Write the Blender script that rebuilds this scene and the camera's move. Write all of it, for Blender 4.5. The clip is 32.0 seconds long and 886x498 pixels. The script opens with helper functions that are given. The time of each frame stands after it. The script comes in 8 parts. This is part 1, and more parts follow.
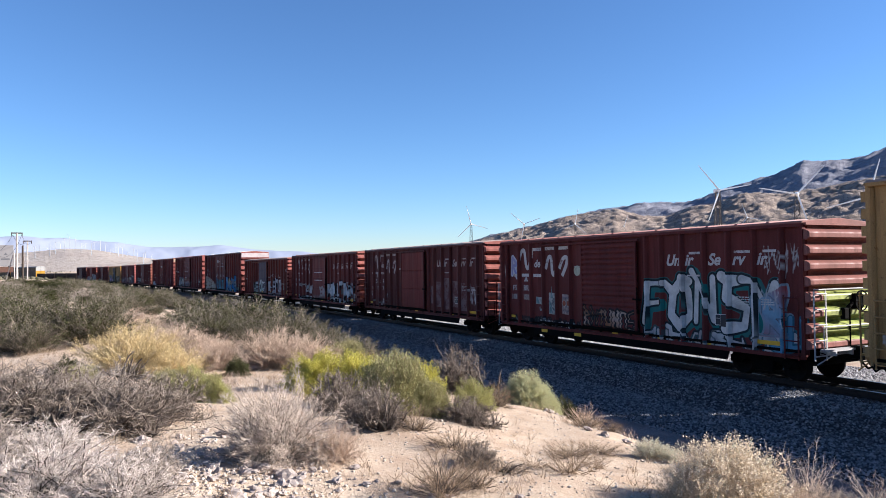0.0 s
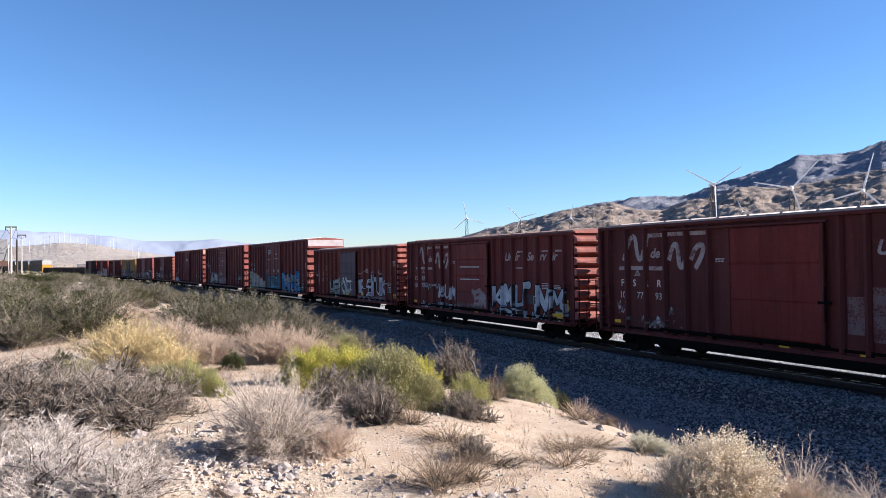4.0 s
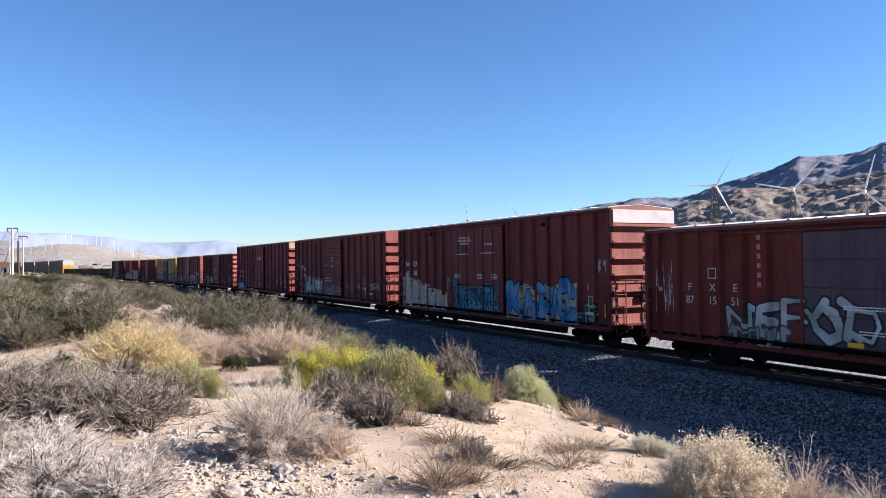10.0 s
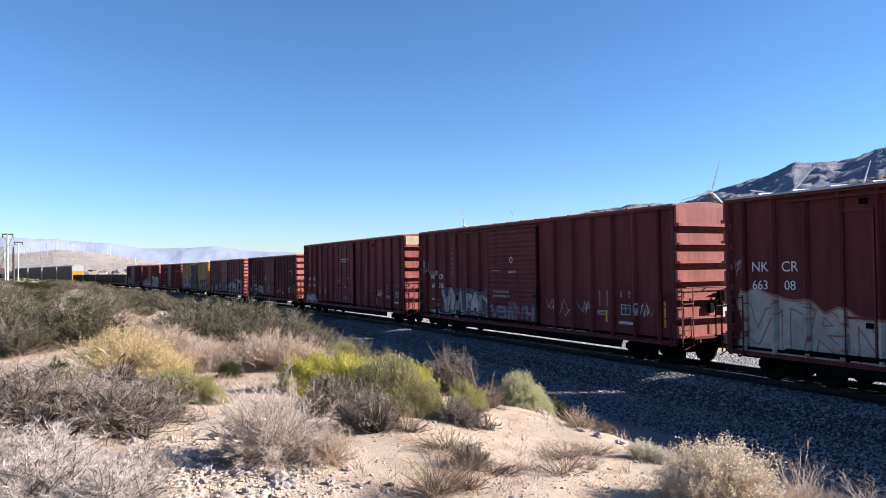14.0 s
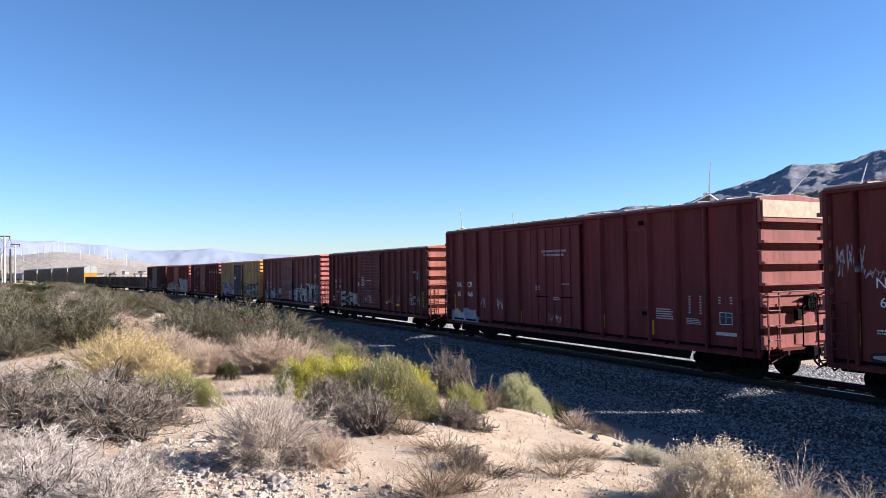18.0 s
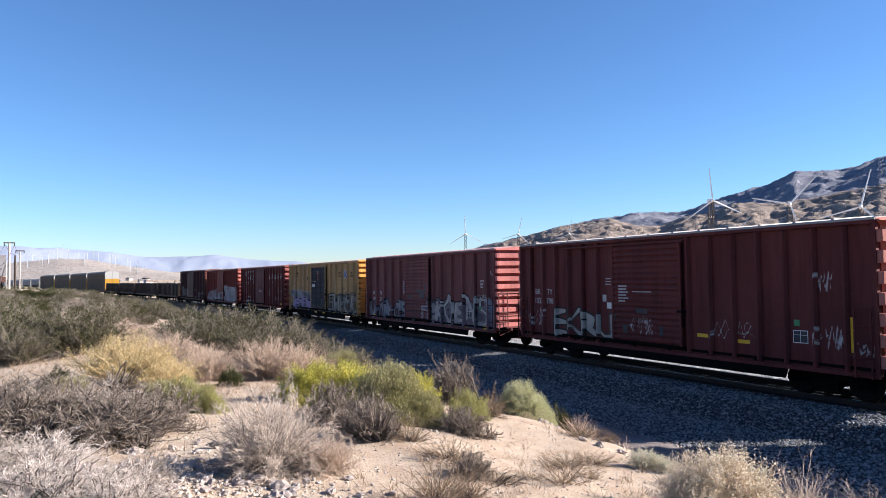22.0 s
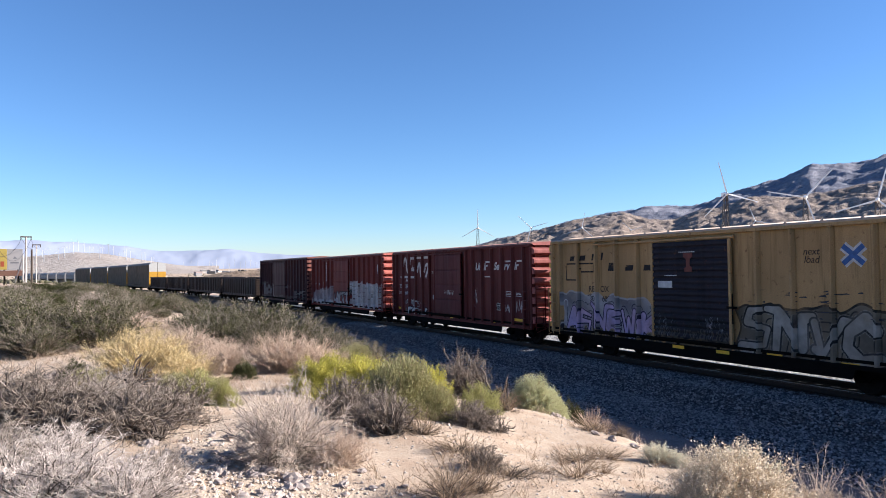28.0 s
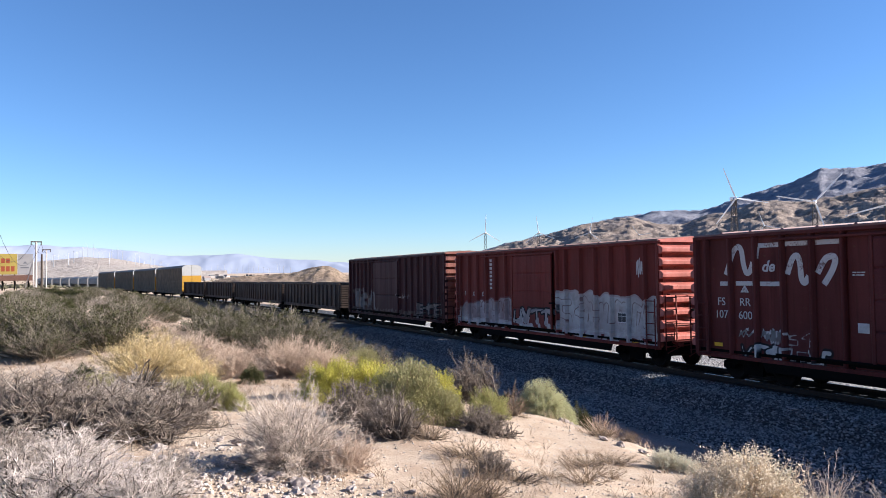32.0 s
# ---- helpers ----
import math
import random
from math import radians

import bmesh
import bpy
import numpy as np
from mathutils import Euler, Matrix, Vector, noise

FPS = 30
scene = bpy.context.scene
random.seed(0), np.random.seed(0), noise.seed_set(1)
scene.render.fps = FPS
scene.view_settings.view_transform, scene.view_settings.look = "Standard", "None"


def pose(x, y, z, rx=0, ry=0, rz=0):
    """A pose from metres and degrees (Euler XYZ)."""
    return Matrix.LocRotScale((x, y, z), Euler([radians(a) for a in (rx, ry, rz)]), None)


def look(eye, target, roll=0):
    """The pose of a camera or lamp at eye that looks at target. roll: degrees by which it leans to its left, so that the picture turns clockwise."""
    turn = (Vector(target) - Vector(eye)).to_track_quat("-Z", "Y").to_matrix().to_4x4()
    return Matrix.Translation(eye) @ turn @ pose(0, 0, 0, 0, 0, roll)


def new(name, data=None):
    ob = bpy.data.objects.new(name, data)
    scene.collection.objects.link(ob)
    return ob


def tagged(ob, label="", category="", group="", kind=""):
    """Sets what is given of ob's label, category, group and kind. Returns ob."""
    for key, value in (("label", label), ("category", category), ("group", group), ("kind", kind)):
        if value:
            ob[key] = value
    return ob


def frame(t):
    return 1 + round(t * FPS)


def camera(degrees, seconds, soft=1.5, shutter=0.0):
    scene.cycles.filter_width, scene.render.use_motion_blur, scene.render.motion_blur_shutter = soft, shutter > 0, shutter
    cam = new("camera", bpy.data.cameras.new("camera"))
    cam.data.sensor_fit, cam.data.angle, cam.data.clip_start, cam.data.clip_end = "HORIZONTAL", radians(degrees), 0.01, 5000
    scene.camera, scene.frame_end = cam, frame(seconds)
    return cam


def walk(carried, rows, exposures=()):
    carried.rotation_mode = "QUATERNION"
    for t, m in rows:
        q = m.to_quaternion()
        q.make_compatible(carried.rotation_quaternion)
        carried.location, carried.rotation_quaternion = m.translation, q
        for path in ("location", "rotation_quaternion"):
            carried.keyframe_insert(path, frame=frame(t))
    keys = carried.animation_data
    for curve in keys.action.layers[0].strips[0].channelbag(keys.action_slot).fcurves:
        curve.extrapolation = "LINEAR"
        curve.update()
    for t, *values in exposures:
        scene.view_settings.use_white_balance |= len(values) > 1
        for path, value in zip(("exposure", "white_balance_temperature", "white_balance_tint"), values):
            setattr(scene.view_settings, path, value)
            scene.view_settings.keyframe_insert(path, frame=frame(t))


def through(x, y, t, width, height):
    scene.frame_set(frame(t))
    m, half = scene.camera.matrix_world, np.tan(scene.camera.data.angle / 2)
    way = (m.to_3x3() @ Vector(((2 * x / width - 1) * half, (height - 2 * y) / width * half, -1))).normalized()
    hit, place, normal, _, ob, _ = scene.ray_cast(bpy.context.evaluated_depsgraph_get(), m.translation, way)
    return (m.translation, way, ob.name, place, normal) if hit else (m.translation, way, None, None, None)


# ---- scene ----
# A hand-held camera stands on a desert berm while a freight train rolls past.
EYE = (0.0, 0.0, 3.326)
cam = camera(63.82, 32.0, soft=0.6)
# seconds, azimuth (clockwise from +y) and tilt of the view, in degrees
AIM = [
    (0.0, 0.02, 0.45), (0.5, 0.18, 0.21), (1.0, 0.31, 0.05), (1.5, 0.4, -0.05), (2.0, 0.45, -0.1), (2.5, 0.46, -0.11),
    (3.0, 0.42, -0.06), (3.5, 0.39, -0.02), (5.5, 0.22, -0.09), (6.0, 0.12, -0.07), (6.5, 0.02, 0.03), (7.0, -0.02, 0.16),
    (7.5, -0.04, 0.32), (8.0, -0.04, 0.46), (8.5, -0.03, 0.5), (9.0, 0.03, 0.42), (9.5, 0.14, 0.27), (10.0, 0.28, 0.07),
    (10.5, 0.41, -0.11), (11.0, 0.45, -0.21), (11.5, 0.49, -0.22), (12.0, 0.49, -0.1), (12.5, 0.5, 0.08), (13.0, 0.52, 0.28),
    (13.5, 0.56, 0.43), (14.0, 0.57, 0.55), (14.5, 0.61, 0.58), (16.5, 0.66, 0.6), (17.0, 0.71, 0.61), (17.5, 0.72, 0.67),
    (18.0, 0.75, 0.72), (18.5, 0.77, 0.74), (19.0, 0.76, 0.77), (19.5, 0.68, 0.83), (20.0, 0.59, 0.91), (20.5, 0.54, 1.02),
    (21.0, 0.54, 1.11), (21.5, 0.54, 1.22), (22.0, 0.47, 1.24), (22.5, 0.34, 1.24), (23.0, 0.16, 1.15), (23.5, 0.03, 0.97),
    (24.0, -0.12, 0.79), (24.5, -0.21, 0.66), (25.0, -0.33, 0.63), (25.5, -0.46, 0.66), (27.5, -0.52, 0.82), (28.0, -0.52, 0.75),
    (28.5, -0.56, 0.69), (29.0, -0.64, 0.68), (29.5, -0.73, 0.74), (30.0, -0.83, 0.89), (30.5, -0.86, 1.01), (31.0, -0.94, 1.1),
    (31.5, -1.03, 1.15), (32.0, -1.13, 1.14),
]


def aim(az, tilt):
    a, e = radians(az), radians(tilt)
    return look(EYE, (EYE[0] + math.sin(a) * math.cos(e), EYE[1] + math.cos(a) * math.cos(e), EYE[2] + math.sin(e)), -0.23)


walk(cam, [(t, aim(a, e)) for t, a, e in AIM], exposures=[(0.0, 1.52, 5900.0, 11.0), (32.0, 1.52, 5900.0, 11.0)])

# ---------------------------------------------------------------- light
SUN_EL, SUN_AZ = 23.8, 87.5
world = bpy.data.worlds.new("desert_sky")
scene.world = world
world.use_nodes = True
wn, wl = world.node_tree.nodes, world.node_tree.links
sky = wn.new("ShaderNodeTexSky")
sky.sky_type = "NISHITA"
sky.sun_disc = False
sky.sun_elevation = radians(SUN_EL)
sky.sun_rotation = radians(SUN_AZ)
sky.altitude = 300
sky.air_density, sky.dust_density, sky.ozone_density = 0.9, 0.0, 6.0
wn["Background"].inputs["Strength"].default_value = 0.058
wl.new(sky.outputs["Color"], wn["Background"].inputs["Color"])
sun = new("sun", bpy.data.lights.new("sun", "SUN"))
sun.data.energy, sun.data.angle, sun.data.color = 5.0, radians(0.53), (1.0, 0.90, 0.78)
sa, se = radians(SUN_AZ), radians(SUN_EL)
SUN_WAY = Vector((math.sin(sa) * math.cos(se), math.cos(sa) * math.cos(se), math.sin(se)))
sun.matrix_world = look(tuple(SUN_WAY * 60), (0, 0, 0))

# ---------------------------------------------------------------- materials


def rgba(c):
    return (c[0], c[1], c[2], 1.0)


class Nodes:
    """A short way to write a node material."""

    def __init__(self, name, rough=0.8, metal=0.0, spec=0.3):
        self.mat = bpy.data.materials.new(name)
        self.mat.use_nodes = True
        self.n, self.l = self.mat.node_tree.nodes, self.mat.node_tree.links
        self.b = self.n["Principled BSDF"]
        self.b.inputs["Roughness"].default_value = rough
        self.b.inputs["Metallic"].default_value = metal
        self.b.inputs["Specular IOR Level"].default_value = spec

    def put(self, socket, v):
        if isinstance(v, bpy.types.NodeSocket):
            self.l.new(v, socket)
        elif isinstance(v, (tuple, list)) and len(v) == 3 and socket.type == "RGBA":
            socket.default_value = rgba(v)
        else:
            socket.default_value = v

    def coord(self, scale=(1, 1, 1), kind="Object"):
        t = self.n.new("ShaderNodeTexCoord")
        m = self.n.new("ShaderNodeMapping")
        m.inputs["Scale"].default_value = scale
        self.l.new(t.outputs[kind], m.inputs["Vector"])
        return m.outputs["Vector"]

    def noise(self, scale, detail=4.0, vec=None, rough=0.6, stretch=(1, 1, 1)):
        t = self.n.new("ShaderNodeTexNoise")
        t.inputs["Scale"].default_value, t.inputs["Detail"].default_value, t.inputs["Roughness"].default_value = scale, detail, rough
        self.l.new(vec if vec is not None else self.coord(stretch), t.inputs["Vector"])
        return t.outputs["Fac"]

    def cells(self, scale, stretch=(1, 1, 1), out="Color", feature="F1"):
        t = self.n.new("ShaderNodeTexVoronoi")
        t.feature = feature
        t.inputs["Scale"].default_value = scale
        self.l.new(self.coord(stretch), t.inputs["Vector"])
        return t.outputs[out]

    def ramp(self, fac, stops):
        r = self.n.new("ShaderNodeValToRGB")
        e = r.color_ramp.elements
        while len(e) < len(stops):
            e.new(0.5)
        for k, (p, c) in zip(e, stops):
            k.position = p
            k.color = rgba(c) if isinstance(c, (tuple, list)) else (c, c, c, 1)
        self.l.new(fac, r.inputs["Fac"])
        return r.outputs["Color"]

    def mix(self, fac, a, b, how="MIX"):
        m = self.n.new("ShaderNodeMix")
        m.data_type, m.blend_type = "RGBA", how
        self.put(m.inputs[0], fac)
        self.put(m.inputs[6], a)
        self.put(m.inputs[7], b)
        return m.outputs[2]

    def math(self, op, a, b=0.0):
        m = self.n.new("ShaderNodeMath")
        m.operation = op
        self.put(m.inputs[0], a)
        self.put(m.inputs[1], b)
        return m.outputs[0]

    def random(self):
        return self.n.new("ShaderNodeObjectInfo").outputs["Random"]

    def island(self):
        return self.n.new("ShaderNodeNewGeometry").outputs["Random Per Island"]

    def attr(self, name, out="Color"):
        a = self.n.new("ShaderNodeAttribute")
        a.attribute_name = name
        return a.outputs[out]

    def bump(self, height, strength=0.4, dist=0.02):
        b = self.n.new("ShaderNodeBump")
        b.inputs["Strength"].default_value, b.inputs["Distance"].default_value = strength, dist
        self.l.new(height, b.inputs["Height"])
        self.l.new(b.outputs["Normal"], self.b.inputs["Normal"])

    def done(self, colour, rough=None):
        self.put(self.b.inputs["Base Color"], colour)
        if rough is not None:
            self.put(self.b.inputs["Roughness"], rough)
        return self.mat


def scaled(c, k):
    return tuple(min(1.0, v * k) for v in c)


def weathered(m, c, rust=(0.10, 0.045, 0.025)):
    """Faded car paint: broad fading, vertical dirt streaks, rust specks."""
    c = (c[0] * 1.38, c[1] * 1.16, c[2] * 1.12)
    broad = m.noise(0.8, 4, stretch=(1.0, 1.0, 0.35))
    streak = m.noise(2.2, 4, stretch=(1.6, 1.6, 0.12))
    speck = m.noise(7.0, 6)
    grit = m.noise(34.0, 4)
    drip = m.noise(9.0, 3, stretch=(1.0, 1.0, 0.05))
    col = m.mix(m.ramp(broad, [(0.3, 0.0), (0.75, 0.75)]), scaled(c, 0.7), scaled(c, 1.45))
    col = m.mix(m.ramp(streak, [(0.52, 0.0), (0.72, 0.55)]), col, scaled(c, 0.55))
    col = m.mix(m.ramp(speck, [(0.62, 0.0), (0.72, 0.8)]), col, rust)
    col = m.mix(m.ramp(drip, [(0.56, 0.0), (0.74, 0.5)]), col, scaled(c, 0.35))
    col = m.mix(m.ramp(grit, [(0.42, 0.30), (0.55, 0.0)]), col, scaled(c, 0.45))
    col = m.mix(m.ramp(grit, [(0.62, 0.0), (0.75, 0.35)]), col, scaled(c, 1.9))
    m.bump(speck, 0.15, 0.01)
    return col, m.ramp(streak, [(0.3, 0.5), (0.8, 0.8)])


def car_paint(name, c):
    m = Nodes(name, 0.6, 0.0, 0.12)
    col, r = weathered(m, c)
    return m.done(col, r)


def sunlit_end_paint(c):
    """Paint for a car's end, with sunlight put into a paler, pinker colour."""
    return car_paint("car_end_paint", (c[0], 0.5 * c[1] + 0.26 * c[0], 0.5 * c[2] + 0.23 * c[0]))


def tagged_paint(name, c, cloud=(0.1, 0.3, 0.35)):
    """Car paint with spray paint over it: the spray's outlines lie in the mesh as distances."""
    m = Nodes(name, 0.6, 0.0, 0.12)
    col, r = weathered(m, c)
    v = m.n.new("ShaderNodeSeparateXYZ")
    m.l.new(m.attr("spray", "Vector"), v.inputs[0])
    grime = m.noise(3.0, 5)
    thin = m.ramp(m.noise(1.3, 5), [(0.30, 0.55), (0.55, 1.0)])

    def inside(s, edge):
        step = m.math("SUBTRACT", edge, s)
        step = m.math("MULTIPLY", step, 60.0)
        q = m.n.new("ShaderNodeClamp")
        m.l.new(step, q.inputs[0])
        return m.math("MULTIPLY", q.outputs[0], thin)

    fill = m.attr("spray_fill")
    fill = m.mix(m.ramp(grime, [(0.45, 0.0), (0.75, 0.5)]), fill, m.mix(0.75, fill, (0.02, 0.02, 0.02)))
    col = m.mix(inside(v.outputs["Y"], 0.0), col, m.attr("spray_cloud"))
    col = m.mix(inside(v.outputs["X"], 0.05), col, m.attr("spray_line"))
    col = m.mix(inside(v.outputs["X"], -0.02), col, fill)
    col = m.mix(inside(m.attr("spray_ink", "Fac"), 0.0), col, m.attr("spray_inked"))
    col = m.mix(inside(v.outputs["Z"], 0.0), col, (0.42, 0.39, 0.38))
    return m.done(col, r)


def plain(name, c, rough=0.6, metal=0.0, vary=0.25, scale=6.0, spec=0.3):
    m = Nodes(name, rough, metal, spec)
    f = m.noise(scale, 5)
    m.bump(f, 0.12, 0.01)
    return m.done(m.mix(m.ramp(f, [(0.3, 0.0), (0.7, 1.0)]), scaled(c, 1 - vary), scaled(c, 1 + vary)))


MAROON, DARKRED = (0.080, 0.020, 0.019), (0.062, 0.018, 0.017)
TAN = (0.30, 0.20, 0.08)
STEEL = plain("black_steel", (0.005, 0.0045, 0.0042), 0.9, spec=0.05)
WHEEL_STEEL = plain("wheel_steel", (0.009, 0.0078, 0.007), 0.8, 0.0, spec=0.08)
RAIL_STEEL = plain("rail_steel", (0.014, 0.010, 0.008), 0.7, 0.1)
RAIL_HEAD = plain("rail_head_steel", (0.35, 0.33, 0.31), 0.25, 0.9)
TIE_WOOD = plain("tie_wood", (0.055, 0.042, 0.034), 0.9, 0, 0.4, 9)
WHITE_PAINT = plain("white_paint", (0.62, 0.60, 0.58), 0.6, 0, 0.15)
GREY_PAINT = plain("grey_paint", (0.40, 0.39, 0.39), 0.6, 0, 0.2)
ROOF_METAL = plain("roof_galvanised", (0.25, 0.19, 0.17), 0.55, 0.1, 0.25, 1.5)
YELLOW_MARK = plain("yellow_mark", (0.62, 0.36, 0.02), 0.5, 0, 0.15)
BLACK_DOOR = plain("black_door_paint", (0.022, 0.022, 0.030), 0.5, 0, 0.3, 1.5)
GONDOLA_PAINT = car_paint("gondola_paint", (0.030, 0.025, 0.022))
ALU = plain("perforated_aluminium", (0.130, 0.096, 0.064), 0.75, 0.0, 0.3, 0.8, spec=0.1)
RACK_WHITE = plain("rack_white", (0.34, 0.33, 0.31), 0.5, 0, 0.1)
RACK_YELLOW = plain("rack_yellow", (0.38, 0.20, 0.02), 0.5, 0, 0.12)
HOPPER_GREY = plain("hopper_grey", (0.15, 0.145, 0.14), 0.6, 0, 0.2, 1)
TURBINE_WHITE = plain("turbine_white", (0.80, 0.80, 0.80), 0.4, 0, 0.06, 0.3)
# White of the far wind farm, its colour dimmed to stand for haze.
HAZED_WHITE = plain("far_turbine_white", (0.40, 0.41, 0.43), 0.6, 0, 0.05, 0.3)
TOWER_STEEL = plain("tower_steel", (0.12, 0.10, 0.085), 0.6, 0.2, 0.2, 0.5)
POLE_PALE = plain("pale_pole", (0.42, 0.37, 0.33), 0.8, 0, 0.2, 2)
POLE_DARK = plain("dark_pole", (0.06, 0.045, 0.035), 0.9, 0, 0.3, 3)
CABLE = plain("cable_black", (0.012, 0.012, 0.013), 0.6)
BOARD_YELLOW = plain("board_yellow", (0.26, 0.195, 0.045), 0.6, 0, 0.05, 1)
BOARD_WHITE = plain("board_white", (0.21, 0.20, 0.20), 0.6, 0, 0.05, 1)
BOARD_RED = plain("board_red", (0.20, 0.04, 0.015), 0.6, 0, 0.1, 1)
BOARD_GREY = plain("board_grey", (0.10, 0.10, 0.11), 0.7, 0, 0.1, 1)


def sand_material():
    m = Nodes("desert_sand", 0.95, 0, 0.1)
    big, mid, fine = m.noise(0.35, 4), m.noise(2.5, 6), m.noise(38.0, 6)
    col = m.mix(m.ramp(big, [(0.3, 0.0), (0.7, 1.0)]), (0.47, 0.36, 0.26), (0.57, 0.46, 0.35))
    col = m.mix(m.ramp(mid, [(0.42, 0.0), (0.66, 0.65)]), col, (0.38, 0.265, 0.18))
    pebble = m.cells(30.0, out="Distance")
    col = m.mix(m.ramp(pebble, [(0.08, 0.5), (0.22, 0.0)]), col, (0.46, 0.42, 0.38))
    col = m.mix(m.ramp(fine, [(0.35, 0.35), (0.6, 0.0)]), col, (0.20, 0.14, 0.10))
    m.bump(m.math("ADD", fine, m.math("MULTIPLY", mid, 2.0)), 0.75, 0.03)
    return m.done(col)


def gravel_material(name, a, b, per_piece=False):
    m = Nodes(name, 0.85, 0, 0.2)
    if per_piece:
        col = m.mix(m.island(), a, b)
        col = m.mix(m.ramp(m.noise(25, 4), [(0.4, 0.0), (0.7, 0.4)]), col, scaled(a, 0.5))
    else:
        cell = m.cells(17.0)
        col = m.mix(m.ramp(cell, [(0.1, 0.0), (0.9, 1.0)]), a, b)
        d = m.cells(17.0, out="Distance")
        col = m.mix(m.ramp(d, [(0.25, 0.0), (0.6, 0.8)]), col, scaled(a, 0.3))
        m.bump(m.math("MULTIPLY", d, -1.0), 1.0, 0.05)
    return m.done(col)


def dirt_material():
    m = Nodes("verge_dirt", 0.95, 0, 0.1)
    big, fine = m.noise(1.1, 5), m.noise(30.0, 6)
    col = m.mix(m.ramp(big, [(0.3, 0.0), (0.7, 1.0)]), (0.20, 0.165, 0.155), (0.32, 0.27, 0.25))
    col = m.mix(m.ramp(fine, [(0.40, 0.6), (0.6, 0.0)]), col, (0.10, 0.085, 0.08))
    m.bump(m.math("ADD", fine, big), 0.8, 0.03)
    return m.done(col)


SAND = sand_material()
DIRT = dirt_material()
# Near ballast is coloured darker for the train's shade, far stones paler for sun.
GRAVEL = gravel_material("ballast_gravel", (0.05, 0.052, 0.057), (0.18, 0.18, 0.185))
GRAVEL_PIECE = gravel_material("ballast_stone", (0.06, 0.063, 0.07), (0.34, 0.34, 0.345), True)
GRAVEL_SUNLIT = gravel_material("clean_ballast_stone", (0.20, 0.195, 0.19), (0.55, 0.54, 0.52), True)
ROCK = plain("pale_rock", (0.33, 0.275, 0.24), 0.9, 0, 0.3, 9)


def hill_material(name, a, b, dark, cover, grain):
    m = Nodes(name, 0.95, 0, 0.1)
    big, mid, fine = m.noise(0.010 * grain, 6), m.noise(0.06 * grain, 8, rough=0.7), m.noise(0.35 * grain, 5)
    col = m.mix(m.ramp(big, [(0.35, 0.0), (0.65, 1.0)]), a, b)
    col = m.mix(m.ramp(mid, [(0.5 - cover, 0.0), (0.62 - cover, 0.75)]), col, dark)
    col = m.mix(m.ramp(fine, [(0.52, 0.0), (0.62, 0.8)]), col, scaled(dark, 0.6))
    m.bump(m.math("ADD", mid, fine), 0.9, 3.0 / grain)
    return m.done(col)


HILL = hill_material("hill_rock", (0.27, 0.21, 0.17), (0.36, 0.29, 0.245), (0.125, 0.102, 0.085), 0.02, 2.6)
# The ridge's blue-grey has the distance haze mixed into the rock colours.
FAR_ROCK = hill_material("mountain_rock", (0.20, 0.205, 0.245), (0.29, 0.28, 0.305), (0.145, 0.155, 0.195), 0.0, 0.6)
KNOLL = hill_material("knoll_rock", (0.25, 0.18, 0.13), (0.33, 0.25, 0.18), (0.10, 0.075, 0.05), 0.03, 6.0)
DUNE = hill_material("pale_sand_hill", (0.38, 0.32, 0.275), (0.44, 0.385, 0.335), (0.31, 0.265, 0.23), -0.08, 0.5)


# Haze on the far range lies in its blue colour and a faint glow.
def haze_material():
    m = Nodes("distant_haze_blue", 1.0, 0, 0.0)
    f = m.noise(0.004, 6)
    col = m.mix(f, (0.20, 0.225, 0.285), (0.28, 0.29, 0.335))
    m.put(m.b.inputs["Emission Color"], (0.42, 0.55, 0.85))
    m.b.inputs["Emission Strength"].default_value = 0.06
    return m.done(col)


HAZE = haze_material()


def plant_material(name, a, b, rough=0.8, through=0.0):
    m = Nodes(name, rough, 0, 0.15)
    col = m.mix(m.island(), a, b)
    col = m.mix(m.ramp(m.noise(3.0, 3), [(0.35, 0.0), (0.7, 0.4)]), col, scaled(a, 0.7))
    if through:   # light shines through thin leaves
        glow, both = m.n.new("ShaderNodeBsdfTranslucent"), m.n.new("ShaderNodeMixShader")
        m.put(glow.inputs["Color"], col)
        both.inputs[0].default_value = through
        m.l.new(m.b.outputs[0], both.inputs[1])
        m.l.new(glow.outputs[0], both.inputs[2])
        m.l.new(both.outputs[0], m.n["Material Output"].inputs["Surface"])
    return m.done(col)


TWIG_GREY = plant_material("grey_twig", (0.24, 0.19, 0.15), (0.47, 0.40, 0.34))
TWIG_PALE = plant_material("pale_twig", (0.40, 0.335, 0.29), (0.76, 0.66, 0.585))
TWIG_DARK = plant_material("dark_twig", (0.12, 0.092, 0.072), (0.30, 0.245, 0.20))
TWIG_BROWN = plant_material("brown_twig", (0.20, 0.135, 0.085), (0.38, 0.28, 0.19))
STRAW = plant_material("straw", (0.60, 0.465, 0.22), (0.86, 0.70, 0.42), through=0.35)
STRAW_PINK = plant_material("pinkish_straw", (0.54, 0.40, 0.30), (0.74, 0.60, 0.48), through=0.3)
LEAF_LIME = plant_material("lime_leaf", (0.40, 0.38, 0.07), (0.66, 0.58, 0.14), through=0.36)
LEAF_OLIVE = plant_material("olive_leaf", (0.28, 0.262, 0.12), (0.38, 0.345, 0.165), through=0.2)
LEAF_PALE = plant_material("pale_green_leaf", (0.42, 0.42, 0.23), (0.66, 0.64, 0.40), through=0.30)
LEAF_DARK = plant_material("dark_green_leaf", (0.036, 0.040, 0.015), (0.120, 0.118, 0.048), through=0.15)
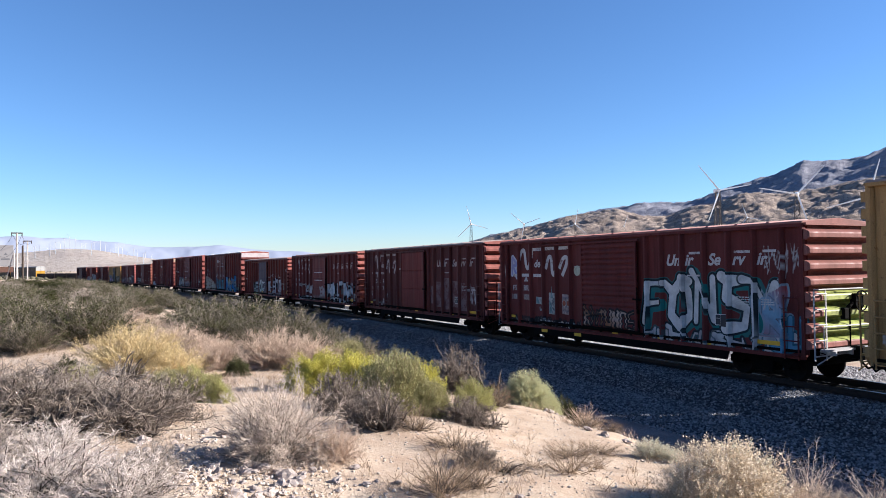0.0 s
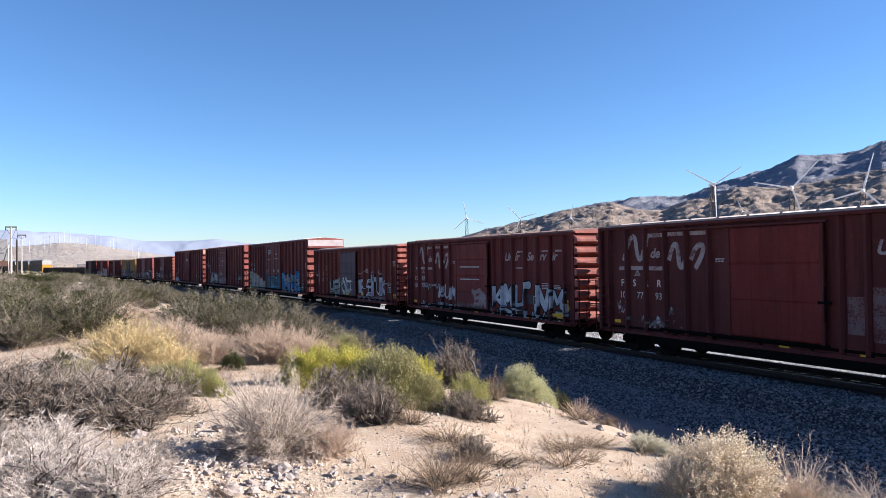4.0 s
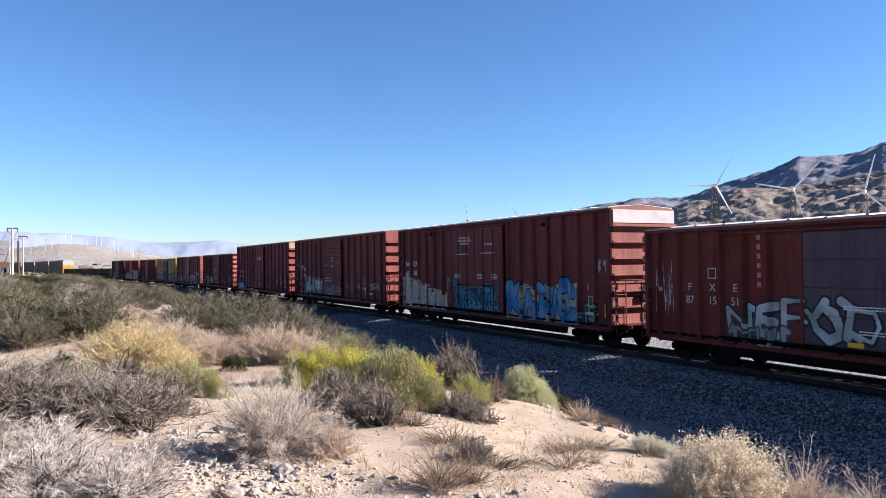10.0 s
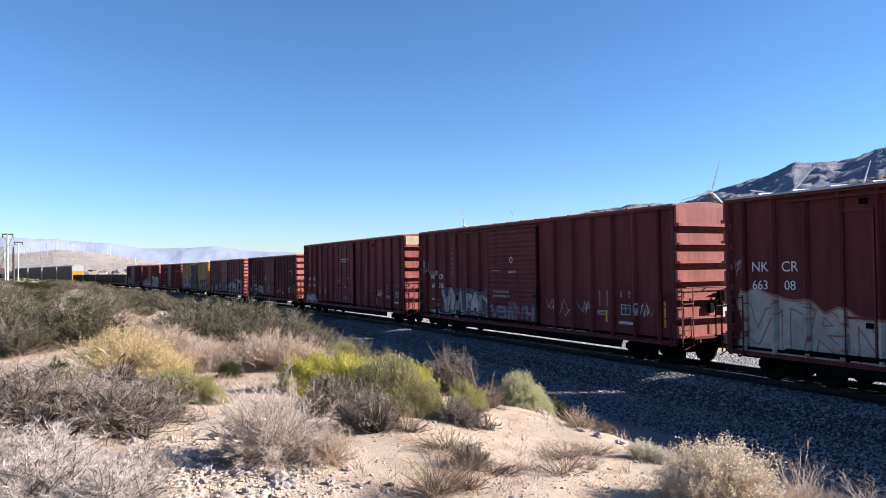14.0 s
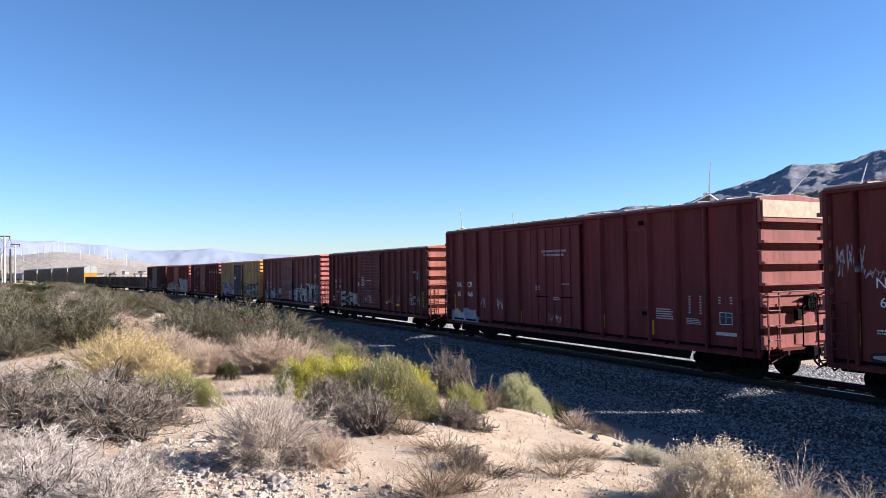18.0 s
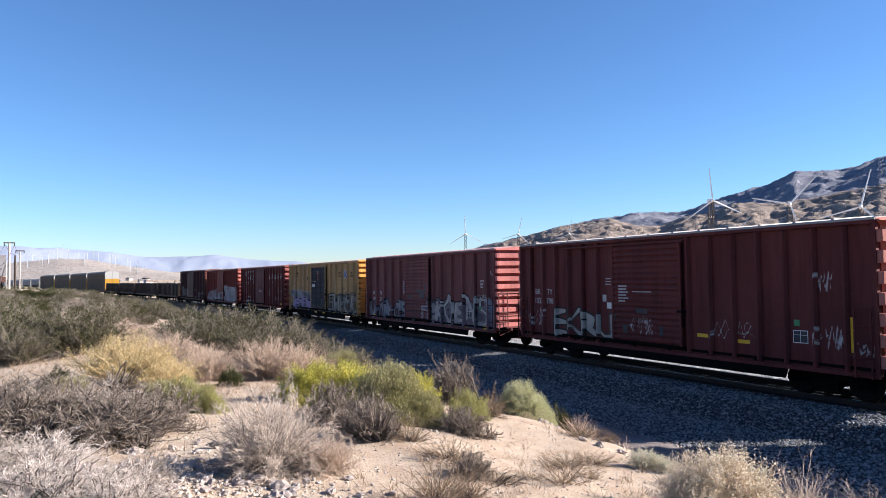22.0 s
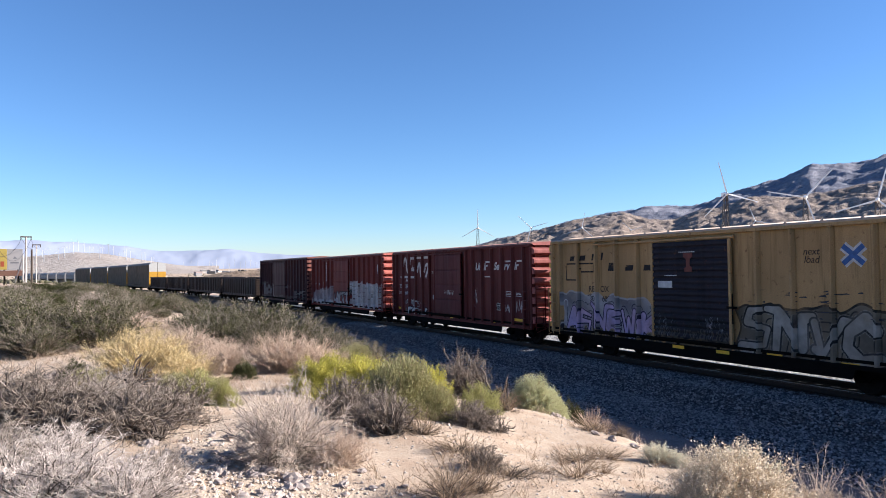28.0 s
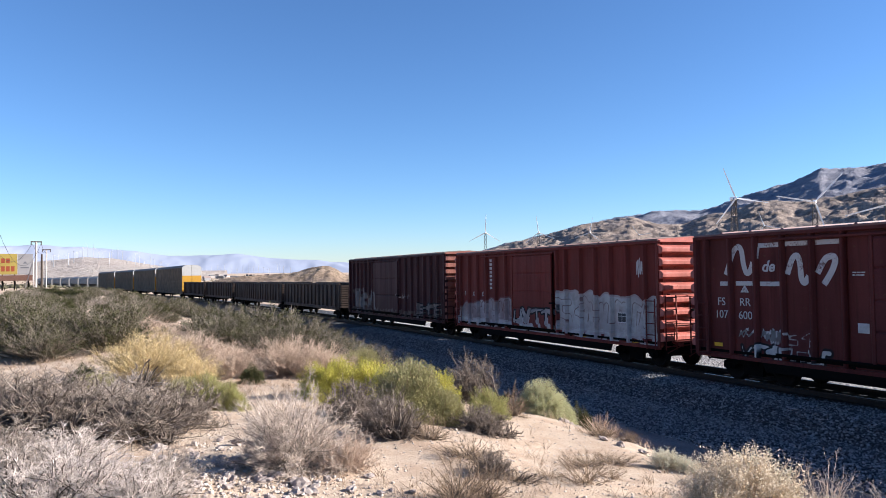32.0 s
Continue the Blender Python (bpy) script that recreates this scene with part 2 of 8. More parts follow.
LEAF_YELLOW = plant_material("yellow_green_leaf", (0.32, 0.32, 0.11), (0.46, 0.43, 0.18), through=0.40)
SEED_WHITE = plant_material("pale_seed_head", (0.66, 0.53, 0.38), (0.90, 0.79, 0.63), through=0.35)
TWIG_CREO = plant_material("creosote_twig", (0.085, 0.070, 0.052), (0.36, 0.30, 0.24))
TWIG_TAN = plant_material("tan_twig", (0.40, 0.32, 0.26), (0.68, 0.57, 0.48))
TWIG_WARM = plant_material("warm_twig", (0.38, 0.28, 0.18), (0.58, 0.46, 0.33))
# Dead wood; as inner stems of pale bushes it colours in their shade.
WOOD_DARK = plant_material("dark_wood", (0.05, 0.04, 0.032), (0.13, 0.10, 0.082))

# ---------------------------------------------------------------- mesh tools


class Mesh:
    """Collects vertices and faces; obj() links them as one mesh."""

    def __init__(self):
        self.v, self.f = [], []

    def add(self, verts, faces):
        k = len(self.v)
        self.v += [tuple(p) for p in verts]
        self.f += [tuple(i + k for i in q) for q in faces]
        return self

    def box(self, x0, x1, y0, y1, z0, z1, c=0.0):
        """A box, with chamfered edges where c is given."""
        if x0 > x1:
            x0, x1 = x1, x0
        if y0 > y1:
            y0, y1 = y1, y0
        if c <= 0:
            return self.add([(x, y, z) for x in (x0, x1) for y in (y0, y1) for z in (z0, z1)],
                            [(0, 1, 3, 2), (4, 6, 7, 5), (0, 4, 5, 1), (2, 3, 7, 6), (0, 2, 6, 4), (1, 5, 7, 3)])
        bm = bmesh.new()
        bmesh.ops.create_cube(bm, size=1.0)
        for v in bm.verts:
            v.co = ((x0 + x1) / 2 + v.co.x * (x1 - x0), (y0 + y1) / 2 + v.co.y * (y1 - y0), (z0 + z1) / 2 + v.co.z * (z1 - z0))
        bmesh.ops.bevel(bm, geom=list(bm.edges), offset=c, segments=1, affect="EDGES")
        bm.verts.index_update()
        self.add([v.co[:] for v in bm.verts], [[v.index for v in q.verts] for q in bm.faces])
        bm.free()
        return self

    def tube(self, a, b, r0, r1=None, n=8, cap=True):
        a, b = Vector(a), Vector(b)
        r1 = r0 if r1 is None else r1
        q = (b - a).to_track_quat("Z", "Y")
        ring = [q @ Vector((math.cos(i * math.tau / n), math.sin(i * math.tau / n), 0)) for i in range(n)]
        vs = [a + p * r0 for p in ring] + [b + p * r1 for p in ring]
        fs = [(i, (i + 1) % n, n + (i + 1) % n, n + i) for i in range(n)]
        if cap:
            fs += [tuple(reversed(range(n))), tuple(range(n, 2 * n))]
        return self.add(vs, fs)

    def line(self, pts, r, n=6):
        for a, b in zip(pts, pts[1:]):
            self.tube(a, b, r, r, n)
        return self

    def sheet(self, rows):
        """A grid of points, row by row."""
        w = len(rows[0])
        return self.add([p for r in rows for p in r],
                        [(j * w + i, j * w + i + 1, (j + 1) * w + i + 1, (j + 1) * w + i) for j in range(len(rows) - 1) for i in range(w - 1)])

    def slab(self, outline, y0, y1):
        """An outline in x and z, drawn out from y0 to y1."""
        n = len(outline)
        return self.add([(x, y0, z) for x, z in outline] + [(x, y1, z) for x, z in outline],
                        [tuple(range(n)), tuple(reversed(range(n, 2 * n)))] + [(i, n + i, n + (i + 1) % n, (i + 1) % n) for i in range(n)])

    def data(self, name, mat, smooth=False):
        me = bpy.data.meshes.new(name)
        me.from_pydata(self.v, [], self.f)
        me.materials.append(mat)
        if smooth:
            me.polygons.foreach_set("use_smooth", [True] * len(me.polygons))
        me.update()
        return me

    def obj(self, name, mat, parent=None, label="", smooth=False, at=None):
        ob = new(name, self.data(name, mat, smooth))
        if parent is not None:
            ob.parent = parent
        if at is not None:
            ob.matrix_basis = at
        return tagged(ob, label)


def from_arrays(name, co, faces, mat, smooth=False):
    """A mesh from numpy arrays: points (n, 3) and faces (m, 3 or 4)."""
    me = bpy.data.meshes.new(name)
    k = faces.shape[1]
    me.vertices.add(len(co))
    me.vertices.foreach_set("co", np.asarray(co, np.float32).ravel())
    me.loops.add(faces.size)
    me.loops.foreach_set("vertex_index", np.asarray(faces, np.int32).ravel())
    me.polygons.add(len(faces))
    me.polygons.foreach_set("loop_start", np.arange(0, faces.size, k, dtype=np.int32))
    if smooth:
        me.polygons.foreach_set("use_smooth", np.ones(len(faces), bool))
    me.materials.append(mat)
    me.update(calc_edges=True)
    me.validate()
    return me


def child(name, me, parent, label=""):
    ob = new(name, me)
    ob.parent = parent
    return tagged(ob, label)


def thing(name, label, category, at=None, group="", kind=""):
    ob = new(name)
    ob.empty_display_size = 0.3
    if at is not None:
        ob.matrix_basis = at
    return tagged(ob, label, category, group, kind)


def words(text, size, mat, parent, x, y, z, name="lettering", turn=0.0, lean=0.0, align="LEFT", bold=0.0):
    """Flat lettering on a side that faces -y; x, z is the text's lower left (or middle)."""
    cu = bpy.data.curves.new(name, "FONT")
    cu.body, cu.size, cu.extrude, cu.align_x, cu.shear = text, size, 0.002, align, lean
    cu.offset = bold
    ob = bpy.data.objects.new(name, cu)
    scene.collection.objects.link(ob)
    me = bpy.data.meshes.new_from_object(ob.evaluated_get(bpy.context.evaluated_depsgraph_get()))
    bpy.data.objects.remove(ob)
    bpy.data.curves.remove(cu)
    link = list(range(len(me.vertices)))

    def root(i):
        while link[i] != i:
            link[i] = link[link[i]]
            i = link[i]
        return i
    for e in me.edges:
        a, b = root(e.vertices[0]), root(e.vertices[1])
        link[a] = b
    pieces = {}
    for p in me.polygons:
        pieces.setdefault(root(p.vertices[0]), []).append(tuple(p.vertices))
    for faces in pieces.values():   # each character is a part of its own
        used = sorted({i for f in faces for i in f})
        at = {i: k for k, i in enumerate(used)}
        one = bpy.data.meshes.new("letter")
        one.from_pydata([tuple(me.vertices[i].co) for i in used], [], [tuple(at[i] for i in f) for f in faces])
        one.materials.append(mat)
        child("letter", one, parent).matrix_basis = pose(x, y, z, 90, 0, 0) @ pose(0, 0, 0, 0, 0, turn)
    bpy.data.meshes.remove(me)


# ---------------------------------------------------------------- the lie of the land
TRACK_AZ = radians(-26.357)
AHEAD = Vector((math.sin(TRACK_AZ), math.cos(TRACK_AZ), 0))     # away along the track
ACROSS = Vector((math.cos(TRACK_AZ), -math.sin(TRACK_AZ), 0))   # from the camera towards the track
SIDE, HALF = 17.108, 1.60
CENTRE = SIDE + HALF
BEND, GRADE = 0.0007076, -0.0197
S_LOW, S_HIGH = -150.0, 520.0


def bend(s):
    c = min(max(s, S_LOW), S_HIGH)
    return BEND * c * c / 2 + BEND * c * (s - c)


def fall(s):
    if s < -120:
        return GRADE * -120
    return GRADE * s if s < 470 else GRADE * 470 - 0.0112 * (s - 470)


def place(s, lat, z=0.0):
    p = ACROSS * (lat - bend(s)) + AHEAD * s
    return Vector((p.x, p.y, fall(s) + z))


LATS = [-4600, -400, -60, -12, 0, 3, 5.8, 6.5, 7.2, 8.9, 10.2, 15.5, 16.25, 17.2, 20.2, 21.2, 22, 40, 120, 4600]
RISE = [0.0, -1.0, 0.6, 1.5, 1.73, 1.55, 1.15, 0.99, 0.68, -0.5, -0.62, -0.68, -0.28, -0.22, -0.22, -0.28, -0.68, -0.6, -0.3, 0.0]


def rough_ground(s, lat):
    """Unevenness of the berm and of the open desert; none on the railway's bed."""
    k = 1.0 if lat < 7 else max(0.0, 1 - (lat - 7) / 2.0)
    k = max(k, min(1.0, max(0.0, (lat - 24) / 10)))
    q = Vector((s, lat, 0))
    return k * (0.10 * noise.noise(q * 0.35) + 0.05 * noise.noise(q * 1.1) + 0.02 * noise.noise(q * 3.5))


def ground_z(s, lat):
    return float(np.interp(lat, LATS, RISE)) + rough_ground(s, lat)


def on_ground(x, y):
    """The ground's height at a place near the camera."""
    p = Vector((x, y, 0))
    s = p.dot(AHEAD)
    lat = p.dot(ACROSS) + bend(s)
    return fall(s) + ground_z(s, lat)


def steps(stops):
    out = []
    for (a, b, d) in stops:
        out += list(np.arange(a, b, d))
    return out + [stops[-1][1]]


s_line = steps([(-4600, -400, 600), (-400, -60, 40), (-60, -8, 2.0), (-8, 26, 0.22), (26, 60, 0.8), (60, 200, 4), (200, 600, 20), (600, 4600, 250)])
l_line = steps([(-4600, -400, 600), (-400, -60, 40), (-60, -14, 3), (-14, -4, 0.8), (-4, 11, 0.22), (11, 24, 0.6), (24, 60, 4), (60, 400, 40), (400, 4600, 600)])
land = Mesh().sheet([[place(s, l, ground_z(s, l) - (0.12 if 9.2 < l < 27.5 and -75 < s < 490 else 0.0))[:] for s in s_line] for l in l_line])
tagged(land.obj("ground", SAND, smooth=True), "pale sandy desert ground with fine pebbles", "ground", kind="structure")

bed_s = steps([(-80, 0, 2.0), (0, 60, 0.5), (60, 500, 4)])
bed_l = [12.2, 12.7, 14, 15.2, 15.5, 15.8, 16.25, 16.8, 17.2, 18.7, 20.2, 20.7, 21.2, 21.6, 22, 24, 26, 28]
bed = Mesh().sheet([[place(s, l, float(np.interp(l, LATS, RISE)) + 0.015 + 0.03 * noise.noise(Vector((s * 2, l * 2, 5)))
                           - (0.25 if l in (12.2, 28) else 0))[:] for s in bed_s] for l in bed_l])
tagged(bed.obj("ballast_bed", GRAVEL, smooth=True), "grey crushed stone ballast bed under the track, darkened for shade", "ballast", kind="structure")

verge = Mesh().sheet([[place(s, l, float(np.interp(l, LATS, RISE)) + 0.018 + 0.04 * noise.noise(Vector((s * 0.9, l * 0.9, 2))) + 0.012 * noise.noise(Vector((s * 4, l * 4, 7)))
                             - (0.3 if l in (8.7, 12.9) else 0))[:] for s in bed_s] for l in (8.7, 9.0, 9.4, 9.9, 10.4, 10.9, 11.4, 11.9, 12.4, 12.9)])
tagged(verge.obj("dirt_verge", DIRT, smooth=True), "bare pinkish dirt verge between berm and ballast", "ground", kind="structure")


def scatter_stones(name, label, count, where, size, mat, seed):
    """Many loose stones in one mesh."""
    rng = np.random.default_rng(seed)
    base = np.array([(1, 0, 0), (-1, 0, 0), (0, 1, 0), (0, -1, 0), (0, 0, 1), (0, 0, -1)], float)
    tri = np.array([(0, 2, 4), (2, 1, 4), (1, 3, 4), (3, 0, 4), (2, 0, 5), (1, 2, 5), (3, 1, 5), (0, 3, 5)])
    pts = where(rng, count)
    r = size[0] + (size[1] - size[0]) * rng.random(count) ** 2
    co = base[None] * (0.7 + 0.6 * rng.random((count, 6, 3))) * r[:, None, None] * np.array((1, 1, 0.75))
    a = rng.random(count) * math.tau
    ca, sa_ = np.cos(a)[:, None], np.sin(a)[:, None]
    co = np.stack([co[..., 0] * ca - co[..., 1] * sa_, co[..., 0] * sa_ + co[..., 1] * ca, co[..., 2] + 0.35 * co[..., 0]], -1) + pts[:, None]
    faces = (tri[None] + 6 * np.arange(count)[:, None, None]).reshape(-1, 3)
    ob = new(name, from_arrays(name, co.reshape(-1, 3), faces, mat))
    return tagged(ob, label, "stones", kind="stuff")


def bed_places(s0, s1, l0, l1):
    def pick(rng, n):
        s = s0 + (s1 - s0) * rng.random(n) ** 1.3
        l = l0 + (l1 - l0) * rng.random(n)
        return np.array([place(a, b, float(np.interp(b, LATS, RISE)) + 0.02)[:] for a, b in zip(s, l)])
    return pick


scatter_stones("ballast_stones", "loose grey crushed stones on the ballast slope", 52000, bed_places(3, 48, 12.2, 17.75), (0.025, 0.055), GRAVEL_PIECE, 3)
scatter_stones("ballast_stones_behind", "grey crushed stones beyond the rails, coloured paler for sunlight", 60000, bed_places(3, 60, 20.7, 26.0), (0.03, 0.065), GRAVEL_SUNLIT, 4)

# ---------------------------------------------------------------- the track
GAUGE = 0.7525


def rail_mesh(side):
    prof = [(-0.07, -0.185), (0.07, -0.185), (0.07, -0.175), (0.012, -0.155), (0.009, -0.04), (0.036, -0.03), (0.036, -0.004), (0.028, 0.0), (-0.028, 0.0), (-0.036, -0.004),
            (-0.036, -0.03), (-0.009, -0.04), (-0.012, -0.155), (-0.07, -0.175)]
    ss = steps([(-90, 60, 1.5), (60, 500, 6)])
    return Mesh().sheet([[place(s, CENTRE + side * GAUGE + dx, dz)[:] for dx, dz in prof + prof[:1]] for s in ss])


track = thing("railway_track", "steel rails on dark wooden sleepers in crushed stone", "track", kind="structure")
for side in (-1, 1):
    rail = rail_mesh(side).obj("rail", RAIL_STEEL, track, "rusty steel rail with a polished head")
    top = Mesh().sheet([[place(s, CENTRE + side * GAUGE + dx, 0.004)[:] for dx in (-0.026, 0.026)] for s in steps([(-90, 60, 1.5), (60, 500, 6)])])
    top.obj("rail_head", RAIL_HEAD, rail, "polished running surface")

# ---------------------------------------------------------------- hills and far land


def land_at(az, r, z):
    a = radians(az)
    return (r * math.sin(a), r * math.cos(a), EYE[2] + z)


def ridge(name, label, mat, crest, r0, r1, r2, base, rugged, scale, cols, rows, kind="structure", seed=0.0):
    """A range of hills round the camera: crest gives the height angle of its skyline by azimuth."""
    azs = [c[0] for c in crest]
    els = [c[1] for c in crest]
    grid = []
    for j in range(rows + 1):
        u = j / rows
        r = r0 + (r1 - r0) * u / 0.7 if u < 0.7 else r1 + (r2 - r1) * (u - 0.7) / 0.3
        line = []
        for i in range(cols + 1):
            az = azs[0] + (azs[-1] - azs[0]) * i / cols
            top = r1 * math.tan(radians(float(np.interp(az, azs, els))))
            k = min(1.0, u / 0.7)
            shape = k * k * (3 - 2 * k) if u < 0.7 else 1 - ((u - 0.7) / 0.3) ** 1.5
            q = Vector((r * math.sin(radians(az)), r * math.cos(radians(az)), seed)) / scale
            n = noise.ridged_multi_fractal(q, 0.85, 2.15, 7, 1.0, 2.0) - 1.4
            gully = abs(noise.noise(q * 1.7 + Vector((3, 1, 9))))
            low = base(az) if callable(base) else base
            z = low + (top - low) * shape + rugged * (n * 0.6 - gully * 0.6) * (0.25 + 0.75 * k) * (1.0 - 0.65 * max(0.0, 1 - abs(u - 0.7) / 0.25))
            line.append(land_at(az, r, z))
        grid.append(line)
    return tagged(Mesh().sheet(grid).obj(name, mat, smooth=True), label, "hill", kind=kind)


ridge("rocky_hill", "brown rocky desert hill with dark scrub", HILL,
      [(2.0, 0.8), (3.5, 1.35), (7.1, 2.15), (9.8, 2.9), (13.7, 3.42), (15.6, 2.95), (17.5, 2.75), (19.2, 3.46), (20.8, 3.7), (23.1, 4.44), (25.4, 4.25), (28, 4.52), (32, 5.2), (45, 6.0), (70, 6.0), (100, 4.0)],
      430, 900, 1300, -6, 12, 40, 900, 140, seed=2.0)
ridge("grey_mountain", "rugged mountain ridge, coloured grey-blue for haze", FAR_ROCK,
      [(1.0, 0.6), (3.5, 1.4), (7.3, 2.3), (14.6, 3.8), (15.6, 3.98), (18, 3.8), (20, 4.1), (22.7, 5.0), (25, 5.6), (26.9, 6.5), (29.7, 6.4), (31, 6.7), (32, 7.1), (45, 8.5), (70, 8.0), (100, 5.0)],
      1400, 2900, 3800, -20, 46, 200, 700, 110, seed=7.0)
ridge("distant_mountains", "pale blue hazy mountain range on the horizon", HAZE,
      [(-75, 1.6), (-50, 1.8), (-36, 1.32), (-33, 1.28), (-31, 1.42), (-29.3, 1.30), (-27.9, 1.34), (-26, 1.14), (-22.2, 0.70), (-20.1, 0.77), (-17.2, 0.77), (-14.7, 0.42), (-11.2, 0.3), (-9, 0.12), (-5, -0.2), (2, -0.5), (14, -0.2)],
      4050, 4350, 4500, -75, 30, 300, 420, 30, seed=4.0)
ridge("sand_hill", "pale low hill carrying a wind farm", DUNE,
      [(-44, 0.1), (-36, 0.3), (-33, 0.2), (-31, 0.22), (-29.3, 0.40), (-27.9, 0.56), (-26, 0.45), (-24.1, 0.1), (-22, -0.25), (-20, -0.6), (-18, -0.9)],
      900, 1550, 2200, lambda az: -18.5, 2.0, 160, 120, 24, seed=5.0)
ridge("rocky_knoll", "small brown rocky knoll beyond the railway", KNOLL,
      [(-19, -1.25), (-17, -0.95), (-15, -0.85), (-13.4, -0.75), (-12.4, -0.50), (-11.5, -0.28), (-10.8, -0.14), (-10.2, -0.22), (-9.5, -0.52), (-8.8, -0.9), (-7.2, -1.3)],
      330, 400, 470, -10.5, 3.0, 14, 90, 40, seed=6.0)

# ---------------------------------------------------------------- spray paint


def strokes(seed, n, x0, x1, z0, z1, fat):
    """Abstract jagged strokes that fill a band: blades, hooks and loops that cross each other."""
    rng = random.Random(seed)
    out, w, h = [], (x1 - x0) / n, z1 - z0
    for i in range(n):
        cx = x0 + (i + 0.5) * w
        for k in range(rng.choice((2, 2, 3))):
            up = rng.random() < 0.5
            pts, x = [], cx - w * rng.uniform(0.3, 0.6)
            for j in range(rng.choice((3, 4, 4, 5))):
                z = (rng.uniform(0.72, 1.0) if up else rng.uniform(0.0, 0.25)) if rng.random() < 0.75 else rng.uniform(0.35, 0.6)
                pts.append((min(max(x, x0), x1), z0 + h * z))
                x += w * rng.uniform(0.08, 0.42)
                up = not up
            out.append(pts)
        if rng.random() < 0.35:
            r, zc = 0.22 * min(w, h), z0 + h * rng.uniform(0.35, 0.7)
            out.append([(cx + r * math.cos(a), zc + 1.3 * r * math.sin(a)) for a in np.linspace(0.4, rng.uniform(4.0, 6.2), 8)])
    return out


BLOCKS = (((0, 0), (0, 1), (1, 0.95), (1, 0)), ((0, 1), (0.02, 0), (1, 0), (1, 1)), ((1, 1), (0, 0.95), (0, 0.5), (1, 0.5), (1, 0.02), (0, 0)), ((0, 0), (0, 1), (1, 0.55), (0, 0.5), (1, 0)),
          ((0, 0), (0.05, 1), (0.95, 0), (1, 1)), ((0.5, 0), (0.5, 1), (0, 0.85), (0.5, 1), (1, 0.95)), ((1, 0), (1, 1), (0, 0.6), (1, 0.45)), ((0, 1), (0.5, 0), (1, 1)), ((0, 0), (0, 1), (0, 0.5), (1, 0.5), (1, 1), (1, 0)))


GLYPH = {
    "k": (((0, 0), (0.05, 1)), ((1, 1), (0.1, 0.45), (1, 0))), "a": (((0, 0), (0.42, 1), (1, 0)), ((0.2, 0.35), (0.8, 0.35))), "n": (((0, 0), (0.02, 1), (0.98, 0.05), (1, 1)),),
    "e": (((1, 1), (0, 0.95), (0, 0.02), (1, 0)), ((0, 0.5), (0.75, 0.5))), "c": (((1, 0.82), (0.6, 1), (0.1, 0.8), (0, 0.35), (0.35, 0), (1, 0.15)),),
    "s": (((1, 0.95), (0.2, 1), (0.05, 0.6), (0.95, 0.45), (0.9, 0.05), (0, 0)),), "o": (((0.5, 1), (0, 0.7), (0, 0.25), (0.5, 0), (1, 0.25), (1, 0.7), (0.5, 1)),),
    "w": (((0, 1), (0.25, 0), (0.5, 0.75), (0.75, 0), (1, 1)),), "u": (((0, 1), (0.05, 0.1), (0.5, 0), (0.95, 0.1), (1, 1)),), "r": (((0, 0), (0, 1), (0.95, 0.85), (0.8, 0.5), (0.05, 0.45), (1, 0)),),
    "m": (((0, 0), (0.1, 1), (0.5, 0.4), (0.9, 1), (1, 0)),), "f": (((0, 0), (0, 1), (1, 1)), ((0, 0.5), (0.7, 0.5))), "v": (((0, 1), (0.5, 0), (1, 1)),), "d": (((0, 0), (0, 1), (0.8, 0.8), (1, 0.4), (0.7, 0.05), (0, 0)),),
}


def blocks(seed, n, x0, x1, z0, z1, shapes=""):
    """Block shapes side by side, leaning and overlapping, with pointed serifs."""
    rng = random.Random(seed)
    out, w, h = [], (x1 - x0) / n, z1 - z0
    for i in range(n):
        a, b = x0 + (i + 0.14) * w, x0 + (i + 0.86) * w
        low, high = z0 + h * rng.uniform(0.08, 0.2), z0 + h * rng.uniform(0.72, 0.92)
        lean = rng.uniform(-0.12, 0.18) * w
        letter = []
        for shape in GLYPH[shapes[i]] if shapes else (rng.choice(BLOCKS),):
            pts = [(a + (b - a) * u + lean * v + rng.gauss(0, 0.05 * w), low + (high - low) * v + rng.gauss(0, 0.04 * h)) for u, v in shape]
            letter.append(pts)
        if rng.random() < 0.6:
            p = pts[-1]
            letter.append([p, (p[0] + w * rng.uniform(0.2, 0.4), p[1] + h * rng.uniform(-0.12, 0.05))])
        if rng.random() < 0.5:
            p = pts[1]
            letter.append([p, (p[0] - w * rng.uniform(0.15, 0.35), p[1] + h * rng.uniform(0.0, 0.16))])
        out.append(letter)
    return out


def far_from(lines, X, Z):
    d = np.full(X.shape, 9.0)
    for line in lines:
        for (ax, az), (bx, bz) in zip(line, line[1:]):
            ex, ez = bx - ax, bz - az
            t = np.clip(((X - ax) * ex + (Z - az) * ez) / (ex * ex + ez * ez + 1e-9), 0, 1)
            d = np.minimum(d, np.hypot(X - ax - t * ex, Z - az - t * ez))
    return d


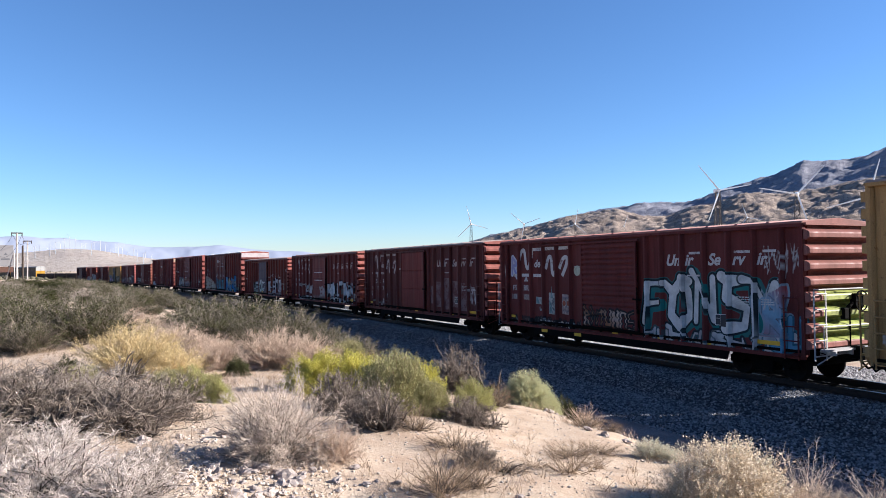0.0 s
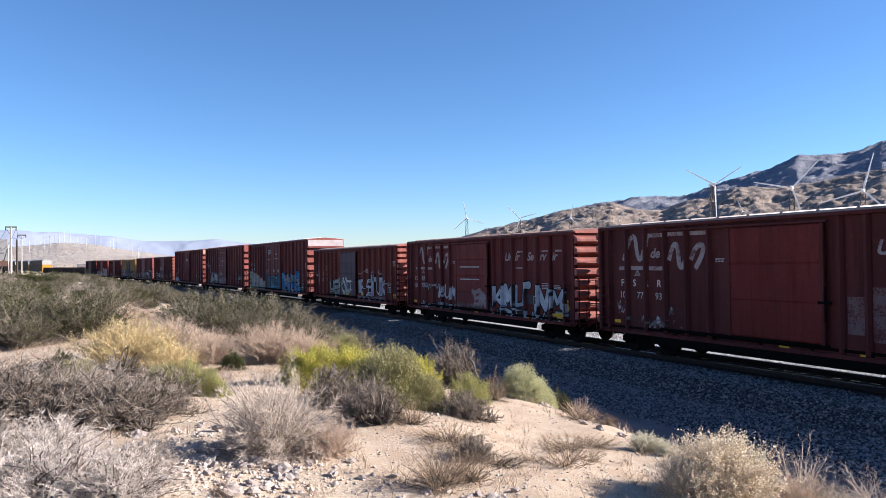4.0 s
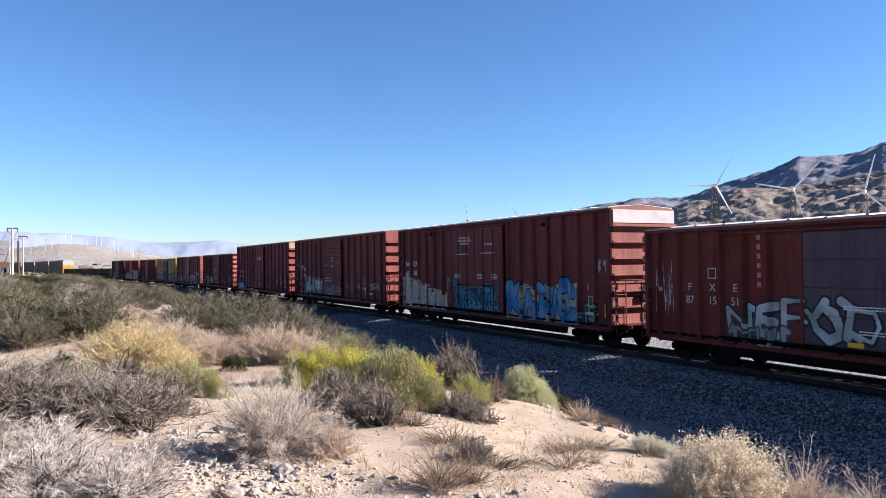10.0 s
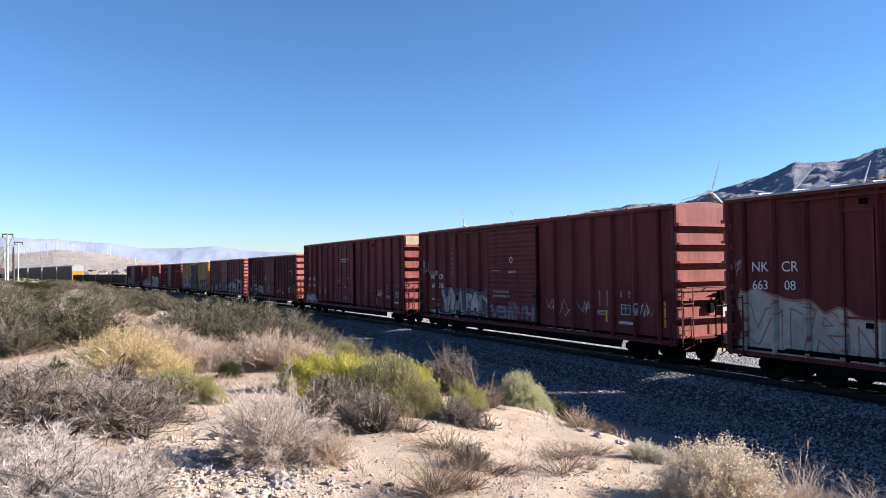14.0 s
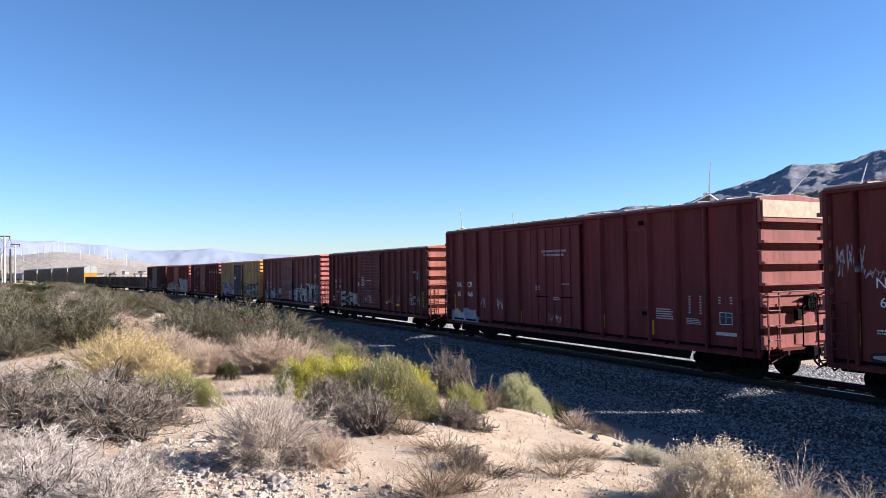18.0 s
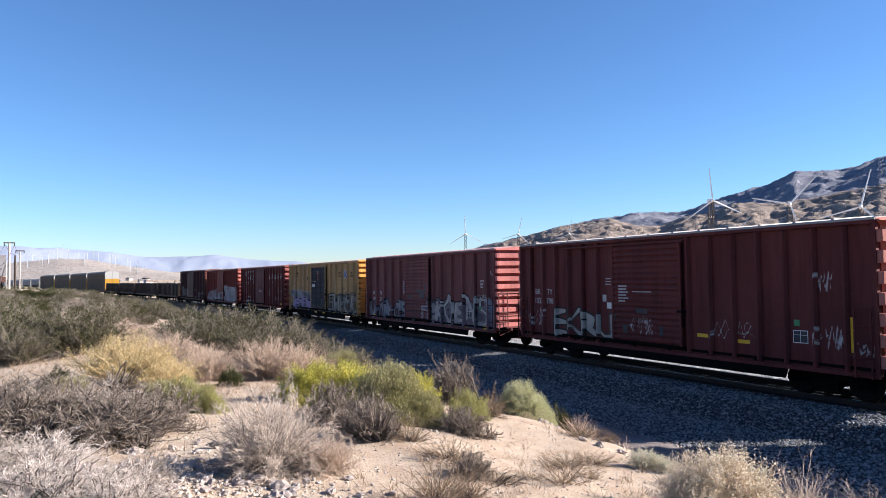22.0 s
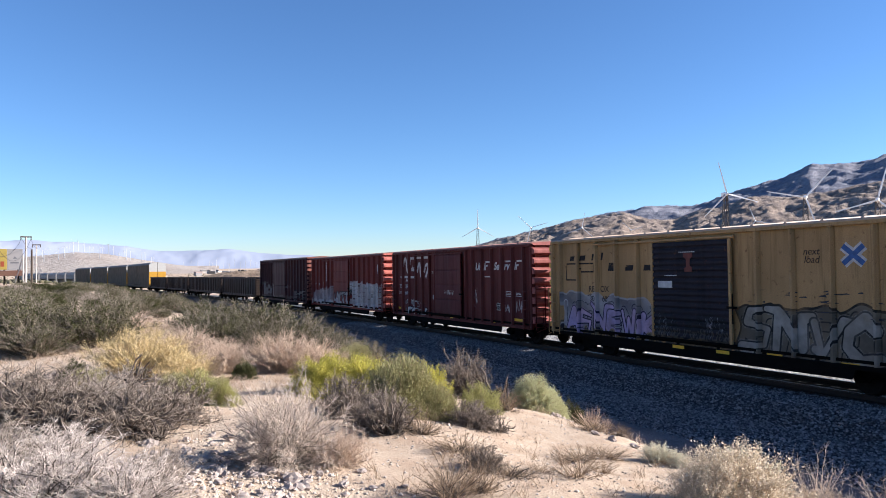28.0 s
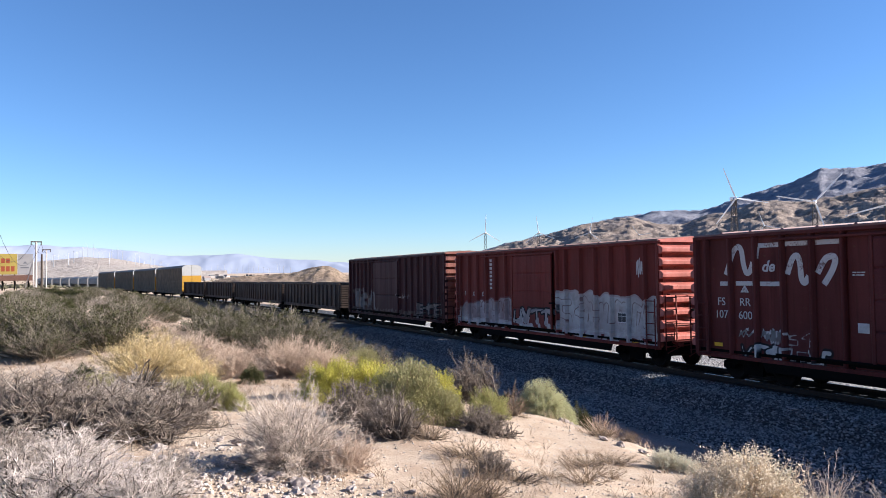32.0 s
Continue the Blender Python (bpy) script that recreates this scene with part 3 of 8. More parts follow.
def sprayed(me, X, Z, pieces):
    """Writes the spray paint of a car's side into its mesh."""
    n = len(X)
    sdf = np.full((n, 3), 9.0, np.float32)
    fill, edge, cloud, inked = (np.ones((n, 4), np.float32) for _ in range(4))
    ink = np.full(n, 9.0, np.float32)
    for p in pieces:
        big = not p.get("thin") and p["z"][1] - p["z"][0] > 0.45
        letters = blocks(p["seed"], p["n"], p["x"][0], p["x"][1], p["z"][0], p["z"][1], p.get("shapes", "")) if big and not p.get("wild") else []
        lines = p.get("lines") or ([q for g in letters for q in g] if letters else strokes(p["seed"], p["n"], p["x"][0], p["x"][1], p["z"][0], p["z"][1], p["fat"]))
        d = far_from(lines, X, Z)
        if p.get("blob"):   # one broad filled patch with an uneven top, and thin lines in it
            (xa, xb), (za, zb) = p["x"], p["z"]
            f = np.clip((X - xa) / (xb - xa), 0, 1)
            top = za + (zb - za) * (p["blob"][0] * (1 - f) + p["blob"][1] * f) + 0.16 * np.abs(np.sin(X * 2.6 + p["seed"])) + 0.05 * np.sin(X * 7.3)
            d1 = np.maximum.reduce([Z - top, xa - X + 0.1 * np.sin(Z * 5), X - xb + 0.1 * np.sin(Z * 4 + 1), za - Z])
            near = np.where(sdf[:, 0] < 0, d1 < 0.03, d1 < 0.3)
            sdf[near, 0] = np.minimum(sdf[near, 0], d1[near])
            drawn = np.abs(far_from([q for g in blocks(p["seed"], p["n"], xa, xb, za, zb - 0.15) for q in g], X, Z) - 0.13) - 0.028
            ink[near] = np.where(d1 < 0, drawn, 9.0)[near]
            inked[near, :3] = p["ink"]
            patchy = 0.5 + 0.5 * np.sin(X * 1.9 + Z * 2.6 + p["seed"])
            c = np.array(p["fill"])[None] * (1 - patchy[:, None]) + np.array(p.get("fill2", p["fill"]))[None] * patchy[:, None]
            fill[near, :3] = c[near]
            edge[near, :3] = p["line"]
            continue
        if p.get("thin"):
            sdf[:, 2] = np.minimum(sdf[:, 2], d - p["fat"])
            continue
        wave = 0.015 * np.sin(X * 9 + p["seed"]) * np.sin(Z * 11)
        fat = 0.62 * p["fat"]
        if letters:
            w = (p["x"][1] - p["x"][0]) / p["n"]
            fat = p.get("slim", 1.0) * max(min(0.19 * w, 0.17 * (p["z"][1] - p["z"][0])), 0.06)
        d1 = d - fat * (0.85 + 0.3 * np.sin(X * 3.1 + p["seed"])) + (0.0 if big else wave)
        near = np.where(sdf[:, 0] < 0, d1 < 0.03, d1 < 0.3)
        sdf[near, 0] = np.minimum(sdf[near, 0], d1[near])
        mixk = 0.5 + 0.5 * np.sin(X * 2.3 + Z * 3.7 + p["seed"])
        c = np.array(p["fill"])[None] * (1 - mixk[:, None]) + np.array(p.get("fill2", p["fill"]))[None] * mixk[:, None]
        inner = far_from(strokes(p["seed"] + 500, p["n"] * 2, p["x"][0], p["x"][1], p["z"][0], p["z"][1], 0.0), X, Z)
        if not letters:
            c = np.where((inner < 0.03)[:, None], 0.35 * c, c)
        if p.get("pale"):   # a pale rim and a darker heart, fading downwards
            c = np.where((d1 > -0.075)[:, None], np.array(p["fill"])[None], np.array(p["pale"])[None])
        if letters:
            ink[d1 < 0.05] = 9.0
            inked[d1 < 0.3, :3] = p["line"]
        for group in letters:   # each shape is laid over the one before it, with its own outline
            di = far_from(group, X, Z) - fat * (0.85 + 0.3 * np.sin(X * 3.1 + p["seed"]))
            rim = np.abs(di) - 0.034
            ink = np.where(di < 0, rim, np.where(di < 0.1, np.minimum(ink, rim), ink)).astype(np.float32)
        fill[near, :3] = c[near]
        edge[near, :3] = p["line"]
        if "shadow" in p:
            d3 = far_from(lines, X - 0.11, Z + 0.09) - fat - 0.04
            sdf[:, 1] = np.minimum(sdf[:, 1], d3)
            cloud[(d3 < 0.2) & (sdf[:, 1] >= d3 - 1e-6), :3] = p["shadow"]
        if "cloud" in p:
            d2 = d1 - p.get("spread", 0.16)
            mine = (d2 < 0.3) & ((d2 < sdf[:, 1]) | (sdf[:, 1] > 0.3))
            sdf[:, 1] = np.minimum(sdf[:, 1], d2)
            cloud[mine, :3] = p["cloud"]
    a = me.attributes.new("spray", "FLOAT_VECTOR", "POINT")
    a.data.foreach_set("vector", sdf.ravel())
    a = me.attributes.new("spray_ink", "FLOAT", "POINT")
    a.data.foreach_set("value", ink)
    for name, arr in (("spray_fill", fill), ("spray_line", edge), ("spray_cloud", cloud), ("spray_inked", inked)):
        a = me.attributes.new(name, "FLOAT_COLOR", "POINT")
        a.data.foreach_set("color", arr.ravel())


# ---------------------------------------------------------------- rolling stock: shared parts
WHEEL_R = 0.42


def wheelset_data():
    m = Mesh()
    m.tube((0, -0.95, 0), (0, 0.95, 0), 0.075, n=10)
    for s in (-1, 1):
        prof = [(0.70, 0.10), (0.70, 0.34), (0.685, 0.37), (0.685, 0.455), (0.715, 0.45), (0.73, WHEEL_R), (0.82, WHEEL_R - 0.006), (0.82, 0.36), (0.77, 0.33), (0.76, 0.16), (0.80, 0.13), (0.80, 0.0)]
        n = 28
        m.sheet([[(r * math.cos(i * math.tau / n), s * y, r * math.sin(i * math.tau / n)) for y, r in prof] for i in range(n + 1)])
    for k in range(3):  # bosses on the hub show the turning
        a = k * math.tau / 3
        m.tube((0.06 * math.cos(a), -0.97, 0.06 * math.sin(a)), (0.06 * math.cos(a), -0.94, 0.06 * math.sin(a)), 0.016, n=6)
    return m.data("wheelset", WHEEL_STEEL, True)


def truck_data():
    m = Mesh()
    for s in (-1, 1):
        y0, y1 = s * 0.94, s * 1.08
        outline = [(-1.12, 0.36), (-1.12, 0.56), (-0.80, 0.66), (-0.3, 0.70), (0.3, 0.70), (0.80, 0.66), (1.12, 0.56), (1.12, 0.36), (0.76, 0.36), (0.62, 0.50), (0.36, 0.52),
                   (0.34, 0.22), (-0.34, 0.22), (-0.36, 0.52), (-0.62, 0.50), (-0.76, 0.36)]
        m.slab(outline, min(y0, y1), max(y0, y1))
        for x in (-0.18, 0.0, 0.18):  # springs
            for k in range(5):
                m.tube((x, s * 1.0, 0.30 + k * 0.05), (x, s * 1.0, 0.33 + k * 0.05), 0.075, n=8)
        for x in (-0.89, 0.89):  # bearing adapters
            m.box(x - 0.14, x + 0.14, s * 1.09, s * 0.9, 0.34, 0.54, 0.02)
            m.tube((x, s * 1.08, 0.42), (x, s * 1.16, 0.42), 0.10, 0.08, 10)
    m.box(-0.22, 0.22, -1.1, 1.1, 0.50, 0.78, 0.03)
    for x in (-0.45, 0.45):  # brake beams
        m.tube((x, -0.85, 0.36), (x, 0.85, 0.36), 0.04, n=6)
    return m.data("truck", STEEL)


def coupler_data():
    m = Mesh()
    m.box(-0.5, 0.15, -0.09, 0.09, 0.80, 0.98, 0.02)
    m.slab([(0.12, 0.74), (0.40, 0.72), (0.46, 0.80), (0.46, 1.02), (0.38, 1.06), (0.12, 1.04)], -0.16, 0.02)
    m.slab([(0.12, 0.78), (0.50, 0.78), (0.50, 1.0), (0.12, 1.0)], 0.07, 0.15)
    m.tube((0.05, -0.55, 0.72), (0.30, -0.10, 0.70), 0.018, n=6)
    m.tube((0.05, -0.55, 0.72), (-0.05, -1.35, 0.95), 0.016, n=6)
    m.line([(0.2, 0.25, 0.9), (0.35, 0.3, 0.55), (0.5, 0.28, 0.45), (0.62, 0.26, 0.6)], 0.025, 6)
    return m.data("coupler", STEEL)


WHEELSET, TRUCK, COUPLER = wheelset_data(), truck_data(), coupler_data()
TURNING = []    # wheelsets that roll
ROLLING = []    # (car, s at mid-clip of its middle, distance between its trucks)
AXLE = 0.89
INSET = 1.75   # from a body's end to the truck's middle


def running_gear(car, length, inset=INSET, reach=0.50):
    """Two trucks with their wheelsets, and the couplers."""
    for s in (-1, 1):
        t = child("truck", TRUCK, car, "black cast steel truck")
        t.matrix_basis = pose(s * (length / 2 - inset), 0, 0)
        for a in (-1, 1):
            w = child("wheelset", WHEELSET, t, "steel wheels on an axle")
            w.matrix_basis = pose(a * AXLE, 0, WHEEL_R)
            TURNING.append((w, a * AXLE))
        c = child("coupler", COUPLER, car)
        c.matrix_basis = pose(s * (length / 2 + reach - 0.28), 0, 0, 0, 0, 0 if s > 0 else 180)


def ladder_data(name, h, w, rungs, mat, r=0.02):
    m = Mesh()
    for x in (-w / 2, w / 2):
        m.box(x - 0.02, x + 0.02, -0.012, 0.012, 0, h)
    for k in range(rungs):
        z = 0.12 + (h - 0.2) * k / (rungs - 1)
        m.tube((-w / 2, -0.03, z), (w / 2, -0.03, z), r, n=6)
    return m.data(name, mat)


LADDERS = {}


def ladder(parent, h, w, rungs, mat, at, label=""):
    key = (h, w, rungs, mat.name)
    if key not in LADDERS:
        LADDERS[key] = ladder_data("ladder", h, w, rungs, mat)
    ob = child("ladder", LADDERS[key], parent, label)
    ob.matrix_basis = at


def ribbed_side(length, z0, z1, ribs, depth, width, gap, fine, outward):
    """A car's side along x at y = -HALF (or +HALF): flat sheet with proud posts. gap: (x0, x1) left open for the door."""
    xs = {-length / 2, length / 2}
    for r in ribs:
        for dx in (width / 2, width / 2 + 0.006, width / 2 + 0.042, width / 2 + 0.048):
            xs |= {r - dx, r + dx}
    if fine:
        xs |= {round(-length / 2 + fine * i, 4) for i in range(int(length / fine) + 1)}
    xs = np.array(sorted(x for x in xs if abs(x) <= length / 2 + 1e-6))
    xs = xs[np.concatenate([[True], np.diff(xs) > 4e-4])]
    lift = np.zeros(len(xs))
    for r in ribs:
        far = np.abs(xs - r)
        lift = np.where(far <= width / 2 + 1e-4, depth, lift)
        lift = np.where((far > width / 2 + 0.004) & (far < width / 2 + 0.044), -0.10, lift)   # an added slot beside the post, to draw a dark line of shade
    zs = np.arange(z0, z1, fine) if fine else np.array([z0, (z0 + z1) / 2])
    zs = np.append(zs, z1) if fine else np.array([z0, z0 + 0.04, z1 - 0.07, z1])
    X, Z = np.meshgrid(xs, zs)
    L = np.broadcast_to(lift, X.shape).copy()
    L[Z > z1 - 0.05] = 0
    L[Z < z0 + 0.01] = 0
    Y = outward * (HALF - 0.13 + L)
    co = np.stack([X, Y, Z], -1).reshape(-1, 3)
    w, h = len(xs), len(zs)
    i, j = np.meshgrid(np.arange(w - 1), np.arange(h - 1))
    q = (j * w + i).ravel()
    faces = np.stack([q, q + 1, q + w + 1, q + w], -1)
    if outward > 0:
        faces = faces[:, ::-1]
    return co, faces, X.ravel(), Z.ravel()


END_ROWS = {"bulge": 8, "pressed": 10, "wide": 7, "lipped": 6}


def end_wall(kind, h0, h1, half, mat, name="end_wall", part_of=None):
    """A pressed steel end that faces +x. bulge: round corrugations; pressed, wide: flat bands over deep grooves; lipped: broad bands with a proud lower lip."""
    n = END_ROWS[kind]
    z0, z1 = h0, h1 - (0.66 if kind == "lipped" else 0.02)
    levels, edge = [], (0.0, 0.03, 0.10, 0.115, 0.13, 0.3, 0.5, 0.58, 0.6, 0.62, 0.66, 0.72, 0.735, 0.75, 0.88, 0.97)
    for i in range(n):
        marks_ = [k / 12 for k in range(12)] if kind == "bulge" else edge
        levels += [(z0 + (z1 - z0) * (i + k) / n, k) for k in marks_]
    levels.append((z1, 0.0))
    if kind == "lipped":   # a plain sheet above the top band
        levels += [(z1 + 0.10, 0.05), (z1 + 0.11, 0.5), (h1 - 0.02, 0.5)]
    ys = ((-half, 0.0), (-half + 0.004, 0.94), (-half + 0.12, 1.0), (0, 1.0), (half - 0.12, 1.0), (half - 0.004, 0.94), (half, 0.0))
    if part_of:  # a painted piece of the end, a little proud of it
        levels = [q for q in levels if part_of[0] <= q[0] <= part_of[1]]
        ys = ((-half + 0.5, 1.0), (0, 1.0), (half - 0.5, 1.0), (half - 0.24, 1.0))
    rows = []
    for z, k in levels:
        if kind == "bulge":
            out = 0.24 * (min(1.0, k / 0.13) ** 0.5 if k < 0.4 else max(-0.2, 1.0 - ((k - 0.4) / 0.33) ** 2.2))
        elif kind == "lipped":
            out = 0.25 if k <= 0.12 else 0.15 if k <= 0.655 else -0.10
        else:
            out = 0.20 if k <= 0.585 else -0.06
        dent = 0.006 * noise.noise(Vector((z * 3.0, 1.7, 0.0)))
        rows.append([(out * taper + dent * (kind == "bulge") + (0.006 if part_of else 0.0), y, z) for y, taper in ys])
    return Mesh().sheet(rows).data(name, mat)


def roof_data(length, z, mat, half=HALF - 0.02):
    """A shallow peaked roof with raised cross seams and an eave strip."""
    m = Mesh()
    prof = [(-half, -0.06), (-half, 0.0), (-half + 0.05, 0.025), (0, 0.13), (half - 0.05, 0.025), (half, 0.0), (half, -0.06)]
    n = int(length / 1.05)
    xs = [(-length / 2, 0)]
    for i in range(1, n):
        x = -length / 2 + length * i / n
        xs += [(x - 0.05, 0), (x - 0.03, 0.035), (x + 0.03, 0.035), (x + 0.05, 0)]
    xs.append((length / 2, 0))
    m.sheet([[(x, y, z + dz + (up if abs(y) < half - 0.02 else 0)) for y, dz in prof] for x, up in xs])
    for x in (-length / 2, length / 2):
        m.add([(x, y, z + dz) for y, dz in prof], [tuple(range(len(prof)))])
    return m.data("roof", mat)


# ---------------------------------------------------------------- boxcars
FLOOR = 0.98
WHITE, BLACK = (0.62, 0.62, 0.62), (0.012, 0.012, 0.014)


def door(parent, x0, x1, z0, z1, style, mat, y, spray=(), fine=0.05, plain_mat=None):
    """A door on the near side: one pressed leaf with ribs or panels, posts and lock bars."""
    w = x1 - x0
    xs = np.arange(x0, x1 + fine * 0.5, fine)
    xs[-1] = x1
    n = 4 if style == "panels" else 3 if style == "smooth" else int((z1 - z0) / 0.19)
    zs = set(np.round(np.arange(z0, z1, fine), 4)) | {z1}
    if style == "plug":
        half_x = (x0 + x1) / 2
        xs = np.array(sorted(set(xs) | {half_x - 0.031, half_x - 0.03, half_x + 0.03, half_x + 0.031}))
    for k in range(n + 1):
        zk = z0 + (z1 - z0) * k / n
        for dz in ((-0.03, -0.02, 0.02, 0.03) if style != "corrugated" else (-0.05, -0.025, 0.025, 0.05)):
            if z0 < zk + dz < z1:
                zs.add(round(zk + dz, 4))
    zs = np.array(sorted(zs))
    X, Z = np.meshgrid(xs, zs)
    f = (Z - z0) / (z1 - z0) * n
    off = np.abs(f - np.round(f)) * (z1 - z0) / n
    if style == "plug":
        L = np.where(np.abs(X - (x0 + x1) / 2) < 0.0305, 0.0, 0.035)
    elif style == "corrugated":
        L = np.clip((off - 0.025) / 0.025, 0, 1) * 0.045
    else:
        L = np.clip((off - 0.02) / 0.01, 0, 1) * 0.03
    co = np.stack([X, y - L, Z], -1).reshape(-1, 3)
    cols, i, j = len(xs), *np.meshgrid(np.arange(len(xs) - 1), np.arange(len(zs) - 1))
    q = (j * cols + i).ravel()
    me = from_arrays("door", co, np.stack([q, q + 1, q + cols + 1, q + cols], -1), mat)
    sprayed(me, X.ravel(), Z.ravel(), spray)
    d = child("door", me, parent, "sliding side door with pressed panels")
    Mesh().box(x0, x1, y + 0.004, y + 0.07, z0, z1).obj("door_back", STEEL, d)
    for x in (x0, x1):
        Mesh().box(x - 0.05, x + 0.05, y - 0.06, y + 0.03, z0 - 0.02, z1 + 0.02, 0.012).obj("door_post", plain_mat, d)
    if style == "plug":
        for x in (x0 + w * 0.16, x0 + w * 0.34, x0 + w * 0.66, x0 + w * 0.84):
            Mesh().tube((x, y - 0.06, z0 + 0.05), (x, y - 0.06, z1 - 0.05), 0.02, n=6).obj("lock_rod", plain_mat, d)
        for x in (x0 + w * 0.25, x0 + w * 0.75):
            Mesh().box(x - w * 0.12, x + w * 0.12, y - 0.075, y - 0.045, z0 + 1.15, z0 + 1.2).obj("lock_bar", STEEL, d, "steel door lock")
    else:
        Mesh().box(x1 - 0.12, x1 + 0.25, y - 0.07, y - 0.03, z0 + 1.05, z0 + 1.12).obj("lock_bar", STEEL, d, "steel door lock")
        Mesh().tube((x1 + 0.10, y - 0.06, z0 + 0.6), (x1 + 0.10, y - 0.06, z0 + 1.5), 0.018, n=6).obj("lock_rod", STEEL, d)
    return d


def spread(a, b, step):
    """Post places between a and b."""
    n = max(1, round((b - a) / step))
    return [a + (b - a) * i / n for i in range(n + 1)]


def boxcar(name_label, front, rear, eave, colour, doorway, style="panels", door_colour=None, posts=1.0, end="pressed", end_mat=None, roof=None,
           spray=(), fine=0.05, group="boxcars of the train", ladder_mat=None, extra=None, door_top=None, sill=None, band=None, end_patch=None, ribs_at=None, plate=None):
    """A steel boxcar. front and rear: where its ends stand along the track halfway through. +x is its way of travel."""
    length = rear - front
    car = thing("boxcar", name_label, "boxcar", group=group)
    paint = tagged_paint("car_side_paint", colour)
    coat = car_paint("car_paint", colour)
    coat_end = end_mat or coat
    x0, x1 = doorway
    ends = (-length / 2 + 0.06, length / 2 - 0.06)
    ribs = [ends[0], *ribs_at, ends[1]] if ribs_at else spread(ends[0], x0 - 0.1, posts) + spread(x1 + 0.1, ends[1], posts)
    co, faces, X, Z = ribbed_side(length, FLOOR - 0.18, eave - 0.06, ribs, 0.13, 0.075, None, fine, -1)
    me = from_arrays("side_panel", co, faces, paint)
    sprayed(me, X, Z, spray)
    child("side_panel", me, car, "ribbed steel side with spray paint" if spray else "ribbed steel side")
    co, faces, X, Z = ribbed_side(length, FLOOR - 0.18, eave - 0.06, ribs, 0.13, 0.075, None, 0, 1)
    child("side_panel", from_arrays("side_panel", co, faces, coat), car, "ribbed steel side")
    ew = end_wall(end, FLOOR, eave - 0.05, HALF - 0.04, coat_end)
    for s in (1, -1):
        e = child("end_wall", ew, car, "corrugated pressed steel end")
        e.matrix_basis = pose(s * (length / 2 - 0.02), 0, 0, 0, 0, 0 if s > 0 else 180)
    child("roof", roof_data(length, eave, roof or ROOF_METAL), car, "peaked sheet metal roof with cross seams")
    for s in (1, -1):
        gable = Mesh()
        x = s * (length / 2 + 0.004)
        gable.add([(x, -HALF + 0.06, eave - 0.07), (x, HALF - 0.06, eave - 0.07), (x, HALF - 0.06, eave), (x, 0, eave + 0.12), (x, -HALF + 0.06, eave)], [(0, 1, 2, 3, 4) if s > 0 else (4, 3, 2, 1, 0)])
        gable.box(x, x + s * 0.09, -HALF + 0.06, HALF - 0.06, eave - 0.09, eave - 0.03)
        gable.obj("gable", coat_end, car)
    # top rail, corner posts and side sill
    trim = Mesh()
    for y in (-1, 1):
        trim.box(-length / 2, length / 2, y * (HALF - 0.07), y * (HALF + 0.015), eave - 0.14, eave - 0.04, 0.01)
    for x in (-1, 1):
        for y in (-1, 1):
            trim.box(x * (length / 2 - 0.07), x * (length / 2 + 0.02), y * (HALF - 0.12), y * (HALF + 0.002), FLOOR - 0.2, eave - 0.05)
    trim.obj("frame_trim", coat, car)
    deep = sill or (-length / 2 + 2.6, length / 2 - 2.6)
    under, low = Mesh(), Mesh()
    for y in (-1, 1):
        low.box(-length / 2, length / 2, y * (HALF - 0.10), y * (HALF - 0.012), FLOOR - 0.26, FLOOR - 0.15)
    low.obj("side_sill", STEEL if colour[1] > 0.1 else coat, car, "grimy side sill")
    under.slab([(deep[0] - 0.12, FLOOR - 0.20), (deep[0], FLOOR - 0.52), (deep[1], FLOOR - 0.52), (deep[1] + 0.12, FLOOR - 0.20)], -HALF + 0.03, -HALF + 0.08)
    under.slab([(deep[0] - 0.12, FLOOR - 0.20), (deep[0], FLOOR - 0.52), (deep[1], FLOOR - 0.52), (deep[1] + 0.12, FLOOR - 0.20)], HALF - 0.08, HALF - 0.03)
    under.box(-length / 2 + 0.05, length / 2 - 0.05, -HALF + 0.1, HALF - 0.1, FLOOR - 0.10, FLOOR - 0.02)
    under.box(-length / 2 - 0.1, length / 2 + 0.1, -0.2, 0.2, FLOOR - 0.38, FLOOR - 0.08)
    for x in np.linspace(-length / 2 + 3.6, length / 2 - 3.6, 6):
        under.slab([(x - 0.05, FLOOR - 0.35), (x + 0.05, FLOOR - 0.35), (x + 0.05, FLOOR - 0.1), (x - 0.05, FLOOR - 0.1)], -HALF + 0.1, HALF - 0.1)
    under.tube((-1.2, 0.55, FLOOR - 0.35), (-0.3, 0.55, FLOOR - 0.35), 0.17, n=12)
    under.tube((0.6, -0.6, FLOOR - 0.3), (1.0, -0.6, FLOOR - 0.3), 0.14, n=10)
    under.tube((-length / 2 + 2, -0.35, FLOOR - 0.3), (length / 2 - 2, -0.35, FLOOR - 0.3), 0.03, n=6)
    under.obj("underframe", STEEL, car, "dark steel underframe with brake gear")
    y = -HALF - 0.005
    top = door_top or eave - 0.32
    door(car, x0, x1, FLOOR + 0.06, top, style, tagged_paint("door_side_paint", door_colour or colour), y, spray, fine, coat)
    for z in (FLOOR - 0.02, top + 0.03):
        Mesh().box(x0 - (x1 - x0) * 0.95, x1 + 0.15, y - 0.05, y + 0.03, z, z + 0.07, 0.01).obj("door_track", STEEL if z < FLOOR else coat, car)
    lm = ladder_mat or coat
    ladder(car, 1.75, 0.42, 5, coat, pose(length / 2 - 0.36, -HALF - 0.03, FLOOR - 0.28))
    ladder(car, 1.75, 0.42, 5, coat, pose(-length / 2 + 0.36, -HALF - 0.03, FLOOR - 0.28))
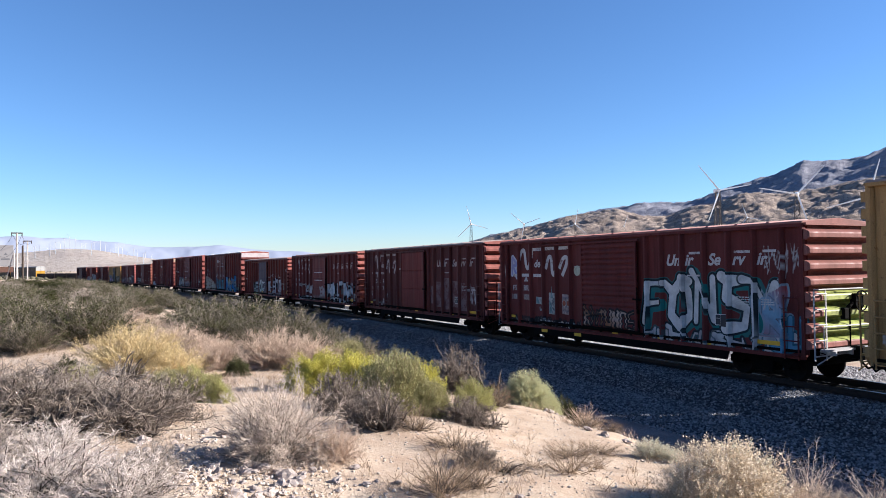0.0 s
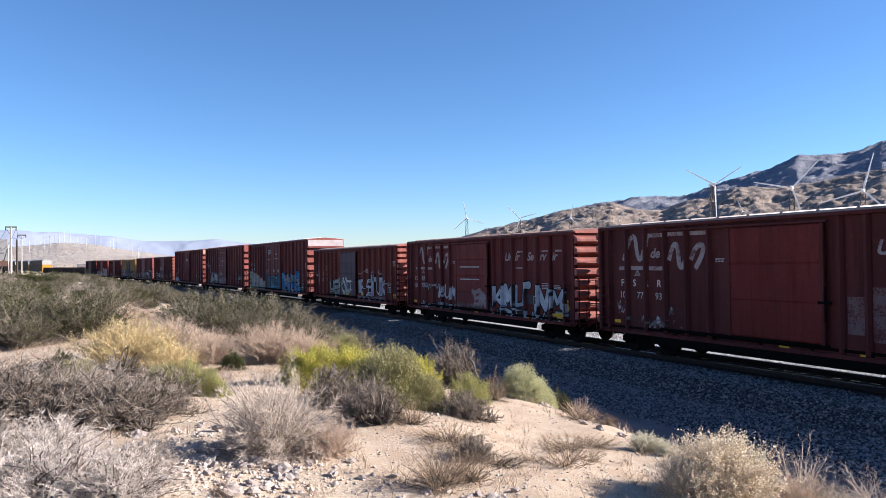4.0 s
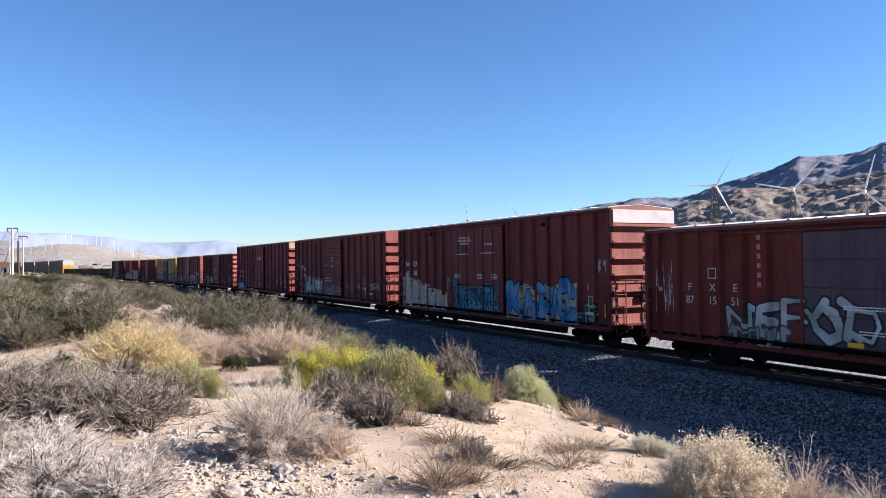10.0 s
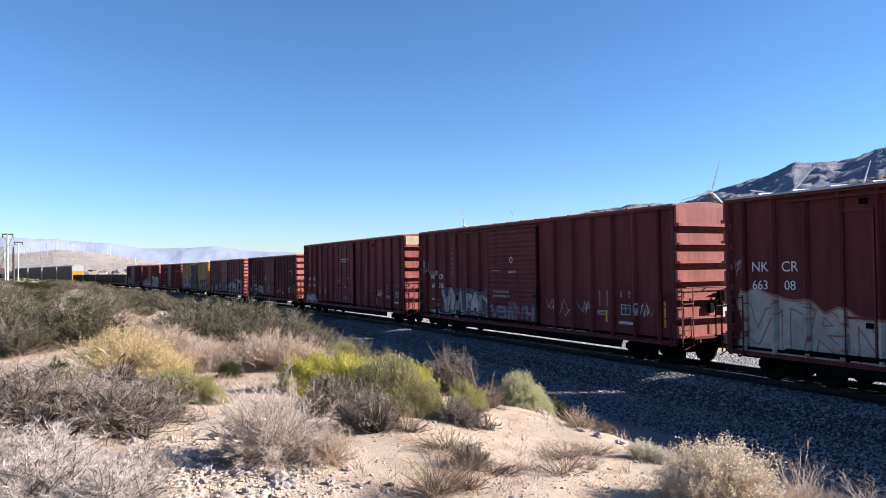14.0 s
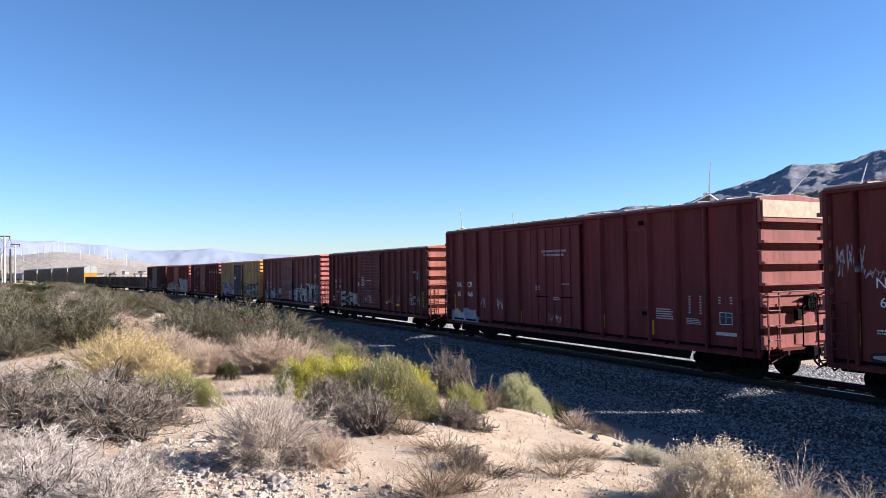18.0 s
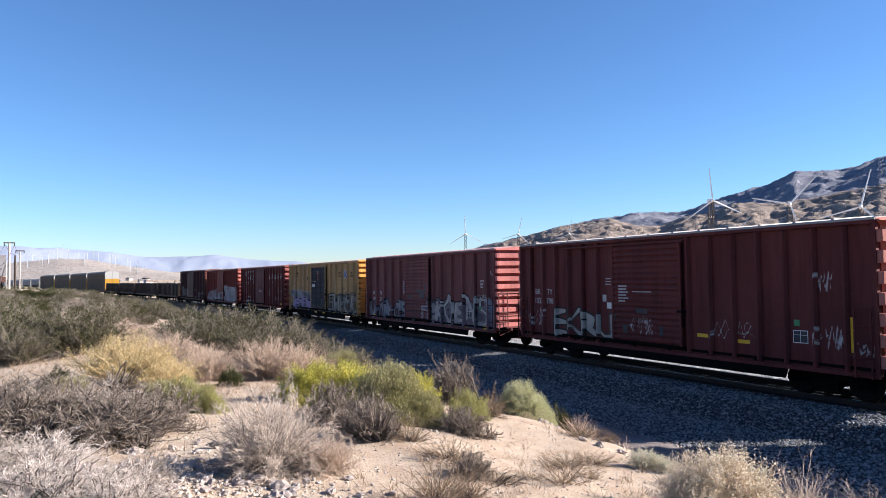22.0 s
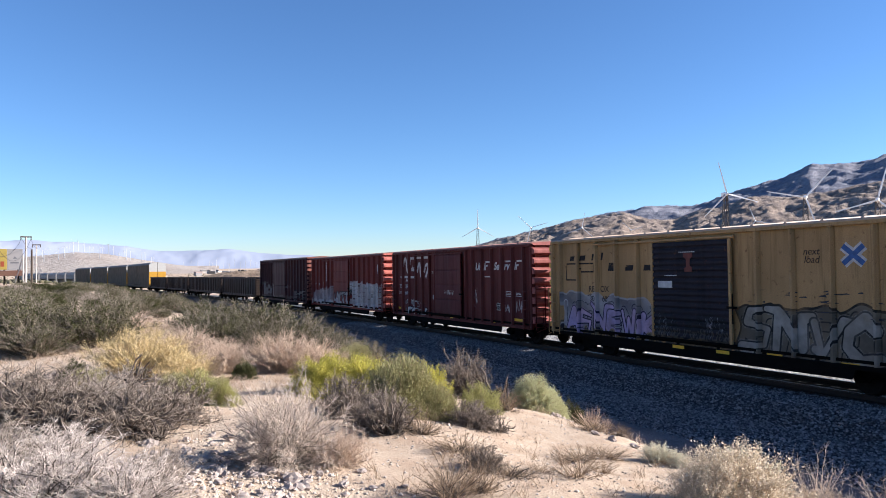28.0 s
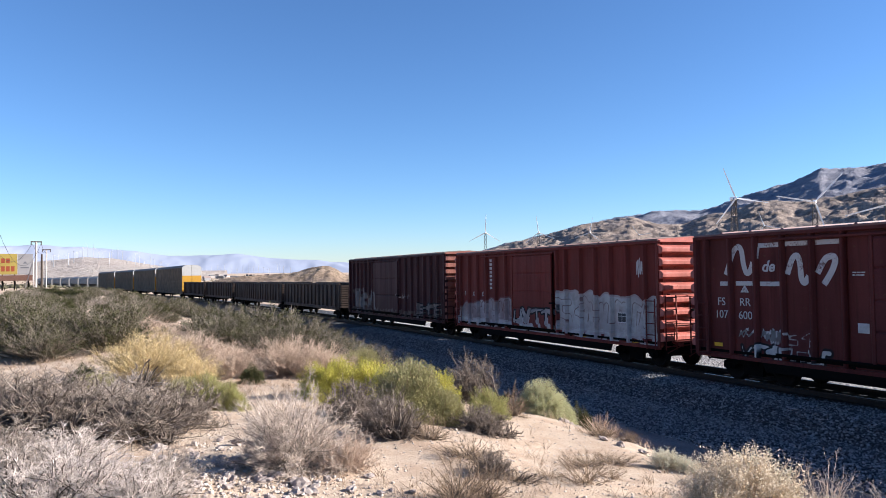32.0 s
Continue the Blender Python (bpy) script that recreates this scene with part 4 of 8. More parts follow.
    ladder(car, 1.85, 0.48, 5, lm, pose(length / 2 + 0.27, -HALF + 0.30, FLOOR - 0.26, 0, 0, 90))
    ladder(car, 1.85, 0.48, 5, lm, pose(-length / 2 - 0.27, -HALF + 0.30, FLOOR - 0.26, 0, 0, -90))
    ladder(car, 1.85, 0.48, 5, lm, pose(length / 2 + 0.27, HALF - 0.30, FLOOR - 0.26, 0, 0, 90))
    for s in (1, -1):
        e = length / 2
        plat = Mesh()
        for k in range(3):   # slatted crossover board on brackets
            plat.box(s * (e + 0.22 + 0.10 * k), s * (e + 0.29 + 0.10 * k), -1.25, 1.25, FLOOR - 0.02, FLOOR + 0.03)
        for y in (-1.0, -0.3, 0.3, 1.0):
            plat.box(s * (e + 0.05), s * (e + 0.50), y - 0.03, y + 0.03, FLOOR - 0.14, FLOOR - 0.02)
        plat.obj("end_platform", lm, car, "slatted crossover platform")
        rail = Mesh()
        for y, z in ((-1.2, 0.62), (1.2, 0.62)):
            rail.tube((s * (e + 0.30), y, FLOOR), (s * (e + 0.30), y, FLOOR + z), 0.018, n=6)
        rail.tube((s * (e + 0.30), -1.2, FLOOR + 0.62), (s * (e + 0.30), 1.2, FLOOR + 0.62), 0.018, n=6)
        rail.tube((s * (e + 0.27), -1.35, FLOOR + 1.62), (s * (e + 0.27), 1.35, FLOOR + 1.62), 0.02, n=6)
        for y in (-1.3, -0.25, 1.3):
            rail.tube((s * (e + 0.10), y, FLOOR + 1.62), (s * (e + 0.28), y, FLOOR + 1.62), 0.02, n=6)
        rail.obj("grab_rail", lm, car)
        lever = Mesh()
        lever.line([(s * (e + 0.34), -HALF + 0.05, FLOOR - 0.35), (s * (e + 0.36), -0.9, FLOOR - 0.12), (s * (e + 0.40), -0.25, FLOOR - 0.10)], 0.018, 6)
        lever.obj("uncoupling_lever", lm, car)
        Mesh().line([(s * (e + 0.25), 0.32, 0.85), (s * (e + 0.34), 0.36, 0.55), (s * (e + 0.5), 0.34, 0.42), (s * (e + 0.75), 0.30, 0.52)], 0.03, 8).obj("air_hose", STEEL, car, "black rubber air hose")
        Mesh().box(s * (e - 0.5), s * (e + 0.12), -0.9, 0.9, FLOOR - 0.42, FLOOR - 0.06, 0.03).obj("end_sill", STEEL, car)
    wheel = Mesh()
    n, xb = 16, length / 2 + 0.36
    zb = FLOOR + 1.28
    ring = [(xb, 0.35 + 0.28 * math.cos(i * math.tau / n), zb + 0.28 * math.sin(i * math.tau / n)) for i in range(n + 1)]
    wheel.line(ring, 0.02, 5)
    for i in range(0, n, 4):
        wheel.tube(ring[i], (xb - 0.03, 0.35, zb), 0.016, n=5)
    wheel.obj("brake_wheel", STEEL, car, "hand brake wheel")
    gear = Mesh()
    gear.box(xb - 0.22, xb - 0.05, 0.12, 0.58, zb - 0.22, zb + 0.2, 0.05)
    gear.tube((xb - 0.12, 0.12, zb - 0.05), (xb - 0.12, -0.25, zb - 0.30), 0.05, n=8)
    gear.tube((xb - 0.12, 0.0, zb - 0.2), (xb - 0.12, 0.0, FLOOR - 0.3), 0.022, n=6)
    gear.box(xb - 0.20, xb - 0.06, -0.32, -0.10, zb - 0.50, zb - 0.18, 0.03)
    gear.obj("brake_housing", STEEL, car, "grimy hand brake housing with its rod")
    if plate:
        Mesh().box(length / 2 + 0.22, length / 2 + 0.24, 0.35, 1.0, FLOOR + 0.62, FLOOR + 1.08, 0.004).obj("plate", plate, car, "bare sheet metal plate on the end")
    if end_patch:
        e = child("painted_patch", end_wall(end, FLOOR, eave - 0.05, HALF - 0.04, end_patch, "painted_patch", (FLOOR + 0.2, FLOOR + 1.62)), car, "lime green spray paint on the end")
        e.matrix_basis = pose(length / 2 - 0.02, 0, 0)
    if band:
        Mesh().box(length / 2 + 0.135, length / 2 + 0.165, -HALF + 0.09, HALF - 0.09, eave - 0.58, eave - 0.09, 0.008).obj("end_band", band, car, "pale band across the top of the end")
    running_gear(car, length)
    ROLLING.append((car, (front + rear) / 2, length - 2 * INSET))
    if extra:
        extra(car, length, eave, -HALF + 0.125, [(a + b) / 2 for a, b in zip(ribs, ribs[1:]) if b < x0])
    return car


def smooth(pts, n=7):
    """A smooth line through points in x and z."""
    p = [np.array(q, float) for q in (pts[0], *pts, pts[-1])]
    out = []
    for i in range(1, len(p) - 2):
        for k in range(n):
            t = k / n
            out.append(tuple(0.5 * (2 * p[i] + (p[i + 1] - p[i - 1]) * t + (2 * p[i - 1] - 5 * p[i] + 4 * p[i + 1] - p[i + 2]) * t * t + (3 * p[i] - p[i - 1] - 3 * p[i + 1] + p[i + 2]) * t ** 3)))
    return out + [tuple(pts[-1])]


def painted_stroke(car, pts, w, y, mat, name="painted_stroke", label=""):
    """One broad painted stroke along a line in x and z."""
    q = np.array(pts)
    d = np.gradient(q, axis=0)
    d /= np.linalg.norm(d, axis=1, keepdims=True) + 1e-9
    side = np.stack([-d[:, 1], d[:, 0]], 1) * w / 2
    left, right = q + side, q - side
    rows = [[(x, y, z) for x, z in right], [(x, y - 0.003, z) for x, z in right], [(x, y - 0.003, z) for x, z in left], [(x, y, z) for x, z in left]]
    return Mesh().sheet(rows).obj(name, mat, car, label)


def faded(name, c, under, cover):
    """Old paint worn through to the coat below it."""
    m = Nodes(name, 0.65, 0, 0.1)
    worn = m.math("ADD", m.math("MULTIPLY", m.noise(2.2, 4), 0.5), m.math("MULTIPLY", m.noise(22.0, 5), 0.5))
    return m.done(m.mix(m.ramp(worn, [(cover - 0.05, 0.0), (cover + 0.06, 0.9)]), c, under))


WORN_WHITE = faded("worn_white_paint", (0.46, 0.42, 0.41), (0.11, 0.035, 0.032), 0.56)
WORN_DULL = faded("worn_dull_paint", (0.33, 0.27, 0.26), (0.10, 0.03, 0.028), 0.52)
GHOST = faded("ghost_grey_paint", (0.15, 0.10, 0.10), (0.085, 0.022, 0.02), 0.50)
WORN_BLACK = faded("worn_black_paint", (0.014, 0.013, 0.016), (0.30, 0.18, 0.06), 0.60)


def old_emblem(car, eave, y, mat):
    """The old owner's emblem as plain waves and bars, and the words of its motto."""
    z = eave - 4.49
    for pts in (((-6.43, 3.25), (-6.23, 3.72), (-6.08, 4.0), (-5.93, 4.08), (-5.82, 3.95), (-5.76, 3.57), (-5.66, 3.31), (-5.53, 3.35), (-5.42, 3.61)),
                ((-4.26, 3.25), (-4.1, 3.66), (-3.95, 3.76), (-3.86, 3.58), (-3.82, 3.15), (-3.72, 3.02), (-3.59, 3.2)), ((-3.33, 3.27), (-3.11, 3.63), (-2.9, 3.72), (-2.81, 3.62), (-2.9, 3.35), (-3.15, 2.97))):
        painted_stroke(car, [(a, b + z) for a, b in smooth(pts)], 0.17, y, mat, label="broad faded wave of the old emblem")
    for (x0, x1, zz) in ((-5.22, -4.52, 4.09), (-4.31, -3.58, 4.10), (-3.38, -2.68, 4.10), (-6.66, -6.28, 2.98), (-6.06, -5.41, 2.99), (-5.18, -4.5, 2.98)):
        painted_stroke(car, [(x0, zz + z), (x1, zz + z)], 0.13, y, mat, "painted_bar")
    painted_stroke(car, [(-5.20, 4.05 + z), (-5.26, 3.72 + z)], 0.07, y, mat, "painted_bar")
    words("de", 0.44, mat, car, -5.12, y - 0.002, 3.34 + z, lean=0.25, bold=0.012)
    for text, x in (("Un", 2.54), ("ir", 3.36), ("Se", 4.30), ("rv", 5.22), ("ir", 6.08)):
        words(text, 0.50, mat, car, x, y - 0.002, 3.35 + z, lean=0.30, bold=0.016)
    for x0, x1 in ((3.55, 4.0), (5.0, 5.12), (5.3, 5.92), (6.3, 6.74)):
        painted_stroke(car, [(x0, 3.73 + z), (x1, 3.73 + z)], 0.075, y, mat, "painted_bar")
    painted_stroke(car, [(3.45, 3.02 + z), (4.0, 3.02 + z)], 0.05, y, mat, "painted_bar")


def data_plate(car, x, z, y, w=0.46, h=0.36):
    """The stencilled service panel: a pale frame round dark fields."""
    Mesh().box(x, x + w, y - 0.003, y, z, z + h).obj("service_panel", BLACK_DOOR, car, "black stencilled service panel")
    m = Mesh()
    for (a, b, c, d) in ((0, w, 0, 0.018), (0, w, h - 0.018, h), (0, 0.018, 0, h), (w - 0.018, w, 0, h), (w / 2 - 0.006, w / 2 + 0.006, 0, h), (0, w, h * 0.62, h * 0.62 + 0.008)):
        m.box(x + a, x + b, y - 0.006, y - 0.0035, z + c, z + d)
    m.obj("panel_frame", WHITE_PAINT, car)


def print_lines(car, x, z, w, lines, y, mat=None, h=0.032, seed=1):
    """Rows of print too small to read, as short thin bars."""
    rng = random.Random(int(x * 100) + seed)
    m = Mesh()
    for k in range(lines):
        px = x
        end = x + w * rng.uniform(0.7, 1.0)
        while px < end:
            q = rng.uniform(0.03, 0.11)
            m.box(px, px + q, y - 0.002, y, z - k * h * 2.1 - h, z - k * h * 2.1)
            px += q + 0.018
    return m.obj("small_print", mat or GREY_PAINT, car)


def side_sheet(car, name, mat, outline, y):
    """A thin flat patch on a car's side; the outline is (x, height over the floor), against the clock."""
    n = len(outline)
    me = bpy.data.meshes.new(name)
    me.from_pydata([(x, y, FLOOR + z) for x, z in outline] + [(x, y + 0.003, FLOOR + z) for x, z in outline], [],
                   [tuple(range(n)), tuple(range(2 * n - 1, n - 1, -1))] + [((i + 1) % n, i, i + n, (i + 1) % n + n) for i in range(n)])
    me.materials.append(mat)
    return child(name, me, car)


def spray_lines(car, mat, lines, y, r=0.011):
    """Thin sprayed lines on a car's side, in one drawing."""
    m = Mesh()
    for line in lines:
        for (xa, za), (xb, zb) in zip(line, line[1:]):
            if math.hypot(xb - xa, zb - za) > 0.004:
                m.tube((xa, y, FLOOR + za), (xb, y, FLOOR + zb), r, n=4)
    m.obj("sprayed_line", mat, car)


def print_column(car, x, z0, z1, y):
    """A column of tiny stencilled words."""
    m = Mesh()
    z = z1
    while z > z0:
        m.box(x, x + 0.09, y - 0.002, y, z - 0.03, z)
        z -= 0.085
    m.obj("small_print", GREY_PAINT, car)


def reflectors(car, places, w=0.32, h=0.11, y=-HALF + 0.125):
    for x, z in places:
        Mesh().box(x, x + w, y - 0.004, y, z, z + h).obj("reflector", YELLOW_MARK, car, "yellow reflective strip")


def uprights(car, places, y=-HALF + 0.125, h=0.5):
    for x, z in places:
        Mesh().box(x, x + 0.09, y - 0.004, y, z, z + h).obj("reflector", YELLOW_MARK, car, "yellow reflective strip")


def fsrr(number, mat=WORN_WHITE, single=False, low=1.0):
    """Lettering of the old maroon cars."""
    def put(car, length, eave, y, cells):
        old_emblem(car, eave, y, mat)
        z = eave - 4.49
        if single:
            for text, x in (("F", -6.5), ("S", -5.9), ("R", -5.32), ("R", -4.73)):
                words(text, 0.34, WHITE_PAINT, car, x, y - 0.002, 2.37, align="CENTER")
            for text, x in ((number[:2], -6.5), (number[2:4], -5.63), (number[4:], -4.75)):
                words(text, 0.32, GREY_PAINT, car, x, y - 0.002, 1.95, align="CENTER")
        else:
            for k, (top, under) in enumerate((("FS", number[:3]), ("RR", number[3:]))):
                words(top, 0.34, GREY_PAINT, car, -6.63 + 0.89 * k, y - 0.002, 2.32 + z, align="CENTER")
                words(under, 0.34, GREY_PAINT, car, -6.64 + 0.9 * k, y - 0.002, 1.93 + z, align="CENTER")
        Mesh().slab([(-5.9, 2.72 + z), (-5.58, 2.72 + z), (-5.74, 2.95 + z)], y - 0.003, y).obj("painted_triangle", mat, car)
        print_lines(car, -2.35, 3.3, 0.3, 2, y)
        print_lines(car, 5.35, 2.35, 0.5, 4, y)
        print_lines(car, 6.2, 2.3, 0.45, 3, y)
        data_plate(car, 4.55, 1.45, y, 0.4, 0.34)
        reflectors(car, ((-6.95, 1.05), (-2.9, low - 0.1), (-0.2, low - 0.18), (2.1, low - 0.18), (4.05, low - 0.18)))
        reflectors(car, ((6.0, 1.02),), 0.85, 0.12)
    return put


def piece(x0, x1, z0, z1, n, seed, fill=WHITE, line=BLACK, fat=0.17, **kw):
    return dict(x=(x0, x1), z=(FLOOR + z0, FLOOR + z1), n=n, seed=seed, fill=fill, line=line, fat=fat, **kw)


def tag(x0, x1, z0, z1, n, seed, fat=0.018):
    return dict(x=(x0, x1), z=(FLOOR + z0, FLOOR + z1), n=n, seed=seed, fat=fat, thin=True, fill=WHITE, line=WHITE)


def evenly(a, step, n):
    return [a + step * k for k in range(n)]


OLD_POSTS = evenly(-7.14, 0.916, 6) + evenly(1.66, 0.69, 2) + evenly(3.27, 0.914, 5)
boxcar("tan boxcar with faded paint, leading the others", -103.8, -85.0, 5.3, TAN, (-1.6, 1.6), "plug", spray=[tag(-9.2, -8.2, 0.2, 0.7, 3, 5)], fine=0.08)


def car_one(car, length, eave, y, cells):
    fsrr("108186")(car, length, eave, y, cells)
    Mesh().tube((-2.18, y + 0.01, 3.12), (-2.18, y - 0.004, 3.12), 0.2, n=20).obj("placard", plain("pale_sticker", (0.40, 0.38, 0.28)), car, "round pale sticker")
    Mesh().box(4.75, 5.1, y - 0.008, y - 0.004, 1.42, 1.78).obj("placard", BLACK_DOOR, car)
    # painted panels between the posts, each with its own drawing
    chalk, dim, ink = (plain(n, c, 0.7, 0, 0.5, 7) for n, c in (("chalky_spray", (0.27, 0.27, 0.26)), ("dim_rose_spray", (0.24, 0.18, 0.17)), ("dark_spray", (0.10, 0.11, 0.14))))
    rust, aqua = plain("rust_orange_spray", (0.24, 0.065, 0.035), 0.7, 0, 0.4, 9), plain("dull_aqua_spray", (0.13, 0.21, 0.22), 0.7, 0, 0.4, 9)
    for x0, x1, z0, z1, mat in ((-5.0, -4.5, 0.74, 1.04, chalk), (-4.08, -3.55, 0.36, 1.24, chalk), (-3.18, -2.62, 0.40, 1.2, dim)):
        side_sheet(car, "painted_panel", mat, [(x0, z0), (x1 - 0.02, z0 - 0.015), (x1, z1 - 0.02), (0.5 * (x0 + x1), z1 - 0.005), (x0 + 0.01, z1)], y - 0.003)
    side_sheet(car, "painted_patch", aqua, [(-3.92, 1.02), (-3.80, 1.02), (-3.85, 1.24), (-3.875, 1.5), (-3.9, 1.24)], y - 0.005)
    side_sheet(car, "painted_patch", aqua, [(-4.05, 0.42), (-3.85, 0.38), (-3.9, 0.8), (-4.04, 0.9)], y - 0.005)
    side_sheet(car, "painted_patch", aqua, [(-4.98, 0.77), (-4.75, 0.76), (-4.86, 1.02), (-4.98, 1.02)], y - 0.005)
    for cx, r in ((-3.05, 0.115), (-2.76, 0.115)):
        side_sheet(car, "painted_patch", rust, [(cx + r * math.cos(a), 0.84 + r * math.sin(a)) for a in np.linspace(0, math.tau, 15)[:-1]], y - 0.005)
        spray_lines(car, chalk, [[(cx + 1.1 * r * math.cos(a), 0.84 + 1.1 * r * math.sin(a)) for a in np.linspace(0, math.tau, 13)]], y - 0.005)
    spray_lines(car, ink, [[(-3.72 + r * math.cos(a), 0.86 + r * math.sin(a)) for a in np.linspace(0, math.tau, 11)] for r in (0.06, 0.13)] + [[(-3.72, 0.86), (-3.72 + 0.16 * math.cos(a), 0.86 + 0.16 * math.sin(a))] for a in np.linspace(0, math.tau, 8)[:-1]]
                + [[(-4.05, 0.9), (-3.9, 0.75), (-4.0, 0.55)], [(-3.9, 0.7), (-3.7, 0.5), (-3.58, 0.62)], [(-3.85, 0.42), (-3.75, 0.62), (-3.62, 0.4)], [(-2.95, 0.66), (-2.9, 0.74), (-2.85, 0.66)],
                   [(-3.12, 0.56), (-3.02, 0.46), (-2.94, 0.56), (-2.87, 0.46), (-2.8, 0.56), (-2.7, 0.46)], [(-3.1, 1.1), (-2.95, 1.03), (-2.9, 1.1), (-2.85, 1.03), (-2.7, 1.1)]], y - 0.006)
    spray_lines(car, chalk, [[(-4.72, 0.62), (-4.7, 0.48), (-4.5, 0.48)], [(-4.72, 0.53), (-4.52, 0.52)]], y - 0.004, 0.025)
    spray_lines(car, WHITE_PAINT, strokes(77, 15, -4.68, -2.35, -0.13, 0.10, 0.0), y - 0.004, 0.009)
    reflectors(car, ((-4.5, FLOOR - 0.40), (-2.3, FLOOR - 0.40)), 0.42, 0.12, -HALF + 0.03)


boxcar("maroon boxcar with tall white and teal graffiti", -83.2, -67.95, 4.43, MAROON, (-1.72, 1.24), "corrugated", end="bulge", ribs_at=OLD_POSTS,
       end_mat=sunlit_end_paint((0.178, 0.076, 0.064)), end_patch=plain("lime_spray", (0.24, 0.27, 0.06), 0.6, 0, 0.55, 5), ladder_mat=GREY_PAINT, roof=plain("roof_red", (0.247, 0.09, 0.068), 0.6, 0, 0.25, 1.5), fine=0.035,
       spray=[piece(1.4, 6.9, -0.25, 0.30, 9, 19, (0.50, 0.49, 0.48), (0.04, 0.07, 0.08), 0.2, fill2=(0.36, 0.37, 0.38)),
              piece(1.42, 6.95, 0.12, 2.05, 5, 11, (0.56, 0.54, 0.53), (0.012, 0.018, 0.022), 0.26, slim=0.86, shapes="fonsm", shadow=(0.015, 0.13, 0.13), cloud=(0.02, 0.12, 0.13), spread=0.07),
              piece(6.5, 7.5, -0.2, 1.0, 2, 12, (0.10, 0.26, 0.40), (0.03, 0.1, 0.15), 0.2), piece(6.2, 7.0, 0.3, 1.6, 1, 25, (0.16, 0.30, 0.42), (0.2, 0.25, 0.3), 0.1, fill2=(0.30, 0.05, 0.05), ink=(0.1, 0.1, 0.12), blob=(0.7, 1.0)),
              piece(-1.6, 1.2, 0.0, 0.85, 7, 14, (0.22, 0.09, 0.04), BLACK, 0.05, fill2=(0.40, 0.30, 0.25)), piece(-7.0, -1.8, -0.2, 0.18, 12, 15, (0.42, 0.42, 0.44), BLACK, 0.06, fill2=(0.18, 0.18, 0.19)),
              tag(-7.5, -7.2, 1.4, 2.6, 1, 16), piece(-6.95, -6.4, 1.8, 2.9, 1, 27, (0.20, 0.20, 0.40), (0.4, 0.4, 0.45), 0.1), tag(6.3, 7.0, 2.0, 2.9, 2, 17), tag(6.9, 7.5, 1.9, 2.9, 2, 20), tag(6.2, 7.0, 0.9, 1.7, 2, 18)], extra=car_one)


def car_two(car, length, eave, y, cells):
    fsrr("107793", WORN_DULL, True)(car, length, eave, y, cells)
    for x0, x1, z0, z1 in ((1.8, 2.25, 1.35, 2.3), (2.45, 3.15, 1.2, 2.55), (3.4, 4.05, 1.1, 2.75), (4.3, 5.0, 1.25, 2.6), (5.2, 5.85, 1.1, 2.5)):
        Mesh().box(x0, x1, y - 0.002, y, z0, z1).obj("painted_over_patch", GHOST, car, "dull painted-over patch")


boxcar("maroon boxcar with a bright oxide red door", -66.4, -51.15, 4.5, DARKRED, (-1.72, 1.24), "smooth", (0.098, 0.020, 0.017), end="bulge", ribs_at=OLD_POSTS,
       end_mat=sunlit_end_paint((0.204, 0.064, 0.051)), spray=[tag(6.05, 6.9, 0.4, 1.5, 4, 22), piece(-6.3, -3.6, 0.0, 0.42, 6, 23, (0.42, 0.41, 0.41), DARKRED, 0.07), piece(-4.3, -3.6, 0.4, 0.8, 2, 28, (0.42, 0.41, 0.41), DARKRED, 0.07), tag(-6.8, -6.2, 0.4, 0.9, 2, 29)],
       extra=car_two)


def car_three(car, length, eave, y, cells):
    fsrr("108708", WORN_DULL)(car, length, eave, y, cells)
    print_lines(car, -1.3, 3.05, 2.1, 1, -HALF - 0.05, h=0.05)
    print_lines(car, -1.3, 2.45, 2.1, 1, -HALF - 0.05, h=0.05)
    Mesh().box(4.2, 4.75, y - 0.008, y - 0.004, 1.45, 1.85).obj("service_panel", BLACK_DOOR, car)
    reflectors(car, ((6.35, 0.92),), 0.5, 0.25)
    uprights(car, ((7.03, 1.3),), h=0.42)


boxcar("maroon boxcar with silver bubble graffiti", -49.6, -34.4, 4.45, MAROON, (-1.74, 1.24), "panels", (0.100, 0.023, 0.021), end="bulge", ribs_at=OLD_POSTS,
       end_mat=sunlit_end_paint((0.221, 0.072, 0.058)), roof=plain("roof_brown", (0.143, 0.075, 0.06), 0.6, 0, 0.25, 1.5), fine=0.035,
       spray=[piece(1.2, 6.9, -0.28, 0.22, 8, 37, (0.42, 0.45, 0.46), BLACK, 0.2, fill2=(0.26, 0.30, 0.32)), piece(1.5, 4.1, 0.25, 1.36, 3, 31, (0.50, 0.52, 0.55), BLACK, 0.24, shapes="kmu", slim=1.15, fill2=(0.36, 0.38, 0.42)), piece(4.7, 6.85, 0.2, 1.2, 2, 36, (0.50, 0.52, 0.55), BLACK, 0.24, shapes="nm", slim=1.1, fill2=(0.36, 0.38, 0.42)),
              piece(-6.0, -1.8, -0.25, 0.15, 6, 32, (0.48, 0.48, 0.50), BLACK, 0.14, fill2=(0.30, 0.30, 0.31)), piece(-4.0, -2.0, 0.35, 1.15, 3, 33, (0.45, 0.45, 0.47), MAROON, 0.14, shapes="num"), piece(-5.3, -3.9, 0.85, 1.15, 2, 38, (0.40, 0.38, 0.40), MAROON, 0.14),
              piece(0.0, 1.2, 0.2, 0.95, 2, 35, (0.26, 0.22, 0.22), (0.2, 0.15, 0.15), 0.2), piece(-1.7, 1.2, -0.1, 0.25, 4, 39, (0.28, 0.22, 0.20), (0.1, 0.05, 0.05), 0.1)], extra=car_three)


